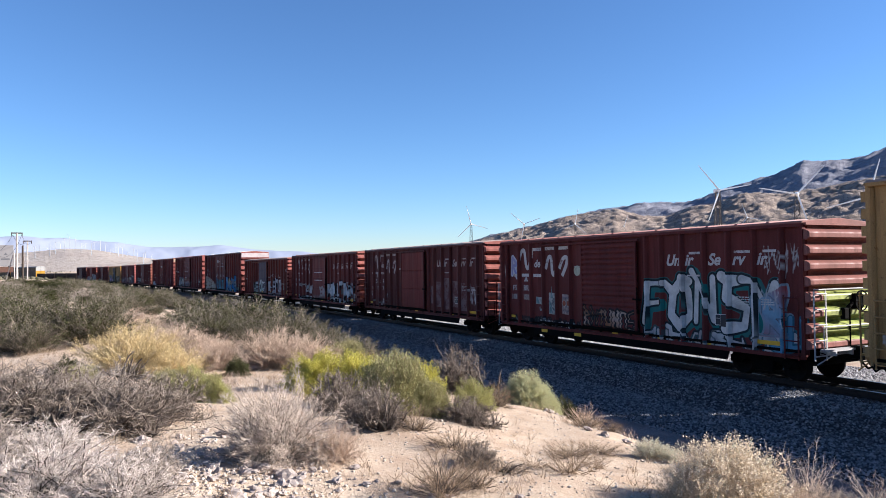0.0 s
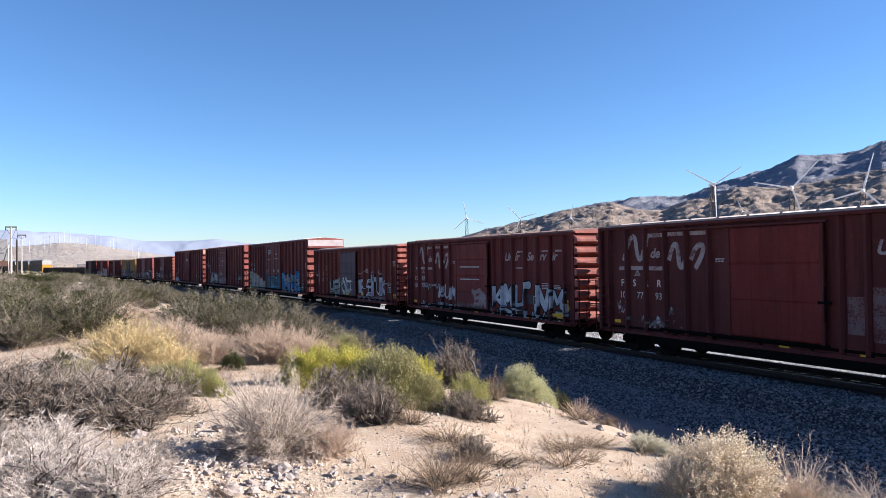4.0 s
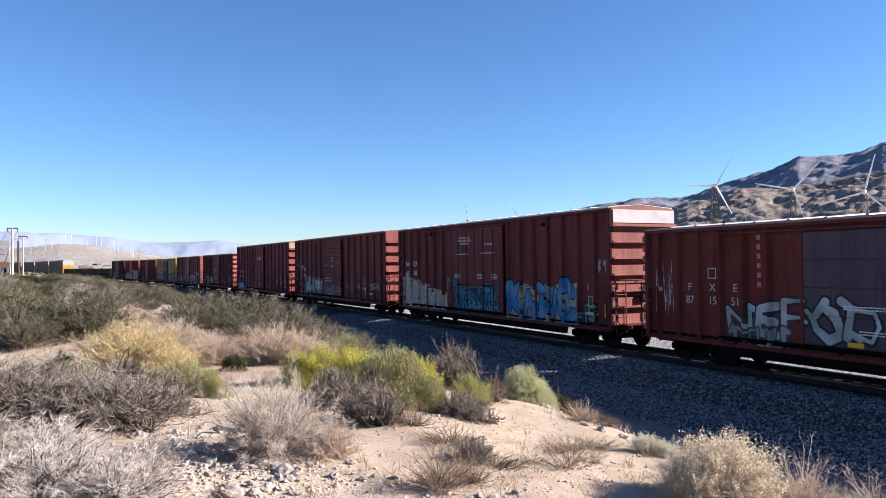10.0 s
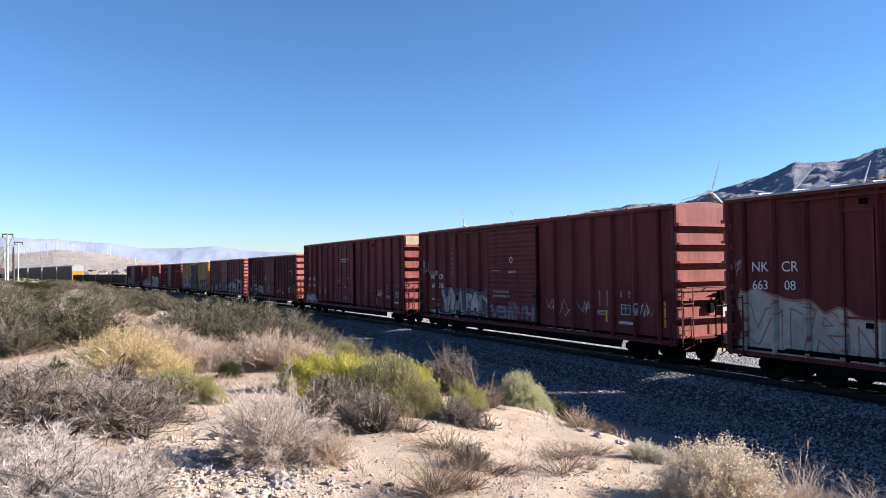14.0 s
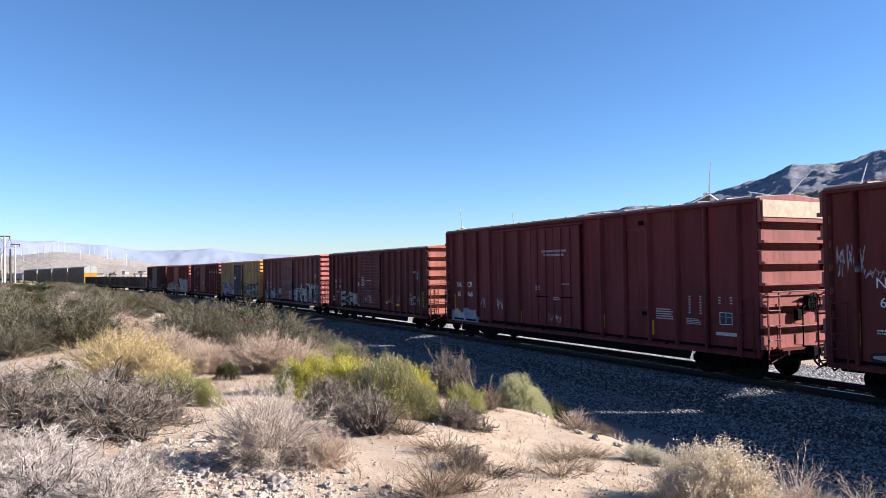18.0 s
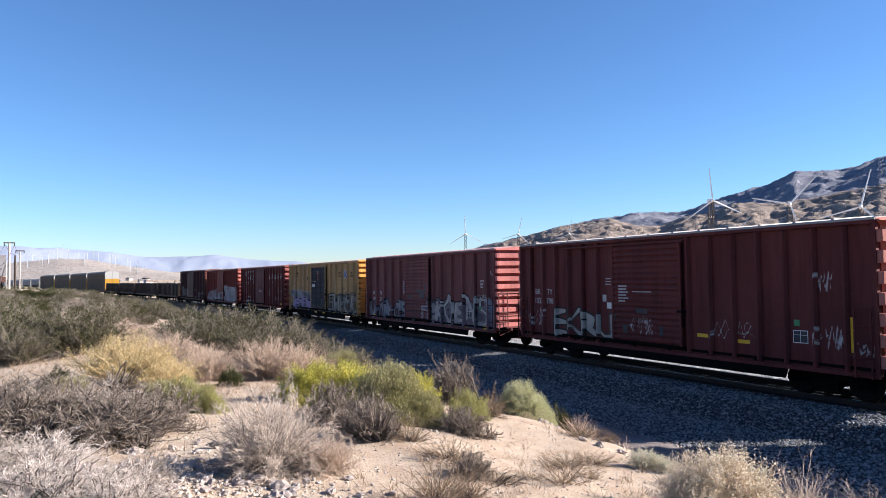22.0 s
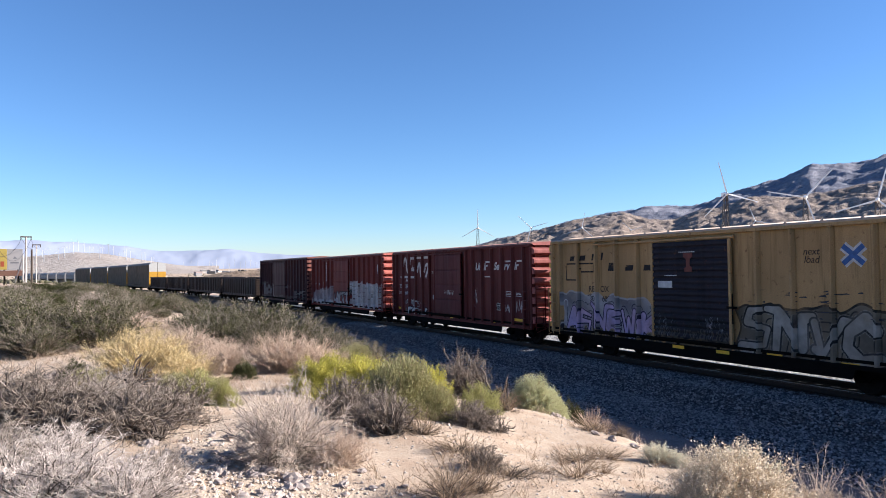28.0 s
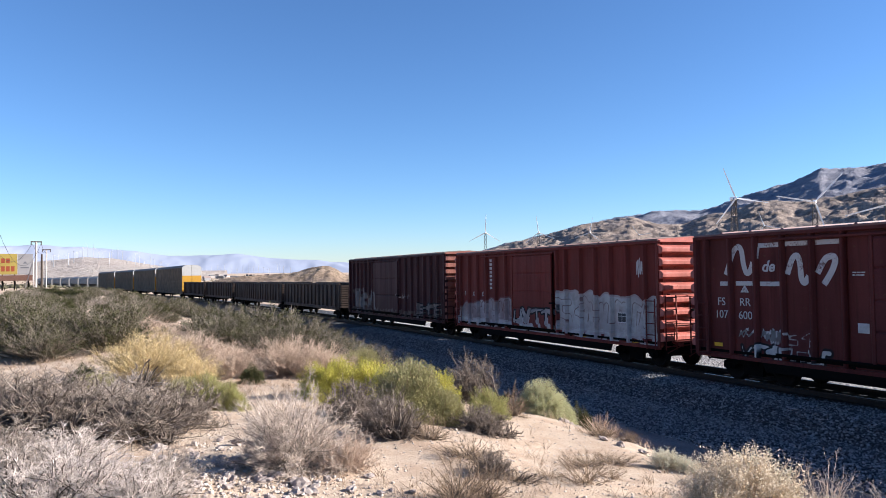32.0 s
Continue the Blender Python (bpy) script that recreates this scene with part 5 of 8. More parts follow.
def fxe_marks(car, length, eave, y, cells):
    for c, d, x in (("F", "87", -5.8), ("X", "15", -4.9), ("E", "51", -4.05)):
        words(c, 0.34, GREY_PAINT, car, x, y - 0.002, 2.34, align="CENTER")
        words(d, 0.34, GREY_PAINT, car, x, y - 0.002, 1.94, align="CENTER")
    m = Mesh()
    for z in np.arange(2.5, 4.1, 0.27):
        m.box(-3.27, -3.15, y - 0.006, y - 0.003, z, z + 0.15)
    m.obj("painted_column", plain("worn_pink_mark", (0.30, 0.15, 0.13)), car, "column of worn marks")
    Mesh().box(-3.56, -2.94, y - 0.003, y, 2.3, 4.1).obj("patch", car_paint("car_paint", (0.12, 0.021, 0.018)), car, "bright red repainted strip")
    for a, b, c, d in ((0, 0.32, 0, 0.03), (0, 0.32, 0.3, 0.33), (0, 0.03, 0, 0.33), (0.29, 0.32, 0, 0.33)):
        Mesh().box(-5.07 + a, -5.07 + b, y - 0.003, y, 2.72 + c, 2.72 + d).obj("stencil_frame", GREY_PAINT, car)
    Mesh().box(6.78, 7.42, y - 0.004, y, 1.4, 2.12).obj("patch", plain("dark_blue_patch", (0.012, 0.016, 0.024)), car, "dark repainted patch")
    data_plate(car, 6.13, 1.45, y, 0.44, 0.32)
    print_lines(car, 6.9, 3.35, 0.4, 5, y)
    print_lines(car, -0.6, 2.1, 1.3, 2, -HALF - 0.05, WHITE_PAINT)
    print_lines(car, -0.2, 1.5, 0.8, 2, -HALF - 0.05, WHITE_PAINT)
    reflectors(car, ((6.92, 1.27), (6.92, 1.12)), 0.5, 0.11)
    reflectors(car, ((-0.5, 1.08),), 0.42, 0.12, -HALF - 0.06)
    reflectors(car, ((1.8, 1.12),), 0.45, 0.1)


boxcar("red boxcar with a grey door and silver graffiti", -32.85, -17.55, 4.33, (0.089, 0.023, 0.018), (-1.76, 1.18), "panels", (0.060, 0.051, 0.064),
       end_mat=sunlit_end_paint((0.265, 0.072, 0.053)), roof=ROOF_METAL, fine=0.035, ribs_at=evenly(-7.07, 0.84, 6) + [1.63] + evenly(2.49, 0.875, 6),
       spray=[piece(1.7, 5.85, 0.08, 1.55, 5, 41, (0.56, 0.55, 0.57), (0.02, 0.012, 0.014), 0.12, shapes="eswuk", slim=0.82, pale=(0.36, 0.34, 0.38)), piece(-4.4, 0.4, 0.0, 1.35, 5, 42, (0.47, 0.47, 0.48), (0.03, 0.025, 0.025), 0.15, shapes="nefod", slim=0.75, fill2=(0.30, 0.36, 0.32)),
              piece(-4.3, -2.4, -0.25, 0.45, 4, 47, (0.24, 0.30, 0.24), (0.06, 0.05, 0.05), 0.15, fill2=(0.30, 0.30, 0.32)), piece(1.2, 5.8, -0.26, 0.14, 9, 43, (0.40, 0.38, 0.40), (0.12, 0.06, 0.06), 0.12, fill2=(0.26, 0.22, 0.24)), tag(-7.3, -6.4, 0.5, 2.4, 3, 44), tag(1.6, 2.3, 1.5, 1.72, 3, 45, 0.014), tag(2.5, 3.2, 1.6, 1.95, 3, 48, 0.016), tag(3.5, 4.2, 1.5, 1.8, 3, 49, 0.014), tag(4.6, 5.2, 1.5, 1.9, 3, 50, 0.016), tag(6.0, 6.8, 0.85, 1.1, 4, 46)],
       extra=fxe_marks)


def tall_print(car, y, shift=0.0):
    """The service print near the front of the tall cars."""
    for x, a, b in ((6.6, 1.85, 2.42), (7.03, 1.85, 2.42), (7.76, 2.2, 2.42), (8.18, 2.2, 2.42)):
        print_column(car, x + shift, a, b, y)
    data_plate(car, 7.8 + shift, 1.6, y)
    print_lines(car, 6.5 + shift, 1.72, 0.62, 4, y, h=0.024)
    Mesh().box(7.65 + shift, 8.4 + shift, y - 0.003, y, 1.27, 1.37).obj("stripe", GREY_PAINT, car)


def side_hatch(car, x0, x1, y, mat):
    """A narrow raised hatch frame with a small box over it."""
    m = Mesh()
    for a, b, c, d in ((x0, x1, 4.62, 4.68), (x0, x0 + 0.05, 1.0, 4.68), (x1 - 0.05, x1, 1.0, 4.68), (x0, x1, 1.93, 1.99)):
        m.box(a, b, y - 0.035, y, c, d)
    m.obj("hatch_frame", mat, car, "narrow side hatch")
    Mesh().box(x1 - 0.35, x1 - 0.15, y - 0.07, y, 4.78, 4.92, 0.01).obj("hatch_box", STEEL, car)
    Mesh().box(x1 - 0.25, x1 - 0.08, y - 0.07, y, 1.72, 1.85, 0.01).obj("hatch_box", STEEL, car)


def stencils_a(car, length, eave, y, cells):
    for k, line in enumerate(("CLOSE AND LOCK", "BOTH DOORS BEFORE", "MOVING CAR")):
        words(line, 0.135, WHITE_PAINT, car, -1.30, -HALF - 0.05, 4.48 - k * 0.15, align="CENTER")
    print_lines(car, 0.6, 4.2, 0.9, 2, -HALF - 0.05)
    Mesh().box(-2.1, -0.9, -HALF - 0.053, -HALF - 0.05, 3.7, 3.74).obj("stripe", GREY_PAINT, car)
    Mesh().box(0.3, 1.5, -HALF - 0.053, -HALF - 0.05, 3.72, 3.76).obj("stripe", GREY_PAINT, car)
    for x in (-2.3, -0.1, 1.2):
        print_lines(car, x, 2.75, 0.6, 4, -HALF - 0.05)
    for text, low, x in (("NK", "663", -8.2), ("CR", "08", -7.25)):
        words(text, 0.40, WHITE_PAINT, car, x, y - 0.002, 3.12, align="CENTER")
        words(low, 0.36, WHITE_PAINT, car, x, y - 0.002, 2.62, align="CENTER")
    tall_print(car, y, 0.12)
    coat = car_paint("car_paint", (0.125, 0.03, 0.028))
    side_hatch(car, -5.75, -4.9, y, coat)
    side_hatch(car, 4.5, 5.38, y, coat)
    uprights(car, ((-3.55, 1.3), (8.85, 1.2)))


boxcar("tall brown boxcar with bright blue graffiti along its side", -15.68, 2.85, 5.27, (0.086, 0.023, 0.021), (-2.71, 2.15), "plug", end="lipped", end_mat=sunlit_end_paint((0.205, 0.060, 0.050)), ribs_at=evenly(-8.71, 0.985, 6) + evenly(2.46, 0.99, 7),
       roof=plain("roof_pale", (0.48, 0.46, 0.44), 0.6, 0, 0.2, 1.5), fine=0.035, band=plain("band_white", (0.44, 0.37, 0.36), 0.6, 0, 0.2, 1.5),
       spray=[piece(-8.9, -3.5, -0.2, 1.75, 5, 54, (0.46, 0.40, 0.33), (0.30, 0.14, 0.09), 0.30, fill2=(0.38, 0.33, 0.28), ink=(0.24, 0.09, 0.05), blob=(0.92, 0.40)), piece(-2.2, 1.7, -0.05, 1.2, 6, 55, (0.015, 0.05, 0.08), (0.010, 0.016, 0.022), 0.16, fill2=(0.04, 0.18, 0.27), cloud=(0.03, 0.14, 0.20), spread=0.12),
              piece(-2.2, 1.8, -0.05, 0.55, 9, 60, (0.05, 0.20, 0.30), (0.01, 0.02, 0.03), 0.10, fill2=(0.10, 0.28, 0.38)),
              piece(2.2, 7.3, -0.2, 1.55, 5, 61, (0.42, 0.32, 0.16), (0.30, 0.22, 0.10), 0.2, fill2=(0.10, 0.20, 0.30), ink=(0.03, 0.06, 0.12), blob=(0.78, 0.86)),
              piece(2.25, 7.2, -0.2, 1.60, 4, 56, (0.045, 0.16, 0.34), (0.010, 0.014, 0.03), 0.24, shapes="kanc", slim=0.95, fill2=(0.12, 0.27, 0.42), shadow=(0.015, 0.03, 0.08)), piece(7.3, 8.4, -0.1, 0.85, 2, 57, (0.10, 0.22, 0.18), BLACK, 0.10, fill2=(0.32, 0.26, 0.14)), tag(-9.1, -8.7, 2.0, 2.6, 1, 58), tag(-3.5, -3.2, 0.9, 1.6, 1, 59), tag(8.5, 9.05, 1.8, 2.5, 2, 62)],
       extra=stencils_a)


def stencils_b(car, length, eave, y, cells):
    for text, low, x in (("NK", "66", -7.84), ("CR", "240", -6.98)):
        words(text, 0.37, WHITE_PAINT, car, x, y - 0.002, 2.76, align="CENTER")
        words(low, 0.34, WHITE_PAINT, car, x, y - 0.002, 2.3, align="CENTER")
    m = Mesh()
    for k in range(8):   # an old owner's name, painted over, as plain upright blocks
        m.box(-5.85, -5.62, y - 0.003, y, 2.5 + k * 0.25, 2.66 + k * 0.25)
    m.obj("painted_column", GHOST, car, "faint upright column of painted-over marks")
    words("SECURE BOTH HASPS", 0.14, GREY_PAINT, car, -1.6, -HALF - 0.05, 2.2)
    words("BEFORE MOVING CAR", 0.14, GREY_PAINT, car, -1.6, -HALF - 0.05, 2.0)
    print_lines(car, -1.7, 3.2, 0.9, 1, -HALF - 0.05)
    print_lines(car, -0.3, 3.18, 0.6, 2, -HALF - 0.05)
    ring = [(-0.07 + 0.11 * math.cos(a), 3.66 + 0.12 * math.sin(a)) for a in np.linspace(0, math.tau, 17)]
    painted_stroke(car, ring, 0.04, -HALF - 0.05, WHITE_PAINT, "painted_ring")
    tall_print(car, y, -1.1)
    print_lines(car, -8.1, 1.75, 0.9, 2, y, WHITE_PAINT)
    print_lines(car, 2.3, 0.92, 2.6, 1, y, h=0.08)
    reflectors(car, ((-7.75, 1.35),), 0.45, 0.12)
    uprights(car, ((-8.6, 1.3), (8.74, 1.28)), h=0.85)
    uprights(car, ((5.87, 1.3),), h=0.4)


boxcar("tall brown boxcar with a corrugated door and faint graffiti", 4.95, 23.6, 5.3, (0.094, 0.024, 0.022), (-2.04, 1.74), "corrugated", end="lipped", end_mat=sunlit_end_paint((0.21, 0.052, 0.046)), ribs_at=evenly(-8.56, 1.112, 6) + evenly(2.91, 1.136, 6),
       roof=plain("roof_oxide", (0.225, 0.083, 0.064), 0.6, 0, 0.2, 1.5), fine=0.035, plate=GREY_PAINT,
       spray=[piece(-6.95, -2.1, 0.2, 1.55, 4, 68, (0.16, 0.10, 0.13), (0.14, 0.08, 0.10), 0.2, fill2=(0.10, 0.06, 0.08), ink=(0.10, 0.05, 0.07), blob=(0.8, 0.7)),
              piece(-6.95, -2.1, -0.1, 1.40, 5, 64, (0.52, 0.46, 0.40), (0.014, 0.012, 0.012), 0.10, shapes="vnuad", fill2=(0.40, 0.34, 0.31), slim=0.95), piece(-8.2, -2.0, -0.25, 0.25, 8, 69, (0.40, 0.36, 0.34), (0.03, 0.02, 0.02), 0.14, fill2=(0.24, 0.19, 0.20)),
              piece(-1.9, 1.6, 0.0, 0.75, 5, 65, (0.26, 0.24, 0.25), (0.12, 0.05, 0.05), 0.06, fill2=(0.18, 0.12, 0.13)), tag(2.2, 2.9, 0.55, 1.1, 1, 66, 0.022), tag(3.1, 4.0, 0.35, 1.2, 1, 70, 0.022), tag(4.2, 5.1, 0.5, 1.1, 2, 78), tag(7.3, 8.3, 0.6, 1.1, 3, 67), tag(-9.1, -8.2, 2.0, 2.9, 3, 79), tag(-8.4, -7.4, 1.95, 2.3, 3, 80)],
       extra=stencils_b)


def stencils_c(car, length, eave, y, cells):
    words("CLOSE AND LOCK DOORS", 0.13, WHITE_PAINT, car, -0.15, -HALF - 0.05, 4.0, align="CENTER")
    words("BEFORE MOVING CAR", 0.13, WHITE_PAINT, car, -0.15, -HALF - 0.05, 3.84, align="CENTER")
    for text, low, x in (("NK", "65", -8.15), ("CR", "768", -7.1)):
        words(text, 0.37, WHITE_PAINT, car, x, y - 0.002, 2.5, align="CENTER")
        words(low, 0.32, WHITE_PAINT, car, x, y - 0.002, 2.05, align="CENTER")
    print_lines(car, 0.3, 2.75, 0.6, 1, -HALF - 0.05)
    print_lines(car, -1.4, 2.65, 0.3, 3, -HALF - 0.05)
    print_lines(car, -0.2, 2.2, 0.4, 2, -HALF - 0.05)
    print_lines(car, 5.2, 1.98, 0.75, 5, y, h=0.036)
    tall_print(car, y)
    side_hatch(car, 3.8, 4.85, y, car_paint("car_paint", (0.125, 0.028, 0.028)))
    uprights(car, ((5.0, 1.08), (2.56, 1.15), (-2.8, 1.05), (-5.2, 1.08)), h=0.5)
    uprights(car, ((8.44, 1.25), (-8.65, 1.25)), h=0.9)
    reflectors(car, ((-8.5, 1.2),), 0.45, 0.1)


boxcar("tall smooth red boxcar with little graffiti", 25.65, 44.15, 5.3, (0.100, 0.023, 0.024), (-1.75, 1.42), "plug", end="lipped", end_mat=sunlit_end_paint((0.215, 0.050, 0.046)), fine=0.045, ribs_at=evenly(-8.68, 1.18, 6) + evenly(2.58, 1.195, 6),
       roof=plain("roof_rusty", (0.27, 0.203, 0.165), 0.6, 0, 0.2, 1.5), band=plain("band_tan", (0.42, 0.30, 0.20)),
       spray=[piece(-8.9, -6.4, -0.22, 0.35, 3, 74, (0.40, 0.42, 0.46), (0.22, 0.26, 0.34), 0.2, fill2=(0.3, 0.32, 0.36), ink=(0.2, 0.2, 0.25), blob=(0.7, 1.0)), tag(-6.2, -5.6, 0.5, 1.1, 2, 75), tag(-4.7, -4.0, 0.4, 1.1, 2, 76), tag(-0.6, 0.3, 0.2, 0.6, 2, 77)],
       extra=stencils_c)


def stencils_d(car, length, eave, y, cells):
    for c, d, x in (("BK", "152", -6.55), ("TY", "798", -5.72)):
        words(c, 0.32, GREY_PAINT, car, x, y - 0.002, 2.56, align="CENTER")
        words(d, 0.32, GREY_PAINT, car, x, y - 0.002, 2.18, align="CENTER")
    Mesh().box(-2.45, -2.25, y - 0.004, y, 2.35, 2.6).obj("placard", GREY_PAINT, car)
    Mesh().box(-2.22, -1.98, y - 0.004, y, 2.1, 2.32).obj("placard", WHITE_PAINT, car)
    for k in range(3):
        print_lines(car, -2.3, 3.2 - k * 0.1, 0.4, 1, y)
    print_lines(car, -1.4, 2.95, 0.45, 6, -HALF - 0.05, h=0.05)
    print_lines(car, -0.7, 2.75, 1.0, 1, -HALF - 0.05)
    for x, z, w, h in ((-0.55, 2.0, 0.55, 0.16), (-1.2, 1.3, 0.22, 0.28), (0.55, 1.3, 0.16, 0.3)):
        Mesh().box(x, x + w, -HALF - 0.053, -HALF - 0.05, z, z + h).obj("patch", BLACK_DOOR, car, "dark bare patch")
    data_plate(car, 5.32, 1.43, y, 0.44, 0.34)
    Mesh().box(5.35, 5.52, y - 0.003, y, 1.88, 2.05).obj("placard", plain("green_sticker", (0.06, 0.20, 0.08)), car)
    reflectors(car, ((1.98, 1.36), (3.5, 1.28)), 0.42, 0.11)
    uprights(car, ((6.93, 1.3),), h=0.88)


boxcar("dark red boxcar with a wide door and grey graffiti", 46.37, 61.75, 4.63, (0.076, 0.022, 0.021), (-1.72, 1.46), "corrugated", end="wide", end_mat=sunlit_end_paint((0.306, 0.110, 0.070)), ribs_at=evenly(-6.93, 0.85, 6) + evenly(1.7, 0.86, 7),
       roof=plain("roof_weathered", (0.315, 0.27, 0.247), 0.6, 0.1, 0.25, 1.2), fine=0.04, plate=GREY_PAINT,
       spray=[piece(-5.5, -1.95, -0.05, 1.1, 4, 81, (0.33, 0.31, 0.28), (0.03, 0.025, 0.022), 0.15, shapes="ekru", slim=0.8, cloud=(0.26, 0.24, 0.22), spread=0.04), tag(-7.5, -6.0, 0.2, 1.1, 3, 82), tag(2.5, 3.2, 0.35, 1.0, 1, 83), tag(3.5, 4.2, 0.45, 0.95, 1, 89), tag(5.9, 6.8, 0.3, 1.0, 3, 84), tag(6.9, 7.5, 0.2, 0.6, 3, 90), tag(-0.9, 0.2, 0.3, 0.95, 3, 85), tag(6.0, 6.5, 1.8, 2.4, 2, 86)],
       extra=stencils_d)


def stencils_p(car, length, eave, y, cells):
    for c, d, x in (("BK", "150", -6.7), ("TY", "217", -5.65)):
        words(c, 0.32, GREY_PAINT, car, x, y - 0.002, 2.27, align="CENTER")
        words(d, 0.30, GREY_PAINT, car, x, y - 0.002, 1.9, align="CENTER")
    print_lines(car, -2.4, 3.1, 0.5, 8, y, h=0.045)
    print_lines(car, 6.3, 3.15, 0.3, 6, y)
    data_plate(car, 5.05, 1.3, y, 0.46, 0.32)
    Mesh().box(6.2, 6.4, y - 0.008, y - 0.004, 1.72, 1.9).obj("placard", plain("green_sticker", (0.06, 0.18, 0.08)), car)
    for x, z, w, h in ((-1.3, 2.2, 0.5, 0.12), (-0.3, 2.5, 0.9, 0.12), (0.1, 2.2, 0.6, 0.3), (0.7, 2.55, 0.2, 0.35), (-0.9, 0.9, 0.4, 0.16)):
        Mesh().box(x, x + w, -HALF - 0.053, -HALF - 0.05, z, z + h).obj("patch", BLACK_DOOR, car, "dark bare patch")
    reflectors(car, ((2.43, 0.73), (4.65, 0.74), (-6.9, 0.9), (-2.9, 0.75)), 0.4, 0.11)
    reflectors(car, ((6.53, 0.76),), 0.47, 0.22)


boxcar("faded pink boxcar with broad white graffiti", 63.87, 79.4, 4.6, (0.099, 0.040, 0.040), (-1.75, 1.16), "corrugated", end="pressed", end_mat=sunlit_end_paint((0.357, 0.111, 0.112)), ribs_at=evenly(-7.25, 1.153, 5) + [1.53] + evenly(2.49, 1.142, 5),
       roof=plain("roof_pink", (0.36, 0.203, 0.188), 0.6, 0, 0.2, 1.5), fine=0.035, plate=plain("pink_plate", (0.32, 0.14, 0.13)),
       spray=[piece(1.0, 7.2, -0.2, 1.3, 5, 97, (0.09, 0.075, 0.09), (0.06, 0.045, 0.055), 0.2, fill2=(0.15, 0.12, 0.14), ink=(0.02, 0.018, 0.02), blob=(0.85, 0.7)),
              piece(1.55, 7.05, -0.08, 1.36, 5, 91, (0.42, 0.40, 0.38), (0.014, 0.012, 0.014), 0.27, shapes="koens", slim=0.80, fill2=(0.34, 0.31, 0.30)), piece(-7.4, -2.0, -0.15, 1.0, 6, 92, (0.30, 0.29, 0.30), (0.02, 0.018, 0.02), 0.09, shapes="uwumos", fill2=(0.12, 0.10, 0.13), cloud=(0.06, 0.04, 0.05), spread=0.08), piece(0.2, 1.4, 0.1, 0.8, 1, 98, (0.10, 0.08, 0.09), (0.28, 0.27, 0.27), 0.05), tag(5.9, 7.0, 1.3, 1.5, 4, 93), piece(7.0, 7.6, -0.2, 1.3, 1, 99, (0.25, 0.26, 0.30), (0.2, 0.2, 0.25), 0.1, fill2=(0.14, 0.11, 0.14), ink=(0.05, 0.05, 0.08), blob=(0.9, 0.7)), tag(7.2, 7.5, 2.3, 2.7, 1, 94)],
       extra=stencils_p)


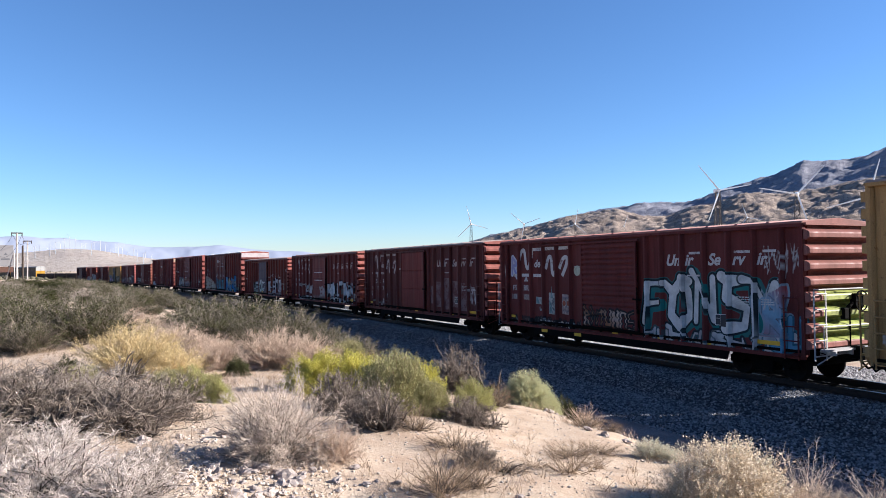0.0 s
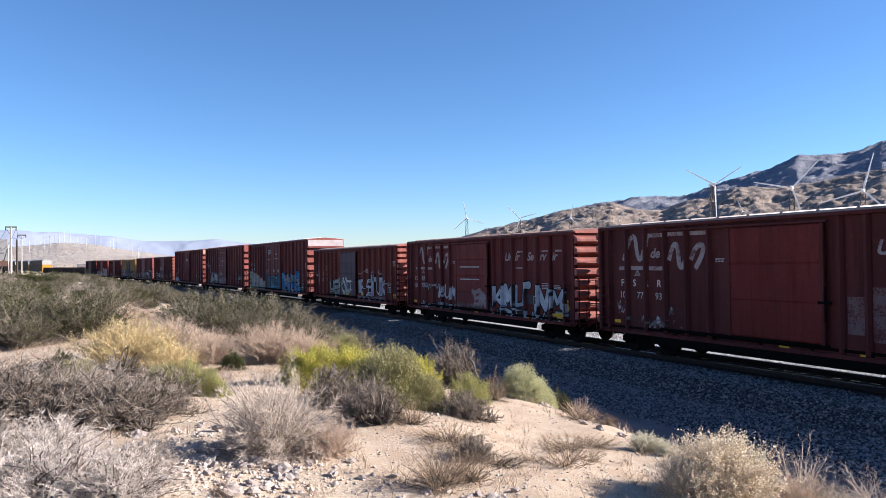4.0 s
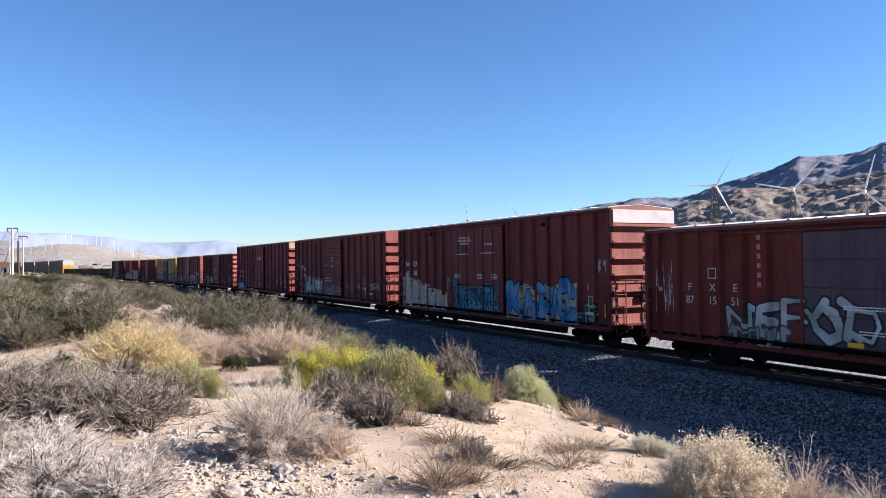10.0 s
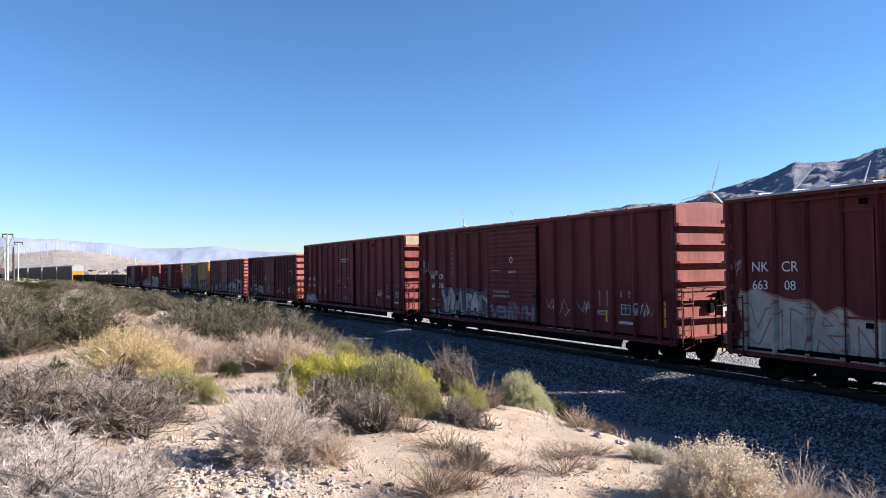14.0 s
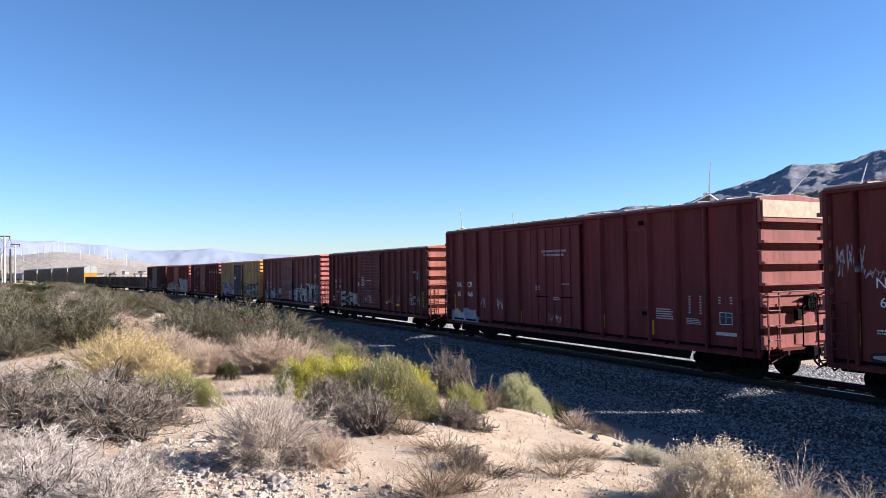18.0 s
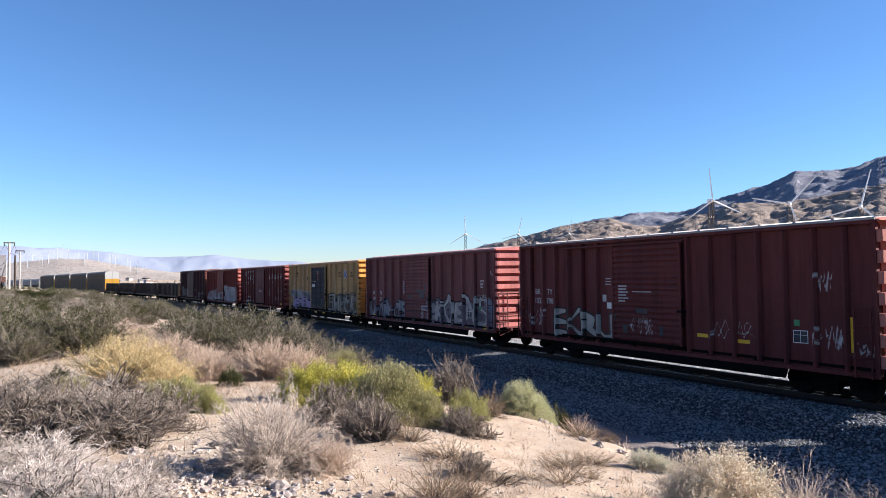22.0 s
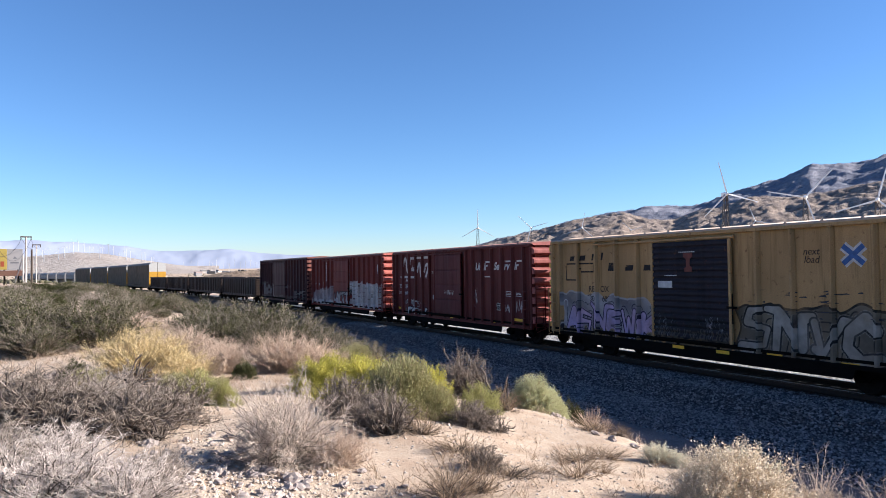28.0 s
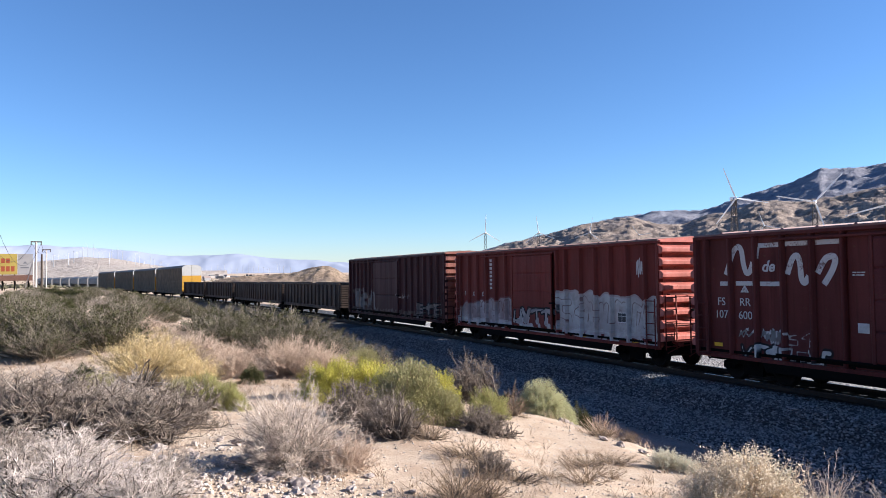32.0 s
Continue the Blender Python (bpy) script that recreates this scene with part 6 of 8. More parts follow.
def stencils_e(car, length, eave, y, cells):
    # the owner's name as plain dark slanted blocks, and its square bracket emblem
    for x, w, z, h in ((-6.62, 0.26, 3.66, 0.18), (-6.0, 0.34, 3.66, 0.2), (-5.25, 0.1, 3.66, 0.24), (-4.7, 0.1, 3.66, 0.28), (-4.28, 0.36, 3.25, 0.3), (-3.35, 0.4, 3.25, 0.2), (-2.4, 0.4, 3.25, 0.2)):
        Mesh().slab([(x, z), (x + w, z), (x + w + 0.06, z + h), (x + 0.06, z + h)], y - 0.003, y).obj("painted_block", WORN_BLACK, car)
    painted_stroke(car, [(-6.86, 2.9), (-6.82, 3.54), (-5.14, 3.54), (-5.14, 3.22), (-5.9, 3.22), (-5.9, 3.34), (-6.2, 3.34), (-6.2, 2.9), (-6.86, 2.9)], 0.055, y, WORN_BLACK, "painted_emblem", "dark bracket emblem")
    for c, d, x in (("RB", "30", -5.25), ("OX", "60", -4.5)):
        words(c, 0.32, WORN_BLACK, car, x, y - 0.002, 2.46, align="CENTER")
        words(d, 0.30, WORN_BLACK, car, x, y - 0.002, 2.1, align="CENTER")
    for text, x, z in (("next", 3.8, 3.64), ("load", 3.82, 3.42), ("any", 6.12, 3.62), ("road", 6.05, 3.40)):
        words(text, 0.27, WORN_BLACK, car, x, y - 0.002, z, lean=0.2)
    blue, pale = plain("blue_mark", (0.04, 0.09, 0.24)), plain("pale_mark", (0.45, 0.43, 0.42))
    for k, (p, q) in enumerate((((4.95, 3.38), (5.5, 3.84)), ((4.95, 3.84), (5.5, 3.38)))):
        painted_stroke(car, [p, q], 0.26, y - 0.004 * k, pale, "emblem_cross", "pale edged cross")
        painted_stroke(car, [p, q], 0.13, y - 0.010 - 0.004 * k, blue, "emblem_cross", "blue cross")
    yd = -HALF - 0.055
    print_lines(car, -0.55, 3.85, 0.7, 1, yd)
    print_lines(car, -1.2, 3.1, 0.5, 1, yd)
    Mesh().box(-1.5, -0.86, yd - 0.003, yd, 2.68, 2.9).obj("stripe", GREY_PAINT, car)
    Mesh().slab([(-0.32, 3.2), (0.02, 3.2), (0.02, 3.35), (-0.08, 3.38), (-0.08, 3.62), (0.04, 3.68), (0.04, 3.8), (-0.36, 3.8), (-0.36, 3.68), (-0.24, 3.6), (-0.24, 3.36), (-0.32, 3.32)], yd - 0.003, yd).obj("emblem_shape", plain("dull_red_mark", (0.10, 0.02, 0.014)), car, "small dull red emblem")
    data_plate(car, 6.4, 1.6, y, 0.47, 0.36)
    print_lines(car, 7.15, 2.9, 0.3, 7, y, WORN_BLACK, h=0.05)
    reflectors(car, ((-0.9, 0.72), (0.9, 0.72)), 0.5, 0.1, yd)
    reflectors(car, ((2.58, 0.74), (4.8, 0.72)), 0.5, 0.13)
    reflectors(car, ((6.47, 0.7),), 0.47, 0.26)
    rng = random.Random(71)
    for k in range(44):   # paint scraped off along the posts
        x = rng.choice((2.35, 3.54, 4.59, 5.8, 6.93)) + rng.uniform(-0.5, 0.15)
        z = rng.uniform(1.9, 2.75)
        w = rng.uniform(0.08, 0.42)
        Mesh().slab([(x, z), (x + w, z + rng.uniform(-0.02, 0.03)), (x + w * 0.8, z + rng.uniform(0.02, 0.06)), (x + w * 0.2, z + 0.025)], y - 0.002, y).obj("scrape", BLACK_DOOR, car)


# The yellow ends, too, are a brighter copy for the sunlight on them.
boxcar("yellow boxcar with a black door and purple graffiti", 80.9, 96.4, 4.5, (0.262, 0.192, 0.088), (-1.8, 1.47), "corrugated", (0.014, 0.014, 0.020), end_mat=car_paint("car_end_paint", (0.468, 0.29, 0.07)), ribs_at=evenly(-7.17, 1.13, 5) + evenly(2.35, 1.145, 5),
       roof=plain("roof_tan", (0.375, 0.27, 0.195), 0.6, 0, 0.2, 1.5), fine=0.035,
       spray=[piece(-7.1, -1.85, -0.25, 1.35, 6, 109, (0.30, 0.29, 0.30), (0.28, 0.27, 0.27), 0.1, fill2=(0.12, 0.11, 0.12), ink=(0.40, 0.40, 0.41), blob=(1.0, 0.85)), piece(-6.9, -1.9, -0.2, 0.95, 6, 103, (0.33, 0.27, 0.44), (0.02, 0.016, 0.03), 0.11, shapes="asnewk", slim=0.85, fill2=(0.40, 0.30, 0.42)),
              piece(1.6, 7.1, -0.25, 1.32, 5, 110, (0.10, 0.085, 0.065), (0.02, 0.018, 0.016), 0.17, fill2=(0.17, 0.14, 0.10), ink=(0.014, 0.012, 0.012), blob=(0.8, 0.95)), piece(1.65, 7.1, -0.2, 1.34, 5, 104, (0.30, 0.28, 0.25), (0.016, 0.014, 0.013), 0.17, shapes="snvcr", slim=0.85, fill2=(0.22, 0.20, 0.17)),
              piece(-1.7, 1.4, 0.0, 0.85, 7, 106, (0.30, 0.30, 0.33), BLACK, 0.05, wild=True), piece(-7.4, 1.5, -0.26, 0.1, 12, 108, (0.20, 0.15, 0.08), (0.07, 0.06, 0.05), 0.07), tag(7.05, 7.5, 0.7, 1.1, 3, 107)],
       extra=stencils_e)


def car_old(car, length, eave, y, cells):
    fsrr("107600")(car, length, eave, y, cells)
    Mesh().box(-2.25, -1.95, y - 0.003, y, 1.75, 2.0).obj("placard", GREY_PAINT, car)


boxcar("dark maroon boxcar with faded white emblem strokes", 97.9, 113.1, 4.49, (0.069, 0.018, 0.017), (-1.74, 1.26), "panels", (0.062, 0.017, 0.018), end="bulge", ribs_at=OLD_POSTS,
       end_mat=sunlit_end_paint((0.230, 0.068, 0.064)), roof=plain("roof_brown", (0.188, 0.09, 0.075), 0.6, 0, 0.25, 1.5), fine=0.04,
       spray=[piece(-6.05, -3.2, -0.22, 0.25, 6, 111, (0.46, 0.46, 0.46), BLACK, 0.12, shapes=""), piece(-6.0, -5.4, 0.38, 0.68, 1, 112, (0.45, 0.44, 0.44), MAROON, 0.10), piece(-5.2, -4.5, 0.3, 0.7, 2, 116, (0.45, 0.44, 0.44), MAROON, 0.10), piece(-4.3, -3.6, 0.25, 0.72, 2, 117, (0.45, 0.44, 0.44), MAROON, 0.10), tag(6.2, 6.8, 0.4, 1.1, 3, 113), tag(2.4, 2.75, 0.5, 1.55, 1, 114), tag(5.25, 5.7, 0.4, 0.8, 2, 118), tag(-0.6, 0.6, 1.05, 1.35, 4, 115)],
       extra=car_old)


def stencils_f(car, length, eave, y, cells):
    m = Mesh()
    for k in range(8):
        m.box(-4.16, -3.94, y - 0.003, y, 2.65 + k * 0.19, 2.77 + k * 0.19)
    m.obj("painted_column", WORN_WHITE, car, "upright column of faded marks")
    for k, x in enumerate((-6.7, -5.8, -4.85)):
        words("FXE"[k], 0.3, GREY_PAINT, car, x, y - 0.002, 2.3, align="CENTER")
    data_plate(car, 5.24, 1.53, y, 0.46, 0.36)
    reflectors(car, ((-6.5, 0.9), (3.0, 0.85), (6.0, 0.85)))


boxcar("bright oxide red boxcar with white overspray along its foot", 114.77, 129.75, 4.49, (0.100, 0.022, 0.018), (-1.85, 1.22), "panels", end="bulge", end_mat=sunlit_end_paint((0.33, 0.075, 0.05)), ribs_at=evenly(-7.1, 0.9, 6) + evenly(1.5, 0.62, 2) + evenly(3.1, 0.92, 5),
       roof=plain("roof_brown", (0.15, 0.083, 0.068), 0.6, 0, 0.25, 1.5), fine=0.04,
       spray=[piece(1.5, 7.3, 0.1, 1.62, 6, 121, (0.42, 0.40, 0.39), (0.34, 0.28, 0.27), 0.26, fill2=(0.33, 0.30, 0.29), ink=(0.14, 0.08, 0.08), blob=(0.98, 0.80)), piece(-7.2, -1.95, 0.0, 1.3, 7, 122, (0.36, 0.32, 0.32), (0.15, 0.06, 0.06), 0.10, fill2=(0.24, 0.18, 0.18), ink=(0.10, 0.04, 0.04), blob=(0.6, 0.95)), piece(-1.8, 1.2, 0.2, 0.95, 4, 123, (0.30, 0.27, 0.27), BLACK, 0.08), piece(-7.4, 7.4, -0.25, 0.22, 14, 124, (0.46, 0.45, 0.44), (0.36, 0.32, 0.32), 0.14), tag(6.3, 6.7, 2.2, 2.9, 2, 125, 0.03)],
       extra=stencils_f)
boxcar("very dark brown boxcar with dull grey graffiti", 131.2, 146.7, 4.6, (0.036, 0.014, 0.016), (-2.9, 1.4), "smooth", end_mat=sunlit_end_paint((0.170, 0.072, 0.051)), posts=0.85,
       roof=plain("roof_dark", (0.12, 0.09, 0.075), 0.6, 0, 0.25, 1.5), fine=0.05,
       spray=[piece(-6.8, -2.6, 0.1, 1.5, 5, 131, (0.20, 0.17, 0.16), (0.10, 0.07, 0.06), 0.10), tag(1.0, 3.0, 0.9, 1.3, 3, 132), piece(-7.5, 7.2, -0.2, 0.25, 15, 133, (0.24, 0.21, 0.20), (0.1, 0.07, 0.06), 0.06), piece(4.0, 7.2, 0.1, 0.8, 4, 134, (0.18, 0.15, 0.14), BLACK, 0.07)])

# ---------------------------------------------------------------- gondolas, car carriers and hoppers


def gondola(front, rear, top, label):
    length = rear - front
    car = thing("gondola_car", label, "gondola", group="gondolas of the train")
    ribs = spread(-length / 2 + 0.08, length / 2 - 0.08, 1.05)
    for s in (-1, 1):
        co, faces, X, Z = ribbed_side(length, FLOOR, top, ribs, 0.12, 0.13, None, 0, s)
        child("side_panel", from_arrays("side_panel", co, faces, GONDOLA_PAINT), car)
        Mesh().box(-length / 2, length / 2, s * (HALF - 0.09), s * (HALF + 0.05), top - 0.06, top + 0.08, 0.015).obj("top_rail", GONDOLA_PAINT, car)
        Mesh().box(-length / 2, length / 2, s * (HALF - 0.09), s * (HALF + 0.02), FLOOR - 0.2, FLOOR + 0.05, 0.015).obj("side_sill", GONDOLA_PAINT, car)
        inner = Mesh().box(-length / 2 + 0.05, length / 2 - 0.05, s * (HALF - 0.12), s * (HALF - 0.10), FLOOR, top)
        inner.obj("inner_wall", GONDOLA_PAINT, car)
    ew = end_wall("pressed", FLOOR, top, HALF - 0.04, GONDOLA_PAINT)
    for s in (1, -1):
        child("end_wall", ew, car).matrix_basis = pose(s * (length / 2 - 0.02), 0, 0, 0, 0, 0 if s > 0 else 180)
    under = Mesh().box(-length / 2, length / 2, -HALF + 0.1, HALF - 0.1, FLOOR - 0.1, FLOOR - 0.02)
    under.box(-length / 2 - 0.1, length / 2 + 0.1, -0.2, 0.2, FLOOR - 0.38, FLOOR - 0.08)
    under.obj("underframe", STEEL, car)
    ladder(car, 1.5, 0.42, 4, GONDOLA_PAINT, pose(length / 2 - 0.4, -HALF - 0.06, FLOOR - 0.25))
    ladder(car, 1.5, 0.42, 4, GONDOLA_PAINT, pose(-length / 2 + 0.4, -HALF - 0.06, FLOOR - 0.25))
    running_gear(car, length)
    ROLLING.append((car, (front + rear) / 2, length - 2 * INSET))


for a, b in ((148.9, 164.7), (166.0, 186.7), (188.2, 204.8), (206.2, 222.0)):
    gondola(a, b, 2.78, "dark weathered open gondola car with ribbed sides")


def car_carrier(front, rear, top, label):
    """A covered car carrier: galvanised side screens, white rounded roof, yellow end doors."""
    length = rear - front
    car = thing("car_carrier", label, "autorack", group="car carriers of the train")
    half = HALF - 0.03
    n = 18
    for s in (-1, 1):
        for k in range(n):
            a, b = -length / 2 + 0.3 + (length - 0.6) * k / n, -length / 2 + 0.3 + (length - 0.6) * (k + 1) / n
            m = Mesh()
            prof_ = [(half - 0.06, 1.25), (half, 1.25)]
            for z in np.arange(1.35, top - 0.7, 0.24):
                prof_ += [(half, z), (half + 0.02, z + 0.01), (half + 0.02, z + 0.12), (half, z + 0.13)]
            prof_ += [(half, top - 0.55), (half - 0.06, top - 0.55)]
            m.sheet([[(x, s * y, z) for y, z in prof_] for x in (a + 0.04, b - 0.04)])
            m.obj("side_screen", ALU, car)
            post = Mesh().box(a - 0.045, a + 0.045, s * (half - 0.08), s * (half + 0.035), 0.95, top - 0.45)
            post.obj("post", ALU, car)
        Mesh().box(-length / 2, length / 2, s * (half - 0.1), s * (half + 0.03), 0.8, 1.2, 0.02).obj("side_sill", ALU, car)
    prof = [(-half, top - 0.6), (-half + 0.03, top - 0.42), (-half + 0.28, top - 0.2), (-half + 0.75, top - 0.05), (0, top), (half - 0.75, top - 0.05), (half - 0.28, top - 0.2), (half - 0.03, top - 0.42), (half, top - 0.6)]
    rf = Mesh().sheet([[(x, y, z) for y, z in prof] for x in np.linspace(-length / 2 + 0.1, length / 2 - 0.1, 40)])
    rf.obj("roof", plain("roof_zinc", (0.10, 0.092, 0.085), 0.6, 0.1, 0.15, 1), car, "rounded sheet metal roof")
    for s in (1, -1):
        x = s * (length / 2 - 0.08)
        for y0, y1, lab in ((-half, -0.03, "yellow end door"), (0.03, half, "yellow end door")):
            Mesh().box(x - 0.05, x + 0.05, y0, y1, 1.05, top - 1.85, 0.02).obj("end_door", RACK_YELLOW, car, lab)
            p = [(y, z) for y, z in prof if (y <= 0.0) == (y0 < 0)]
            p = [(y0 if y0 < 0 else y1, top - 1.85)] + p if y0 < 0 else p + [(y1, top - 1.85)]
            p = [(max(y0, min(y1, y)), z) for y, z in p]
            inner = [(y1 if y0 < 0 else y0, top - 0.02), (y1 if y0 < 0 else y0, top - 1.85)]
            poly = p + inner if y0 < 0 else [inner[1], inner[0]] + p
            Mesh().add([(x + 0.05 * s, y, z) for y, z in poly] + [(x - 0.05 * s, y, z) for y, z in poly],
                       [tuple(range(len(poly))), tuple(reversed(range(len(poly), 2 * len(poly))))] + [(i, len(poly) + i, len(poly) + (i + 1) % len(poly), (i + 1) % len(poly)) for i in range(len(poly))]).obj("end_door_top", RACK_WHITE, car, "white upper end door")
        Mesh().box(s * (length / 2 - 0.28), s * (length / 2 - 0.1), -half - 0.02, -half + 0.03, 1.0, top - 0.7).obj("corner_post", RACK_YELLOW, car, "yellow corner post")
    under = Mesh().box(-length / 2, length / 2, -half + 0.1, half - 0.1, 0.85, 1.1)
    under.box(-length / 2 - 0.1, length / 2 + 0.1, -0.2, 0.2, 0.6, 0.85)
    under.obj("underframe", STEEL, car)
    running_gear(car, length, 3.4)
    ROLLING.append((car, (front + rear) / 2, length - 6.8))


for a, b in ((223.6, 249.8), (251.0, 277.2), (278.4, 304.6), (305.9, 332.0)):
    car_carrier(a, b, 5.75, "galvanised car carrier with yellow and white end doors")


def hopper(front, rear, label):
    length = rear - front
    car = thing("hopper_car", label, "hopper", group="hoppers of the train")
    prof = [(-1.2, 1.1), (-HALF + 0.05, 1.9), (-HALF + 0.02, 3.6), (-HALF + 0.2, 4.1), (-0.5, 4.45), (0.5, 4.45), (HALF - 0.2, 4.1), (HALF - 0.02, 3.6), (HALF - 0.05, 1.9), (1.2, 1.1)]
    body = Mesh()
    xs = [(-length / 2 + 1.2, 0.55), (-length / 2 + 0.3, 1.0), (length / 2 - 0.3, 1.0), (length / 2 - 1.2, 0.55)]
    rows = [[(x, y, z if (k == 1.0 or z > 2.5) else max(z, 2.2)) for y, z in prof + prof[:1]] for x, k in sorted(xs)]
    body.sheet(rows)
    body.add([p for p in rows[0][:-1]], [tuple(range(len(prof)))])
    body.add([p for p in rows[-1][:-1]], [tuple(reversed(range(len(prof))))])
    body.obj("body", HOPPER_GREY, car, "smooth grey curved body")
    for x in np.linspace(-length / 2 + 3, length / 2 - 3, 3):
        chute = Mesh().add([(x - 1.6, -1.2, 1.3), (x + 1.6, -1.2, 1.3), (x + 1.6, 1.2, 1.3), (x - 1.6, 1.2, 1.3), (x - 0.4, -0.5, 0.45), (x + 0.4, -0.5, 0.45), (x + 0.4, 0.5, 0.45), (x - 0.4, 0.5, 0.45)],
                           [(0, 1, 5, 4), (1, 2, 6, 5), (2, 3, 7, 6), (3, 0, 4, 7), (4, 5, 6, 7)])
        chute.obj("chute", HOPPER_GREY, car)
        Mesh().tube((x, 0, 4.42), (x, 0, 4.56), 0.42, n=14).obj("hatch", HOPPER_GREY, car)
    Mesh().box(-length / 2, length / 2, -0.25, 0.25, 0.7, 1.1).box(-length / 2, -length / 2 + 0.3, -HALF, HALF, 0.85, 1.1).box(length / 2 - 0.3, length / 2, -HALF, HALF, 0.85, 1.1).obj("underframe", STEEL, car)
    running_gear(car, length, 1.9)
    ROLLING.append((car, (front + rear) / 2, length - 3.8))


for k in range(7):
    hopper(334.0 + 17.6 * k, 349.9 + 17.6 * k, "pale grey covered hopper car")

# ---------------------------------------------------------------- plants


def prisms(lines, radii, sides=3):
    """Thin tapered twigs: lines (n, k, 3), radii (n, k)."""
    n, k, _ = lines.shape
    way = np.gradient(lines, axis=1)
    way /= np.linalg.norm(way, axis=2, keepdims=True) + 1e-9
    ref = np.where(np.abs(way[..., 2:3]) > 0.9, np.array([1.0, 0, 0]), np.array([0, 0, 1.0]))
    u = np.cross(way, ref)
    u /= np.linalg.norm(u, axis=2, keepdims=True) + 1e-9
    w = np.cross(way, u)
    a = np.arange(sides) * math.tau / sides
    co = lines[:, :, None] + radii[:, :, None, None] * (np.cos(a)[None, None, :, None] * u[:, :, None] + np.sin(a)[None, None, :, None] * w[:, :, None])
    co = co.reshape(-1, 3)
    i, j, s = np.meshgrid(np.arange(n), np.arange(k - 1), np.arange(sides), indexing="ij")
    p = (i * k + j) * sides + s
    q = (i * k + j) * sides + (s + 1) % sides
    faces = np.stack([p, q, q + sides, p + sides], -1).reshape(-1, 4)
    return co, faces


def grow(rng, n, start, heading, length, k, wander, droop=0.0):
    """Crooked lines from start points along headings."""
    pts = np.zeros((n, k, 3))
    pts[:, 0] = start
    h = heading.copy()
    step = length / (k - 1)
    for i in range(1, k):
        h = h + rng.normal(0, wander, (n, 3))
        h[:, 2] -= droop
        h /= np.linalg.norm(h, axis=1, keepdims=True)
        pts[:, i] = pts[:, i - 1] + h * step[:, None]
    return pts


def dome(rng, n, spread_, up):
    a = rng.random(n) * math.tau
    e = np.arccos(1 - rng.random(n) * (1 - math.cos(spread_)))
    d = np.stack([np.sin(e) * np.cos(a), np.sin(e) * np.sin(a), np.cos(e) * up], 1)
    return d / np.linalg.norm(d, axis=1, keepdims=True)


def bush_meshes(seed, stems, twigs, twig_mat, leaf=None, leaves=0, leaf_size=0.03, base_mat=None, spread_=1.35, up=1.0, wander=0.22, droop=0.0, thick=0.006, fine_len=0.30, flat=0.62, clump=0.0):
    """Meshes of a bush about one metre across and flat metres high: stems and twigs, and leaves."""
    rng = np.random.default_rng(seed)
    h = dome(rng, stems, spread_, up)
    reach = (0.5 * np.hypot(h[:, 0], h[:, 1]) + flat * h[:, 2]) * (0.42 + 0.52 * rng.random(stems))
    start = np.zeros((stems, 3))
    start[:, :2] = rng.normal(0, 0.06, (stems, 2))
    k = 6
    main = grow(rng, stems, start, h, reach, k, wander, droop)
    main[:, :, 2] = np.maximum(main[:, :, 2], 0.01)
    rad = thick * (0.7 + 0.9 * rng.random(stems))[:, None] * np.linspace(1.0, 0.45, k)[None]
    co, faces = prisms(main, rad)
    # twigs leave the stems in their outer half
    src = rng.integers(0, stems, twigs)
    at = 1.6 + (k - 1.7) * rng.random(twigs) ** 0.7
    i0 = at.astype(int)
    f = (at - i0)[:, None]
    i1 = np.minimum(i0 + 1, k - 1)
    base = main[src, i0] * (1 - f) + main[src, i1] * f
    dirn = main[src, i1] - main[src, np.maximum(i0 - 1, 0)]
    dirn /= np.linalg.norm(dirn, axis=1, keepdims=True) + 1e-9
    dirn += rng.normal(0, 0.55, (twigs, 3))
    dirn[:, 2] += 0.25
    dirn /= np.linalg.norm(dirn, axis=1, keepdims=True)
    fine = grow(rng, twigs, base, dirn, fine_len * flat * (0.25 + 0.75 * rng.random(twigs)), 4, wander * 1.3)
    fine[:, :, 2] = np.maximum(fine[:, :, 2], 0.005)
    frad = thick * 0.5 * (0.6 + 0.6 * rng.random(twigs))[:, None] * np.linspace(1.0, 0.4, 4)[None]
    co2, f2 = prisms(fine, frad)
    out = [from_arrays("woody_base", co, faces, base_mat or twig_mat), from_arrays("twig_crown", co2, f2, twig_mat)]
    if leaf is not None and leaves:
        src = rng.integers(0, twigs, leaves)
        pick = rng.random(leaves)
        lo = fine[src, 1] * (1 - pick)[:, None] + fine[src, 3] * pick[:, None]
        lo += rng.normal(0, 0.012, lo.shape)
        a = dome(rng, leaves, 2.2, 1.0)
        b = np.cross(a, rng.normal(0, 1, a.shape))
        b /= np.linalg.norm(b, axis=1, keepdims=True)
        s = leaf_size * (0.5 + 0.9 * rng.random(leaves))[:, None]
        quad = np.stack([lo, lo + a * s * 0.5 + b * s * 0.28, lo + a * s, lo + a * s * 0.5 - b * s * 0.28], 1)
        out.append(from_arrays("foliage", quad.reshape(-1, 3), np.arange(leaves * 4).reshape(-1, 4), leaf))
    return out


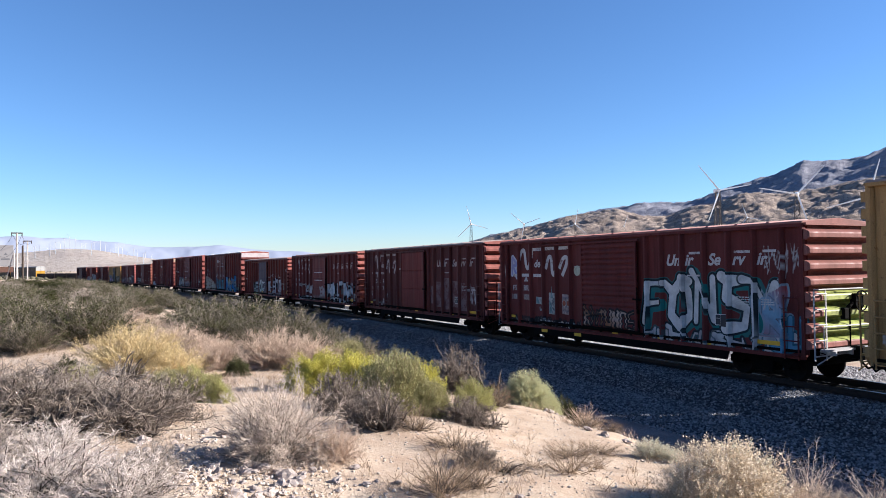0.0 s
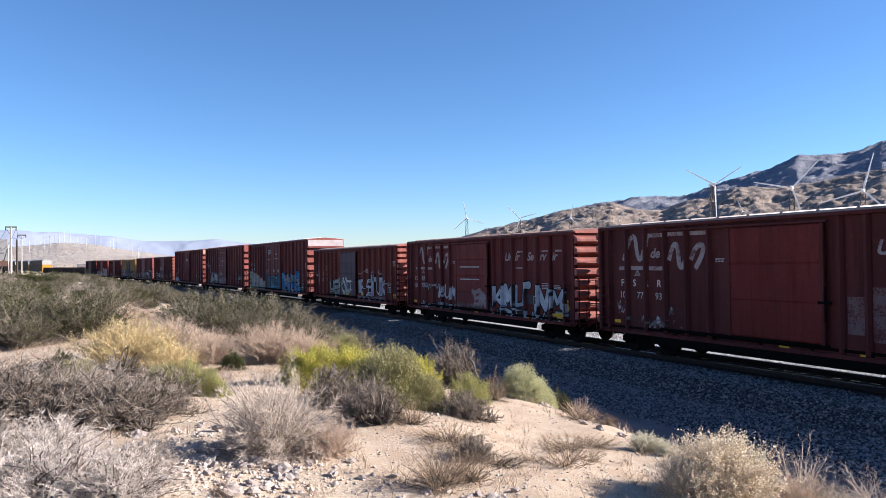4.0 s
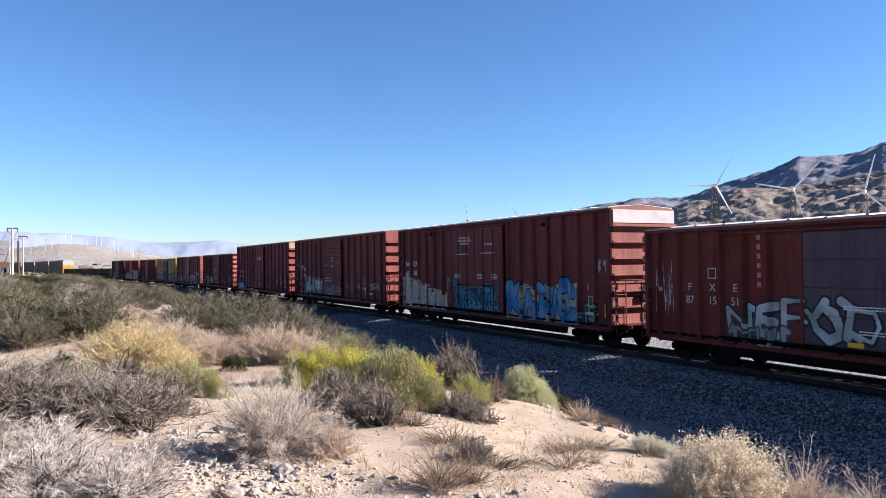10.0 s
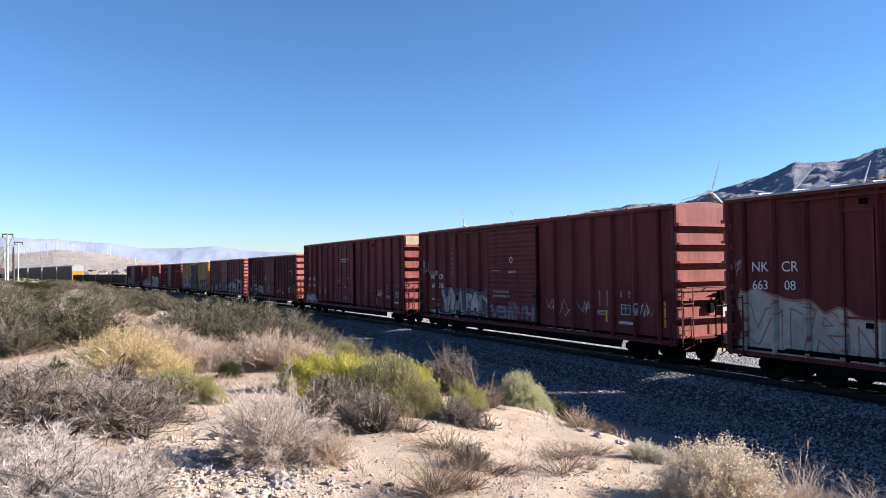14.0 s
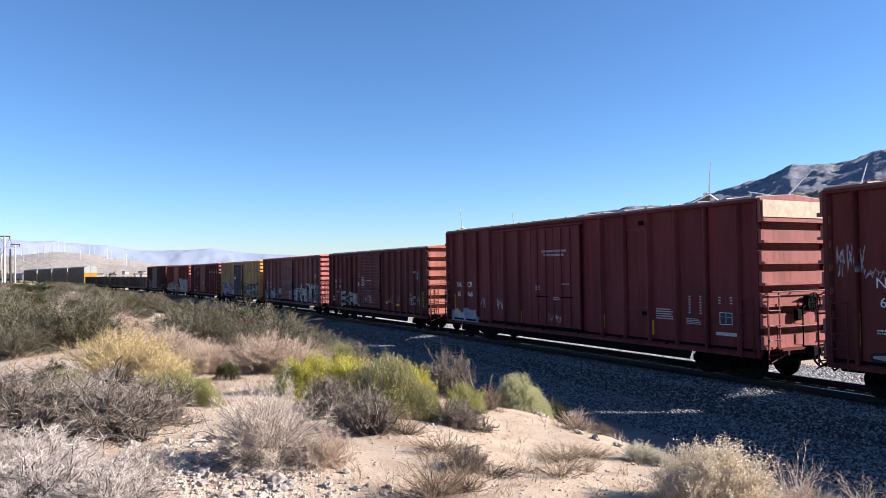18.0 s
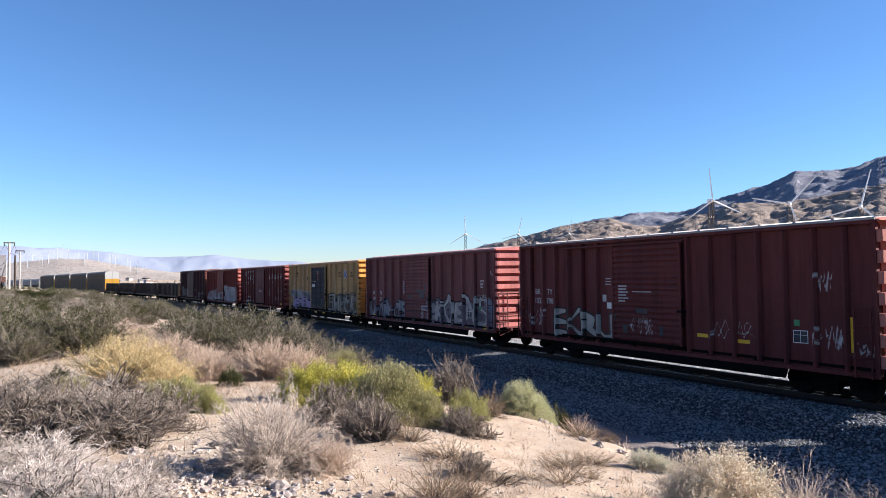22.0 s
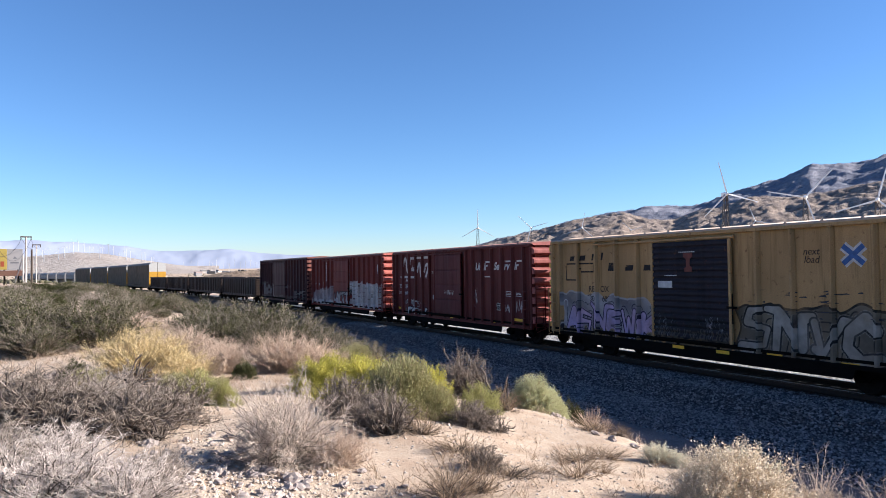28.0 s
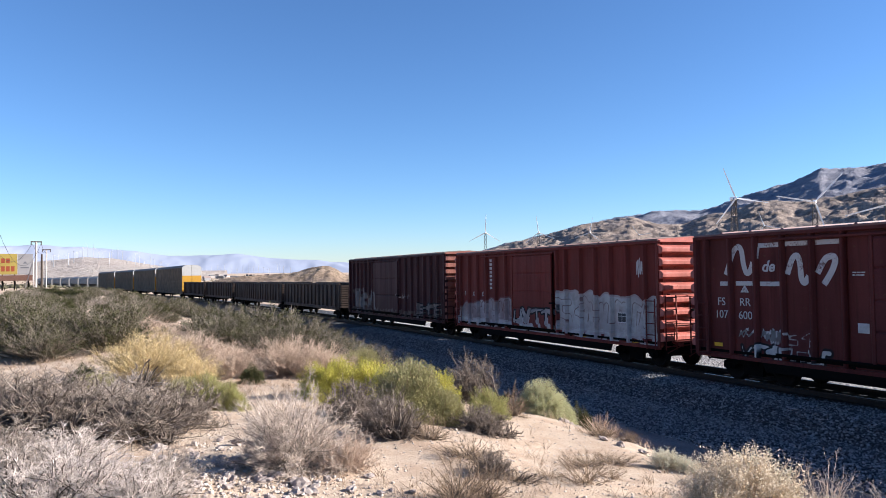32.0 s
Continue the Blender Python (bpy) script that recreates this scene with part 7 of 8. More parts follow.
def leafy_meshes(seed, sprigs, per, leaf, stem, size, flat, lump=0.16, narrow=0.3, sag_=0.25):
    """Meshes of a dense leafy dome about one metre across: sprigs that end on an uneven dome, with needle leaves along them."""
    rng = np.random.default_rng(seed)
    h = dome(rng, sprigs, 1.62, 1.0)
    r = np.array([1 + lump * 2 * noise.noise(Vector(v * 2.1) + Vector((seed * 3.1, 0, 0))) + lump * noise.noise(Vector(v * 5.5) + Vector((0, seed, 0))) for v in h])
    tip = h * (r * (0.80 + 0.26 * rng.random(sprigs)))[:, None] * np.array((0.5, 0.5, flat))
    start = rng.normal(0, 0.05, (sprigs, 3)) * np.array((1, 1, 0))
    u = np.linspace(0, 1, 6)[None, :, None]
    line = start[:, None] * (1 - u) + tip[:, None] * u
    line[:, :, 2] += (sag_ * 0.2 * np.sin(u * math.pi))[..., 0] * flat
    line += rng.normal(0, 0.012, line.shape) * u
    line[:, :, 2] = np.maximum(line[:, :, 2], 0.008)
    co, faces = prisms(line, np.full((sprigs, 6), 0.005) * np.linspace(1, 0.35, 6))
    n = sprigs * per
    src = np.repeat(np.arange(sprigs), per)
    w = (0.5 + 0.5 * rng.random(n) ** 0.6)[:, None]
    base = start[src] * (1 - w) + tip[src] * w + rng.normal(0, 0.028, (n, 3))
    base[:, 2] = np.maximum(base[:, 2], 0.02)
    way = h[src] + rng.normal(0, 0.8, (n, 3))
    way[:, 2] += 0.35
    way /= np.linalg.norm(way, axis=1, keepdims=True)
    side = np.cross(way, rng.normal(0, 1, (n, 3)))
    side /= np.linalg.norm(side, axis=1, keepdims=True)
    s = size * (0.6 + 0.8 * rng.random(n))[:, None]
    quad = np.stack([base, base + way * s * 0.5 + side * s * narrow * 0.5, base + way * s, base + way * s * 0.5 - side * s * narrow * 0.5], 1)
    return [from_arrays("woody_base", co, faces, stem), from_arrays("foliage", quad.reshape(-1, 3), np.arange(n * 4).reshape(-1, 4), leaf)]


def fan_meshes(seed, stems, twigs, leaves, stem_mat, twig_mat, leaf_mat, leaf_size=0.02, flat=0.7, tilt=1.15, thick=0.006, tuft=0.5):
    """Meshes of an upright desert shrub: stems that fan out from the foot and bend up, twigs along their way, leaves in clumps near the tips."""
    rng = np.random.default_rng(seed)
    a, e = rng.random(stems) * math.tau, tilt * np.sqrt(rng.random(stems))
    h = np.stack([np.sin(e) * np.cos(a), np.sin(e) * np.sin(a), np.cos(e)], 1)
    reach = 1 / np.sqrt((np.sin(e) / 0.5) ** 2 + (np.cos(e) / flat) ** 2) * (0.62 + 0.46 * rng.random(stems) ** 0.8)
    k = 7
    start = rng.normal(0, 0.045, (stems, 3)) * np.array((1, 1, 0))
    main = grow(rng, stems, start, h, reach, k, 0.13, -0.07)
    main[:, :, 2] = np.maximum(main[:, :, 2], 0.008)
    co, faces = prisms(main, thick * (0.5 + 0.8 * rng.random(stems))[:, None] * np.linspace(1.0, 0.35, k)[None])
    src = rng.integers(0, stems, twigs)
    at = 2.0 + (k - 2.1) * rng.random(twigs)
    i0 = at.astype(int)
    f = (at - i0)[:, None]
    base = main[src, i0] * (1 - f) + main[src, np.minimum(i0 + 1, k - 1)] * f
    way = main[src, np.minimum(i0 + 1, k - 1)] - main[src, i0 - 1]
    way /= np.linalg.norm(way, axis=1, keepdims=True) + 1e-9
    way += rng.normal(0, 0.33, (twigs, 3))
    way[:, 2] += 0.12
    way /= np.linalg.norm(way, axis=1, keepdims=True)
    fine = grow(rng, twigs, base, way, flat * (0.09 + 0.16 * rng.random(twigs)), 4, 0.16, -0.04)
    fine[:, :, 2] = np.maximum(fine[:, :, 2], 0.005)
    co2, f2 = prisms(fine, thick * 0.42 * (0.6 + 0.6 * rng.random(twigs))[:, None] * np.linspace(1.0, 0.4, 4)[None])
    out = [from_arrays("woody_base", co, faces, stem_mat), from_arrays("twig_crown", co2, f2, twig_mat)]
    if leaves:
        green = rng.permutation(twigs)[:max(8, int(twigs * tuft))]   # only some twigs bear leaves
        src = green[rng.integers(0, len(green), leaves)]
        pick = rng.random(leaves)[:, None]
        lo = fine[src, 1] * (1 - pick) + fine[src, 3] * pick + rng.normal(0, 0.011, (leaves, 3))
        up = dome(rng, leaves, 1.8, 1.0)
        side = np.cross(up, rng.normal(0, 1, up.shape))
        side /= np.linalg.norm(side, axis=1, keepdims=True)
        sz = leaf_size * (0.5 + 0.9 * rng.random(leaves))[:, None]
        quad = np.stack([lo, lo + up * sz * 0.5 + side * sz * 0.25, lo + up * sz, lo + up * sz * 0.5 - side * sz * 0.25], 1)
        out.append(from_arrays("foliage", quad.reshape(-1, 3), np.arange(leaves * 4).reshape(-1, 4), leaf_mat))
    return out


TWIG_BEIGE = plant_material("beige_stalk", (0.44, 0.35, 0.24), (0.74, 0.61, 0.45), through=0.2)
LEAF_GREY = plant_material("grey_green_tip", (0.50, 0.48, 0.36), (0.74, 0.70, 0.55), through=0.25)
BUSH = {
    "grey": bush_meshes(1, 330, 7500, TWIG_PALE, base_mat=WOOD_DARK, thick=0.0052, flat=0.6, wander=0.36, fine_len=0.22),
    "tan": bush_meshes(21, 330, 11500, TWIG_TAN, base_mat=TWIG_DARK, thick=0.0034, flat=0.6, wander=0.3, fine_len=0.2, spread_=1.5),
    "grey_open": bush_meshes(2, 200, 6000, TWIG_GREY, base_mat=WOOD_DARK, thick=0.0055, flat=0.62, wander=0.34, fine_len=0.24),
    "dark": bush_meshes(3, 200, 3200, TWIG_DARK, base_mat=TWIG_DARK, thick=0.0085, flat=0.42, wander=0.36, spread_=1.5, fine_len=0.42),
    "brown": bush_meshes(4, 110, 1800, TWIG_BROWN, base_mat=WOOD_DARK, thick=0.005, flat=0.55),
    "straw": fan_meshes(5, 230, 5200, 11000, TWIG_BEIGE, STRAW, STRAW, 0.017, 0.75, 1.25, 0.0052, 0.75),
    "pink": bush_meshes(6, 380, 8000, STRAW_PINK, thick=0.0038, flat=0.5, wander=0.2, spread_=1.45),
    "creosote": fan_meshes(7, 230, 3400, 23000, TWIG_CREO, TWIG_CREO, LEAF_DARK, 0.018, 0.7, thick=0.0056, tuft=0.4),
    "creosote_bare": fan_meshes(8, 210, 3400, 11000, TWIG_CREO, TWIG_CREO, LEAF_DARK, 0.018, 0.7, thick=0.006, tuft=0.3),
    "lime": leafy_meshes(9, 700, 95, LEAF_LIME, TWIG_BROWN, 0.024, 0.6, 0.26, 0.4),
    "olive": leafy_meshes(10, 900, 75, LEAF_OLIVE, TWIG_BROWN, 0.024, 0.62, 0.10, 0.3),
    "pale": leafy_meshes(11, 800, 80, LEAF_PALE, TWIG_BROWN, 0.026, 0.72, 0.11, 0.3),
    "shade": leafy_meshes(12, 260, 90, LEAF_DARK, TWIG_DARK, 0.04, 0.9, 0.15),
    "yellow": leafy_meshes(13, 600, 60, LEAF_YELLOW, TWIG_BROWN, 0.024, 0.6, 0.2, 0.3),
    "seed": fan_meshes(14, 640, 7000, 15000, TWIG_BEIGE, TWIG_BEIGE, SEED_WHITE, 0.020, 0.55, 1.45, 0.0042, 0.9),
    "tipped": fan_meshes(34, 240, 1600, 9000, TWIG_BEIGE, TWIG_BEIGE, LEAF_GREY, 0.030, 0.6, 1.3, 0.004, 0.6),
    "deadwood": bush_meshes(35, 46, 170, TWIG_DARK, base_mat=WOOD_DARK, thick=0.017, flat=0.36, wander=0.42, spread_=1.5),
    "bare": bush_meshes(15, 20, 210, TWIG_TAN, thick=0.008, flat=1.2, spread_=0.7, wander=0.25, fine_len=0.3),
    "spiky": bush_meshes(16, 60, 420, TWIG_BROWN, thick=0.005, flat=0.5, wander=0.12, spread_=1.4),
    "tuft": bush_meshes(17, 70, 160, STRAW_PINK, thick=0.006, flat=0.5, wander=0.1, spread_=0.9),
}
KINDS = {
    "tan": ("dry_bush", "round dry tan bush of fine twigs", "bush"),
    "grey": ("dry_bush", "dry pale grey bush of fine bare twigs", "bush"), "grey_open": ("dry_bush", "dry grey brushwood bush on sand", "bush"),
    "dark": ("dead_bush", "dead bush of tangled dark twigs", "bush"), "brown": ("dry_bush", "small dry brown twiggy bush", "bush"),
    "straw": ("straw_bush", "straw-yellow dry desert bush", "bush"), "pink": ("dry_grass_clump", "pinkish dry clump of desert grass", "grass"),
    "creosote": ("creosote_bush", "dark green creosote bush with grey stems", "bush"), "creosote_bare": ("creosote_bush", "grey half-bare creosote bush", "bush"),
    "lime": ("green_bush", "bright yellow-green leafy desert bush", "bush"), "olive": ("green_bush", "dull olive-green leafy desert bush", "bush"),
    "pale": ("green_bush", "round pale green bush at the berm's edge", "bush"), "shade": ("green_bush", "dark green bush beside the railway", "bush"),
    "yellow": ("green_bush", "low yellow-green bush on sand", "bush"), "seed": ("seed_bush", "pale bush with whitish seed heads", "bush"),
    "tipped": ("seed_bush", "low beige bush with grey-green tips", "bush"), "deadwood": ("dead_bush", "low dead bush of thick dark branches", "bush"),
    "bare": ("bare_shrub", "bare pale branching shrub", "bush"), "spiky": ("dry_bush", "small spiky dry bush", "bush"), "tuft": ("grass_tuft", "dry tuft of desert grass", "grass"),
}
FLATNESS = {"tan": 0.6, "grey": 0.6, "grey_open": 0.62, "dark": 0.42, "brown": 0.55, "straw": 0.75, "pink": 0.5, "creosote": 0.7, "creosote_bare": 0.7, "lime": 0.6, "olive": 0.62, "pale": 0.72,
            "shade": 0.9, "yellow": 0.6, "seed": 0.55, "tipped": 0.6, "deadwood": 0.36, "bare": 1.2, "spiky": 0.5, "tuft": 0.5}


def bush(kind, x, y, width, height, turn=0.0, sink=0.02):
    name, label, category = KINDS[kind]
    ob = thing(name, label, category, group="desert bushes")
    ob.matrix_basis = pose(x, y, on_ground(x, y) - sink, 0, 0, turn)
    for me in BUSH[kind]:
        c = child(me.name.split(".")[0], me, ob)
        c.scale = (0.93 * width, 0.93 * width, 0.83 * height / FLATNESS[kind])
    return ob


for row in (
    # the pale brushwood in front
    ("grey", -2.75, 4.85, 1.35, 0.62, 0), ("grey", -2.15, 4.75, 0.85, 0.46, 70), ("grey_open", -3.7, 5.3, 1.3, 0.62, 140), ("grey", -3.3, 5.9, 0.9, 0.45, 20), ("grey_open", -2.2, 5.35, 0.5, 0.36, 10),
    # dead wood behind it
    ("dark", -3.35, 7.3, 1.5, 0.52, 10), ("dark", -4.4, 7.5, 1.6, 0.58, 100), ("grey_open", -4.1, 8.0, 1.4, 0.6, 33), ("dark", -5.6, 7.9, 1.5, 0.6, 200), ("dark", -3.2, 8.0, 1.2, 0.52, 60), ("grey_open", -5.6, 8.6, 1.3, 0.56, 80), ("deadwood", -3.75, 7.0, 1.0, 0.4, 30), ("deadwood", -2.95, 7.1, 0.7, 0.25, 150),
    # straw bush and the yellow-green one before it
    ("straw", -5.1, 11.6, 1.75, 0.95, 0), ("straw", -4.3, 11.3, 1.1, 0.72, 80), ("shade", -5.75, 10.9, 0.6, 0.40, 45), ("olive", -5.3, 10.4, 0.6, 0.33, 45), ("deadwood", -4.6, 10.3, 0.8, 0.5, 10),
    ("yellow", -3.3, 9.4, 0.80, 0.52, 0), ("yellow", -2.95, 9.25, 0.5, 0.42, 90), ("olive", -3.75, 9.7, 0.6, 0.42, 20),
    # creosote along the berm
    ("creosote", -9.4, 15.6, 2.7, 1.45, 0), ("creosote", -7.9, 15.8, 2.3, 1.32, 60), ("creosote_bare", -8.6, 14.7, 1.9, 1.0, 200), ("creosote", -10.9, 16.6, 2.7, 1.55, 130), ("pink", -6.9, 17.0, 1.6, 0.55, 10), ("straw", -7.6, 18.2, 1.2, 0.5, 10),
    ("creosote", -6.1, 18.4, 2.5, 1.30, 310), ("creosote", -5.0, 18.2, 2.6, 1.42, 40), ("creosote_bare", -3.9, 17.8, 2.3, 1.28, 150), ("creosote_bare", -3.1, 17.2, 1.6, 0.95, 250), ("creosote", -5.6, 16.7, 2.1, 1.05, 200), ("creosote_bare", -4.5, 16.6, 1.8, 0.95, 100),
    ("creosote", -12.5, 20.0, 2.6, 1.4, 20), ("pink", -9.5, 21.0, 2.0, 0.6, 80), ("creosote", -14.5, 23.5, 2.8, 1.5, 190), ("creosote_bare", -12.2, 26.5, 2.6, 1.25, 280), ("creosote", -17.5, 28.5, 2.8, 1.4, 45),
    # dry pinkish grass
    ("pink", -3.1, 12.9, 1.35, 0.74, 0), ("pink", -2.45, 12.9, 1.1, 0.72, 50), ("pink", -3.95, 12.5, 0.9, 0.55, 140), ("pink", -5.4, 14.2, 1.5, 0.6, 10), ("shade", -3.44, 11.85, 0.5, 0.38, 0), ("pink", -4.6, 13.9, 1.2, 0.5, 60),
    ("tan", -1.46, 6.2, 1.05, 0.88, 160), ("pink", -0.98, 6.3, 0.55, 0.34, 200),
    # lime and olive bushes, dead wood before them
    ("lime", -1.85, 10.4, 0.95, 0.66, 0), ("lime", -1.25, 10.4, 1.0, 0.70, 120), ("lime", -0.30, 10.7, 0.62, 0.68, 200), ("olive", -0.62, 9.3, 1.12, 0.98, 0), ("olive", -0.22, 9.25, 0.7, 0.60, 90),
    ("dark", -0.74, 7.75, 0.85, 0.46, 300), ("deadwood", -0.62, 7.6, 0.7, 0.36, 90), ("dark", -1.25, 8.7, 0.9, 0.50, 180), ("brown", -0.3, 7.7, 0.5, 0.3, 10),
    ("dark", 0.2, 12.2, 1.1, 0.76, 20), ("deadwood", 0.62, 12.0, 0.9, 0.62, 220), ("yellow", 0.44, 10.5, 0.72, 0.48, 0), ("dark", 0.28, 8.9, 0.85, 0.34, 100), ("deadwood", 0.62, 8.8, 0.5, 0.18, 100), ("brown", 0.85, 10.9, 0.5, 0.4, 60),
    # The dark-leaved bush in this row has the train's shade put into its green.
    ("pale", 1.40, 12.0, 1.0, 0.70, 0), ("pale", 1.72, 12.1, 0.62, 0.48, 60), ("shade", 2.12, 12.5, 0.6, 0.60, 10), ("brown", 2.0, 10.0, 0.55, 0.22, 20), ("brown", 2.35, 9.9, 0.4, 0.18, 70), ("tuft", 2.15, 11.0, 0.6, 0.38, 70), ("tuft", 2.35, 10.9, 0.4, 0.3, 10),
    # low dry twigs on the sand
    ("brown", 0.0, 5.6, 0.62, 0.40, 50), ("brown", 0.25, 5.8, 0.4, 0.26, 10), ("brown", 0.25, 6.6, 0.6, 0.16, 90), ("brown", 0.6, 6.4, 0.5, 0.12, 30), ("brown", 0.1, 7.0, 0.7, 0.2, 10), ("dark", 0.3, 6.4, 0.45, 0.24, 80), ("deadwood", 0.55, 6.35, 0.5, 0.12, 15),
    ("spiky", 1.17, 6.6, 0.66, 0.33, 0), ("spiky", 0.85, 6.7, 0.45, 0.16, 90), ("spiky", 1.5, 7.1, 0.4, 0.14, 30), ("brown", 1.35, 7.6, 0.7, 0.16, 40), ("brown", 1.7, 7.9, 0.6, 0.14, 140),
    # the round seed bush, the tangle and the bare shrubs beside it
    ("seed", 2.34, 5.9, 1.12, 0.64, 0), ("seed", 2.1, 5.75, 0.75, 0.46, 130), ("tipped", 2.55, 6.15, 0.7, 0.62, 20), ("tipped", 2.32, 8.0, 0.5, 0.26, 0), ("tipped", 2.5, 7.8, 0.3, 0.2, 40),
    ("pink", 2.92, 5.75, 0.55, 0.32, 10), ("grey_open", 3.15, 5.85, 0.6, 0.34, 120), ("bare", 3.3, 5.8, 0.4, 0.35, 300), ("bare", 2.95, 5.9, 0.4, 0.5, 250), ("bare", 3.02, 6.0, 0.42, 0.74, 0), ("bare", 3.15, 6.05, 0.36, 0.55, 110), ("bare", 3.75, 6.1, 0.45, 0.52, 200), ("bare", 3.62, 5.8, 0.4, 0.42, 60),
    ("olive", -1.9, 14.3, 1.0, 0.75, 0), ("brown", -1.4, 14.0, 0.9, 0.5, 80), ("creosote_bare", -2.2, 15.4, 1.3, 0.9, 10), ("creosote_bare", -1.7, 14.6, 1.1, 0.8, 140),
):
    bush(*row)

rng_b = random.Random(8)
for k in range(190):   # scrub further along the berm and on the open desert
    s, lat = rng_b.uniform(26, 130), rng_b.choice((rng_b.uniform(-30, 6.5), rng_b.uniform(-6, 6)))
    p = place(s, lat)
    w = rng_b.uniform(1.0, 2.2)
    bush(rng_b.choice(("creosote", "creosote", "creosote", "creosote", "creosote_bare", "shade", "creosote_bare", "grey_open")), p.x, p.y, w, w * rng_b.uniform(0.38, 0.55), rng_b.uniform(0, 360))


def tuft_field(name, label, n, mats, seed):
    """Short dry grass over the sand, in one mesh."""
    rng = np.random.default_rng(seed)
    pts = []
    while len(pts) < n:
        s, lat = rng.uniform(0, 26), rng.uniform(-7, 7)
        if noise.noise(Vector((s * 0.5, lat * 0.5, 3))) > -0.02 and (s > 9.5 or rng.random() < 0.35):
            p = place(s, lat)
            pts.append((p.x, p.y, fall(s) + ground_z(s, lat)))
    base = np.repeat(np.array(pts), 7, 0) + rng.normal(0, 0.03, (n * 7, 3)) * np.array((1, 1, 0))
    h = dome(rng, n * 7, 0.9, 1.0)
    lines = grow(rng, n * 7, base, h, 0.05 + 0.12 * rng.random(n * 7), 3, 0.15)
    co, faces = prisms(lines, np.full((n * 7, 3), 0.0022) * np.array((1, 0.8, 0.4)))
    tagged(new(name, from_arrays(name, co, faces, mats)), label, "grass", kind="stuff")


tuft_field("dry_grass", "short dry grass on the sand", 1500, STRAW_PINK, 21)
tuft_field("dead_litter", "low dead brown stalks on the sand", 2600, TWIG_BROWN, 33)

# ---------------------------------------------------------------- rocks and pebbles


def rock_data(seed):
    bm = bmesh.new()
    bmesh.ops.create_icosphere(bm, subdivisions=2, radius=0.5)
    for v in bm.verts:
        v.co *= 0.75 + 0.55 * noise.noise(v.co * 2.2 + Vector((seed * 7, 0, 0))) + 0.15 * noise.noise(v.co * 6 + Vector((seed, 3, 0)))
        v.co.z *= 0.65
    me = bpy.data.meshes.new("rock")
    bm.to_mesh(me)
    bm.free()
    me.materials.append(ROCK)
    return me


ROCKS = [rock_data(k) for k in range(5)]
rng_r = random.Random(5)
spots = [(-1.63, 5.95, 0.15), (-1.5, 5.1, 0.2), (-1.35, 5.2, 0.14), (0.33, 5.0, 0.12), (0.42, 5.35, 0.14), (0.52, 5.2, 0.1), (-1.15, 5.55, 0.16), (2.12, 9.35, 0.2), (2.35, 9.1, 0.15), (2.55, 8.9, 0.2), (2.75, 8.7, 0.14), (1.95, 9.6, 0.14)]
for k in range(80):
    a = rng_r.gauss(0, 1)
    spots.append((-1.95 + 0.45 * a + rng_r.gauss(0, 0.12), 6.3 - 0.35 * a + rng_r.gauss(0, 0.55), 0.04 + 0.13 * rng_r.random() ** 2))
for k in range(70):
    a = rng_r.gauss(0, 1)
    spots.append((-1.75 + 0.5 * a, 5.75 - 0.2 * a + rng_r.gauss(0, 0.4), 0.05 + 0.11 * rng_r.random() ** 2))
for k in range(34):   # along the berm's edge
    s_, l_ = rng_r.uniform(6.5, 10.5), rng_r.gauss(6.9, 0.16)
    p = place(s_, l_)
    spots.append((p.x, p.y, 0.06 + 0.14 * rng_r.random() ** 2))
for k in range(90):
    spots.append((rng_r.uniform(-2.2, 0.6), rng_r.uniform(4.5, 5.9), 0.025 + 0.09 * rng_r.random() ** 2))
for x, y, w in spots:
    ob = new("rock", rng_r.choice(ROCKS))
    ob.matrix_basis = pose(x, y, on_ground(x, y) + 0.12 * w, rng_r.uniform(-25, 25), rng_r.uniform(-25, 25), rng_r.uniform(0, 360)) @ Matrix.Diagonal((w, w * rng_r.uniform(0.7, 1.2), w, 1))
    tagged(ob, "pale angular rock lying on sand", "rock", "loose rocks")


def sand_places(rng, n):
    out = []
    while len(out) < n:
        x, y = rng.uniform(-6, 4.5), 4.0 + 10 * rng.random() ** 1.5
        p = Vector((x, y, 0))
        if p.dot(ACROSS) < 7.2:
            out.append((x, y, on_ground(x, y)))
    return np.array(out)


PEBBLE = gravel_material("pebble", (0.30, 0.24, 0.19), (0.60, 0.53, 0.46), True)
scatter_stones("pebbles", "small pale pebbles scattered on the sand", 9000, sand_places, (0.006, 0.022), PEBBLE, 9)



def rubble_places(rng, n):
    a = rng.normal(0, 1, n)
    x, y = -1.7 + 0.55 * a + rng.normal(0, 0.15, n), 5.75 - 0.3 * a + rng.normal(0, 0.5, n)
    return np.array([(u, v, on_ground(u, v) + 0.005) for u, v in zip(x, y)])


scatter_stones("rubble", "pale broken stones scattered over the slope", 800, rubble_places, (0.008, 0.028), PEBBLE, 10)

# ---------------------------------------------------------------- wind turbines
SPINS = []  # (rotor, keyed angles)


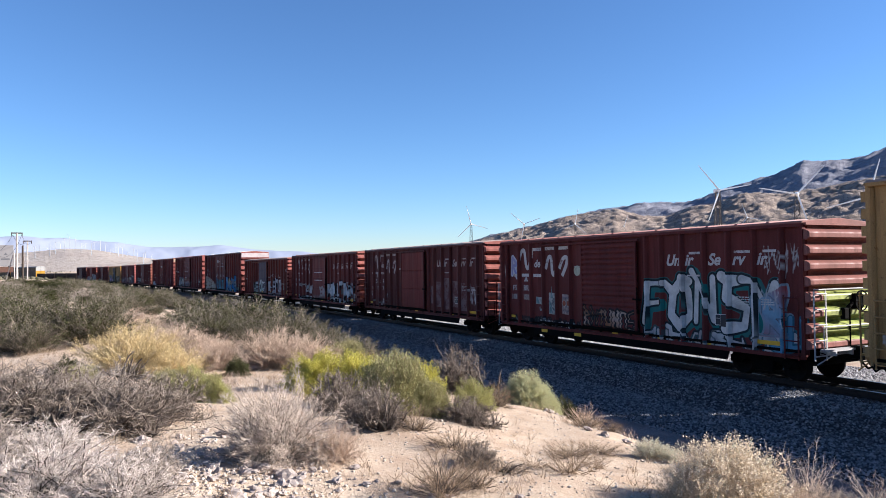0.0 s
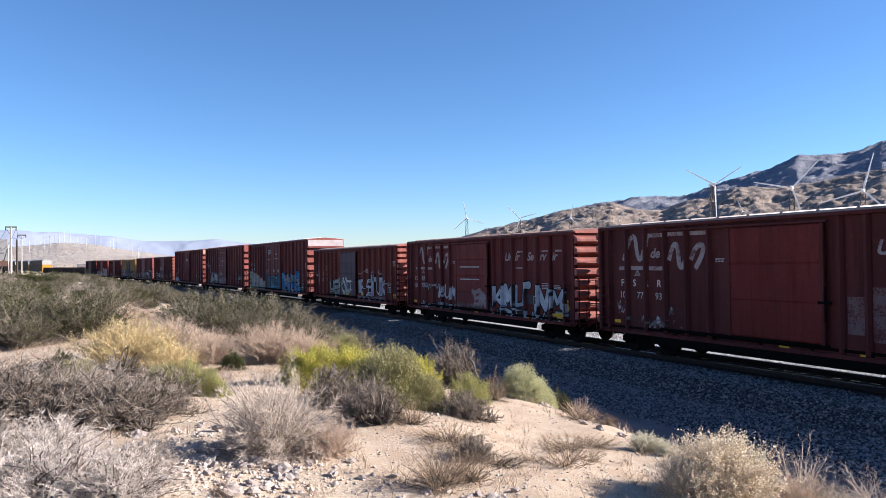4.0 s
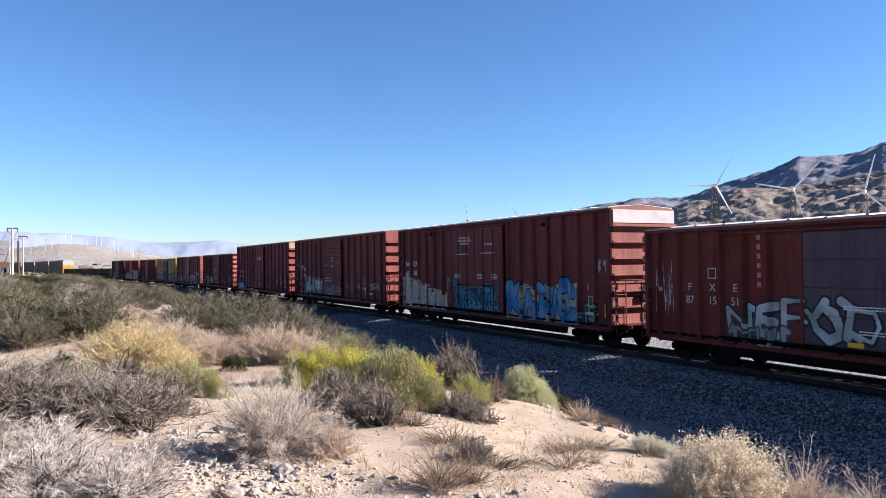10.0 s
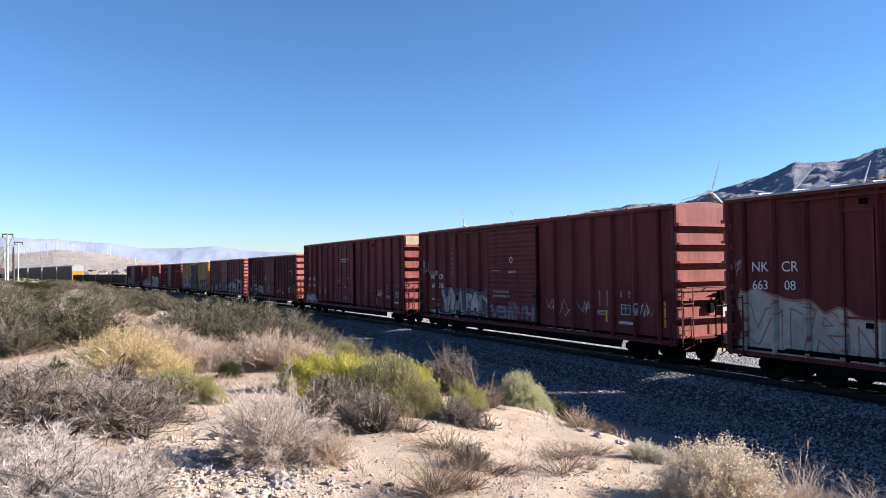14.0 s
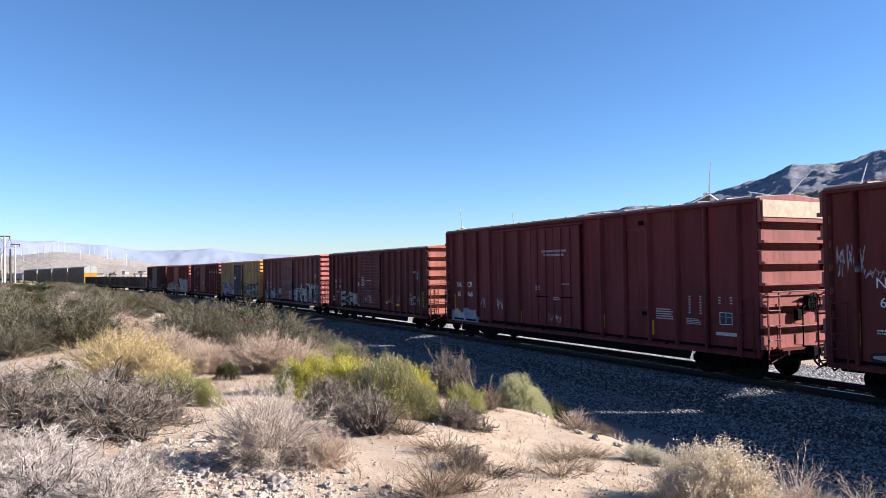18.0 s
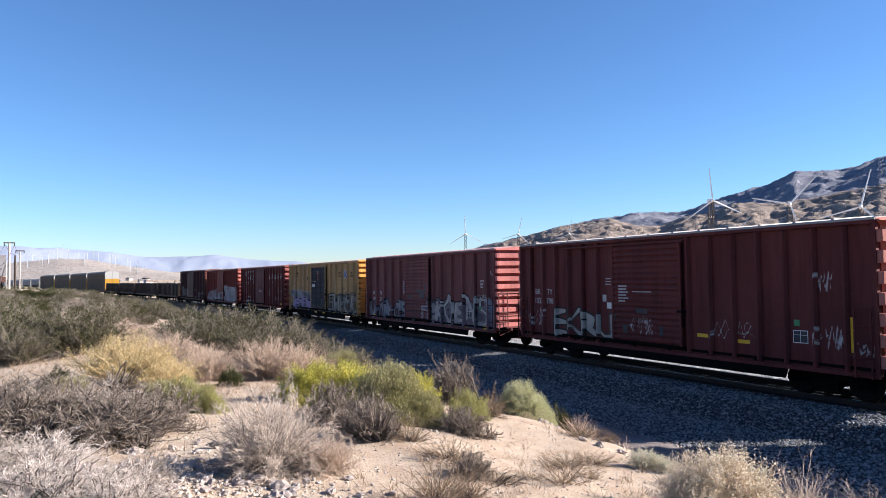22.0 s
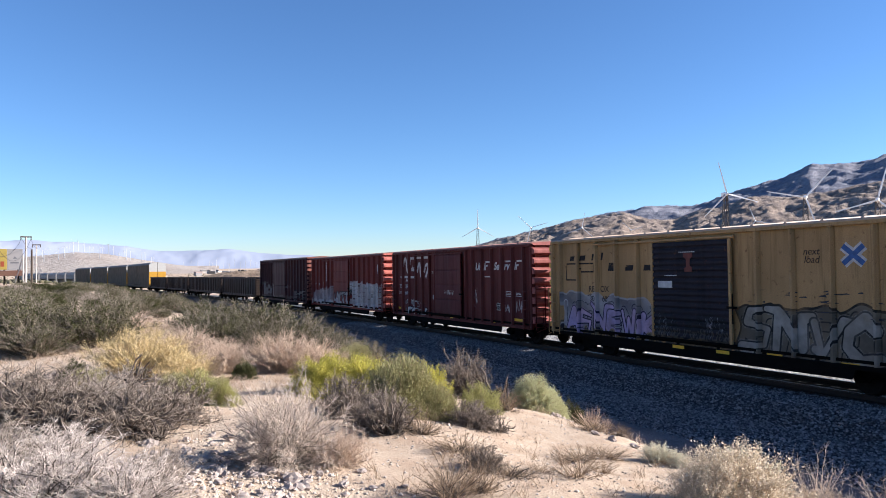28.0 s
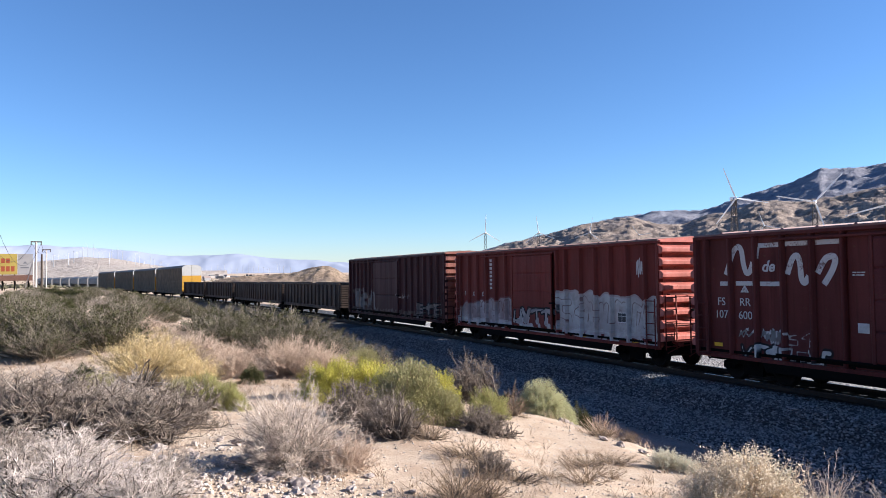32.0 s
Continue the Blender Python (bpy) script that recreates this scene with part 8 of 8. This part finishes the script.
def blade_rotor(length):
    m = Mesh()
    for k in range(3):
        a = k * math.tau / 3
        rows = []
        for u in np.linspace(0.03, 1, 9):
            c = (0.02 if u < 0.06 else 0.042 * (1 - 0.75 * u) + 0.008) * length
            t = max(0.006, 0.022 * (1 - u)) * length
            r = u * length
            ring = [(r, -t, -c * 0.35), (r, -t * 0.2, c * 0.65), (r, t, -c * 0.2), (r, t * 0.4, -c * 0.45)]
            rows.append([(x * math.cos(a) - z * math.sin(a), y, x * math.sin(a) + z * math.cos(a)) for x, y, z in ring + ring[:1]])
        m.sheet(rows)
    m.tube((0, -0.09 * length, 0), (0, 0.03 * length, 0), 0.02 * length, 0.05 * length, 12)
    return m


def turbine_parts(hub, length, lattice):
    tower, cab = Mesh(), Mesh()
    if lattice:
        b, t = hub * 0.055, hub * 0.022
        n = 8
        for k in range(n):
            z0, z1 = hub * k / n, hub * (k + 1) / n
            w0, w1 = b + (t - b) * k / n, b + (t - b) * (k + 1) / n
            for i in range(4):
                p = [(1, 1), (1, -1), (-1, -1), (-1, 1)]
                (ax, ay), (bx, by) = p[i], p[(i + 1) % 4]
                tower.tube((ax * w0, ay * w0, z0), (ax * w1, ay * w1, z1), 0.15, n=4, cap=False)
                tower.tube((ax * w0, ay * w0, z0), (bx * w1, by * w1, z1), 0.08, n=4, cap=False)
                tower.tube((bx * w0, by * w0, z0), (ax * w1, ay * w1, z1), 0.08, n=4, cap=False)
    else:
        tower.tube((0, 0, 0), (0, 0, hub), hub * 0.028, hub * 0.018, 12)
    cab.box(-0.05 * length, 0.05 * length, -0.06 * length, 0.24 * length, hub - 0.05 * length, hub + 0.06 * length, 0.01 * length)
    return tower.data("tower", TOWER_STEEL if lattice else HAZED_WHITE), cab.data("nacelle", TURBINE_WHITE if lattice else HAZED_WHITE), blade_rotor(length).data("rotor", TURBINE_WHITE if lattice else HAZED_WHITE)


NEAR_T, FAR_T = turbine_parts(24.0, 11.3, True), turbine_parts(18.0, 7.0, False)


def turbine(az, dist, hub_el, hub, parts, spin, label, yaw=0.0, group=""):
    a = radians(az)
    z = EYE[2] + dist * math.tan(radians(hub_el)) - hub
    ob = thing("wind_turbine", label, "wind turbine", pose(dist * math.sin(a), dist * math.cos(a), z, 0, 0, -az + yaw), group)
    child("tower", parts[0], ob)
    child("nacelle", parts[1], ob)
    r = child("rotor", parts[2], ob, "three white blades on a hub")
    r.matrix_basis = pose(0, -0.10 * hub * 0.58, hub)
    SPINS.append((r, -0.10 * hub * 0.58, hub, spin))


def steady(at0, rate):
    return [(0.0, at0), (32.0, at0 + 32.0 * rate)]


LAT = "white three-bladed wind turbine on a dark lattice tower"
turbine(2.29, 440, 2.44, 24, NEAR_T, steady(104, 119.5), LAT, group="wind turbines")
turbine(6.53, 476, 2.41, 24, NEAR_T, [(0, 140), (6, 855), (9, 1210), (19, 2377), (23, 2830), (28, 3375), (31, 3712), (32, 3818)], LAT, group="wind turbines")
turbine(10.55, 534, 2.36, 24, NEAR_T, steady(79, 120), LAT, group="wind turbines")
turbine(14.29, 700, 2.14, 24, NEAR_T, steady(70, 118), LAT, group="wind turbines")
turbine(21.17, 267, 4.71, 24, NEAR_T, [(0, 10), (6, 45), (9, 56), (13, 72), (19, 90), (23, 98), (28, 105), (32, 112)], LAT, 22, group="wind turbines")
turbine(26.51, 252, 4.25, 24, NEAR_T, steady(60 - 9.1 * 120, 120), LAT, group="wind turbines")
turbine(30.94, 245, 3.87, 24, NEAR_T, steady(75 - 8 * 120, 120), LAT, group="wind turbines")
turbine(23.2, 600, 2.64, 24, NEAR_T, steady(110, 90), LAT, group="wind turbines")
rng_t = random.Random(12)
for k in range(34):   # a wind farm on the pale hill
    az = -32.5 + 10.5 * (k + rng_t.uniform(-0.4, 0.4)) / 34
    d = rng_t.uniform(1150, 1550)
    crest = float(np.interp(az, [-33, -31, -29.3, -27.9, -26, -24.1, -21], [0.25, 0.15, 0.35, 0.66, 0.52, 0.0, -0.6]))
    turbine(az, d, crest + rng_t.uniform(0.2, 0.7), 18, FAR_T, steady(rng_t.uniform(0, 120), rng_t.uniform(70, 110)), "distant white wind turbine", rng_t.uniform(-20, 20), "far wind farm")
for k in range(22):   # more on the plain
    az = -20.5 + 7.5 * (k + rng_t.uniform(-0.4, 0.4)) / 22
    turbine(az, rng_t.uniform(1900, 2500), rng_t.uniform(-0.45, -0.05), 18, FAR_T, steady(rng_t.uniform(0, 120), rng_t.uniform(70, 110)), "distant white wind turbine", rng_t.uniform(-20, 20), "far wind farm")

# ---------------------------------------------------------------- poles, wires and the billboard


def spot(az, dist, el):
    a = radians(az)
    return Vector((dist * math.sin(a), dist * math.cos(a), EYE[2] + dist * math.tan(radians(el))))


def sag(a, b, drop, r=0.03, n=14):
    m = Mesh()
    pts = []
    for i in range(n + 1):
        u = i / n
        p = Vector(a).lerp(Vector(b), u)
        pts.append((p.x, p.y, p.z - drop * 4 * u * (1 - u)))
    ring = [(math.cos(k * math.tau / 5), math.sin(k * math.tau / 5)) for k in range(6)]
    return m.sheet([[(x + r * u, y, z + r * v) for u, v in ring] for x, y, z in pts])


def utility_pole(az, dist, top, foot, mat, label, arm=True, thick=0.16, braces=False):
    t, f = spot(az, dist, top), spot(az, dist, foot)
    h = t.z - f.z + 1.5
    ob = thing("utility_pole", label, "utility pole", pose(f.x, f.y, f.z - 1.5, 0, 0, -az))
    Mesh().tube((0, 0, 0), (0, 0, h), thick * 1.4, thick, 10).obj("pole", mat, ob)
    if arm:
        Mesh().box(-0.9, 0.9, -0.12, 0.12, h - 0.1, h + 0.12).obj("crossarm", POLE_DARK, ob, "dark crossarm")
        for x in (-0.8, 0.8):
            Mesh().tube((x, 0, h - 0.55), (x, 0, h - 0.1), 0.10, 0.07, 8).obj("insulator", POLE_DARK, ob)
    if braces:
        Mesh().tube((-0.6, 0.5, h - 4.0), (-2.0, 0.8, 0.8), 0.09, n=6).obj("brace", POLE_PALE, ob)
        Mesh().tube((-0.5, -0.5, h - 3.4), (-0.3, -0.8, 0.8), 0.09, n=6).obj("brace", POLE_PALE, ob)
    return ob


utility_pole(-30.9, 150, 1.60, -1.86, POLE_PALE, "pale wooden utility pole with a double crossarm", braces=True, thick=0.16)
utility_pole(-30.27, 185, 1.05, -1.6, POLE_PALE, "pale utility pole behind the billboard", thick=0.11)
utility_pole(-30.55, 165, 0.75, -1.7, POLE_DARK, "dark short wooden utility pole", arm=False, thick=0.16)
for dx, drop in ((-0.25, 6.6), (0.3, 7.4)):
    a = spot(-30.9 + dx, 150, 1.48)
    sag(spot(-34.6 + dx * 2, 118, 5.6), a, drop).obj("power_line", CABLE).name = "power_line"
    sag(a, spot(-30.27 + dx * 0.5, 185, 0.95), 1.0).obj("power_line", CABLE)
for ob in [o for o in scene.objects if o.name.startswith("power_line")]:
    tagged(ob, "slack black power line between utility poles", "cable", "power lines")

board = thing("billboard", "yellow and white billboard on steel posts", "billboard", pose(*spot(-32.4, 160, -0.7), 0, 0, 32.4))
for x0, x1, mat, lab in ((-9.0, 1.05, BOARD_YELLOW, "yellow poster panel"), (1.10, 3.65, BOARD_WHITE, "pale grey poster panel")):
    Mesh().box(x0, x1, -0.12, 0.12, 0.1, 4.1, 0.03).obj("poster_panel", mat, board, lab)
letters = Mesh()
for k, (a, b) in enumerate(((-4.2, -3.5), (-3.3, -2.6), (-2.4, -1.8), (-1.6, -1.0), (-0.8, -0.2))):
    letters.box(a, b, -0.14, -0.125, 2.3, 3.2)
for a in (-4.2, -3.4, -2.5, -1.6, -0.8, 0.0):
    letters.box(a, a + 0.6, -0.14, -0.125, 0.7, 1.7)
letters.obj("lettering_bars", BOARD_RED, board, "red bars of large print")
Mesh().box(1.6, 3.0, -0.14, -0.125, 1.3, 1.55).obj("printed_bar", BOARD_GREY, board)
Mesh().slab([(2.0, 2.2), (2.7, 2.2), (2.35, 2.7)], -0.14, -0.125).obj("printed_mark", BOARD_GREY, board)
Mesh().box(-9.0, 3.6, -0.6, 0.3, -1.1, -0.05).obj("catwalk", plain("rusty_catwalk", (0.10, 0.05, 0.035)), board, "rusty catwalk")
for x in (-7, -4.2, -1.4, 0.6, 2.9):
    Mesh().box(x - 0.12, x + 0.12, 0.15, 0.4, -5.0, 4.0).obj("post", STEEL, board, "steel post")
    Mesh().tube((x, 0.3, -0.5), (x + 0.7, 1.6, -5.0), 0.08, n=6).obj("brace", STEEL, board)

# ---------------------------------------------------------------- the far settlement
rng_h = random.Random(33)
for k in range(46):
    az, d = rng_h.uniform(-27, -8), rng_h.uniform(520, 1500)
    el = rng_h.uniform(-1.25, -0.85) * (1.0 if d < 900 else 0.95)
    p = spot(az, d, 0)
    s = p.dot(AHEAD)
    gz = fall(s) - 0.2
    w, h = rng_h.uniform(4, 9), rng_h.uniform(1.8, 2.8)
    ho = thing("far_house", "small distant low house on the plain", "house", pose(p.x, p.y, gz, 0, 0, rng_h.uniform(0, 180)), "far houses")
    wall = rng_h.choice((BOARD_WHITE, HOPPER_GREY, POLE_PALE, ROCK))
    Mesh().box(-w / 2, w / 2, -3, 3, -0.6, h).obj("wall", wall, ho)
    Mesh().slab([(-w / 2 - 0.3, h), (w / 2 + 0.3, h), (w / 2 - 0.6, h + 1.2), (-w / 2 + 0.6, h + 1.2)], -3.3, 3.3).obj("roof", rng_h.choice((ROOF_METAL, HOPPER_GREY, TIE_WOOD)), ho)



def far_scrub():
    """Low dark scrub dotted over the plain, in one mesh."""
    rng = np.random.default_rng(44)

    def pick(r, n):
        out = []
        while len(out) < n:
            az, d = r.uniform(-36, 12), 190 + 1440 * r.random() ** 1.8
            q = spot(az, d, 0)
            s = q.dot(AHEAD)
            lat = q.dot(ACROSS) + bend(s)
            if 9 < lat < 28:
                continue
            out.append((q.x, q.y, fall(s) + float(np.interp(lat, LATS, RISE)) + 0.1))
        return np.array(out)
    scatter_stones("plain_scrub", "low dark scrub dotted over the far plain", 7000, pick, (0.35, 1.1), plant_material("far_scrub_green", (0.07, 0.066, 0.04), (0.17, 0.145, 0.095)), 45)["category"] = "scrub"


far_scrub()
# sleepers, under the rails
tie = Mesh().box(-0.115, 0.115, -1.3, 1.3, -0.36, -0.19, 0.012).data("sleeper", TIE_WOOD)
for k in range(260):
    s = -20 + 0.54 * k
    p, q = place(s, CENTRE), place(s + 0.1, CENTRE)
    ob = child("sleeper", tie, track)
    ob.matrix_basis = pose(p.x, p.y, p.z, 0, 0, math.degrees(math.atan2(q.y - p.y, q.x - p.x)))


# ---------------------------------------------------------------- what moves


def travelled(t):
    """How far the train has rolled since mid-clip."""
    u = t / 16 - 1
    return 95.938 * u + 0.127 * (u * u - 1) + 0.168 * (u ** 3 - u) + 0.125 * (u ** 4 - u * u)


def car_pose(s, wheelbase):
    a, b = place(s - wheelbase / 2, CENTRE), place(s + wheelbase / 2, CENTRE)
    x = (a - b).normalized()
    y = Vector((0, 0, 1)).cross(x).normalized()
    z = x.cross(y)
    m = Matrix((x, y, z)).transposed().to_4x4()
    m.translation = (a + b) / 2
    return m


def motions():
    for car, mid, base in ROLLING:
        walk(car, [(float(t), car_pose(mid - travelled(t), base)) for t in range(0, 33)])
    roll = [(k / 10, math.degrees((travelled(k / 10) - travelled(0.0)) / WHEEL_R)) for k in range(0, 321)]
    for w, x in TURNING:
        walk(w, [(t, pose(x, 0, WHEEL_R, 0, a, 0)) for t, a in roll])
    for rotor, y, z, keys in SPINS:
        ts = [k[0] for k in keys]
        vs = [k[1] for k in keys]
        walk(rotor, [(t, pose(0, y, z, 0, -float(np.interp(t, ts, vs)), 0)) for t in [0.6 * k for k in range(0, 53)] + [32.0]])


motions()
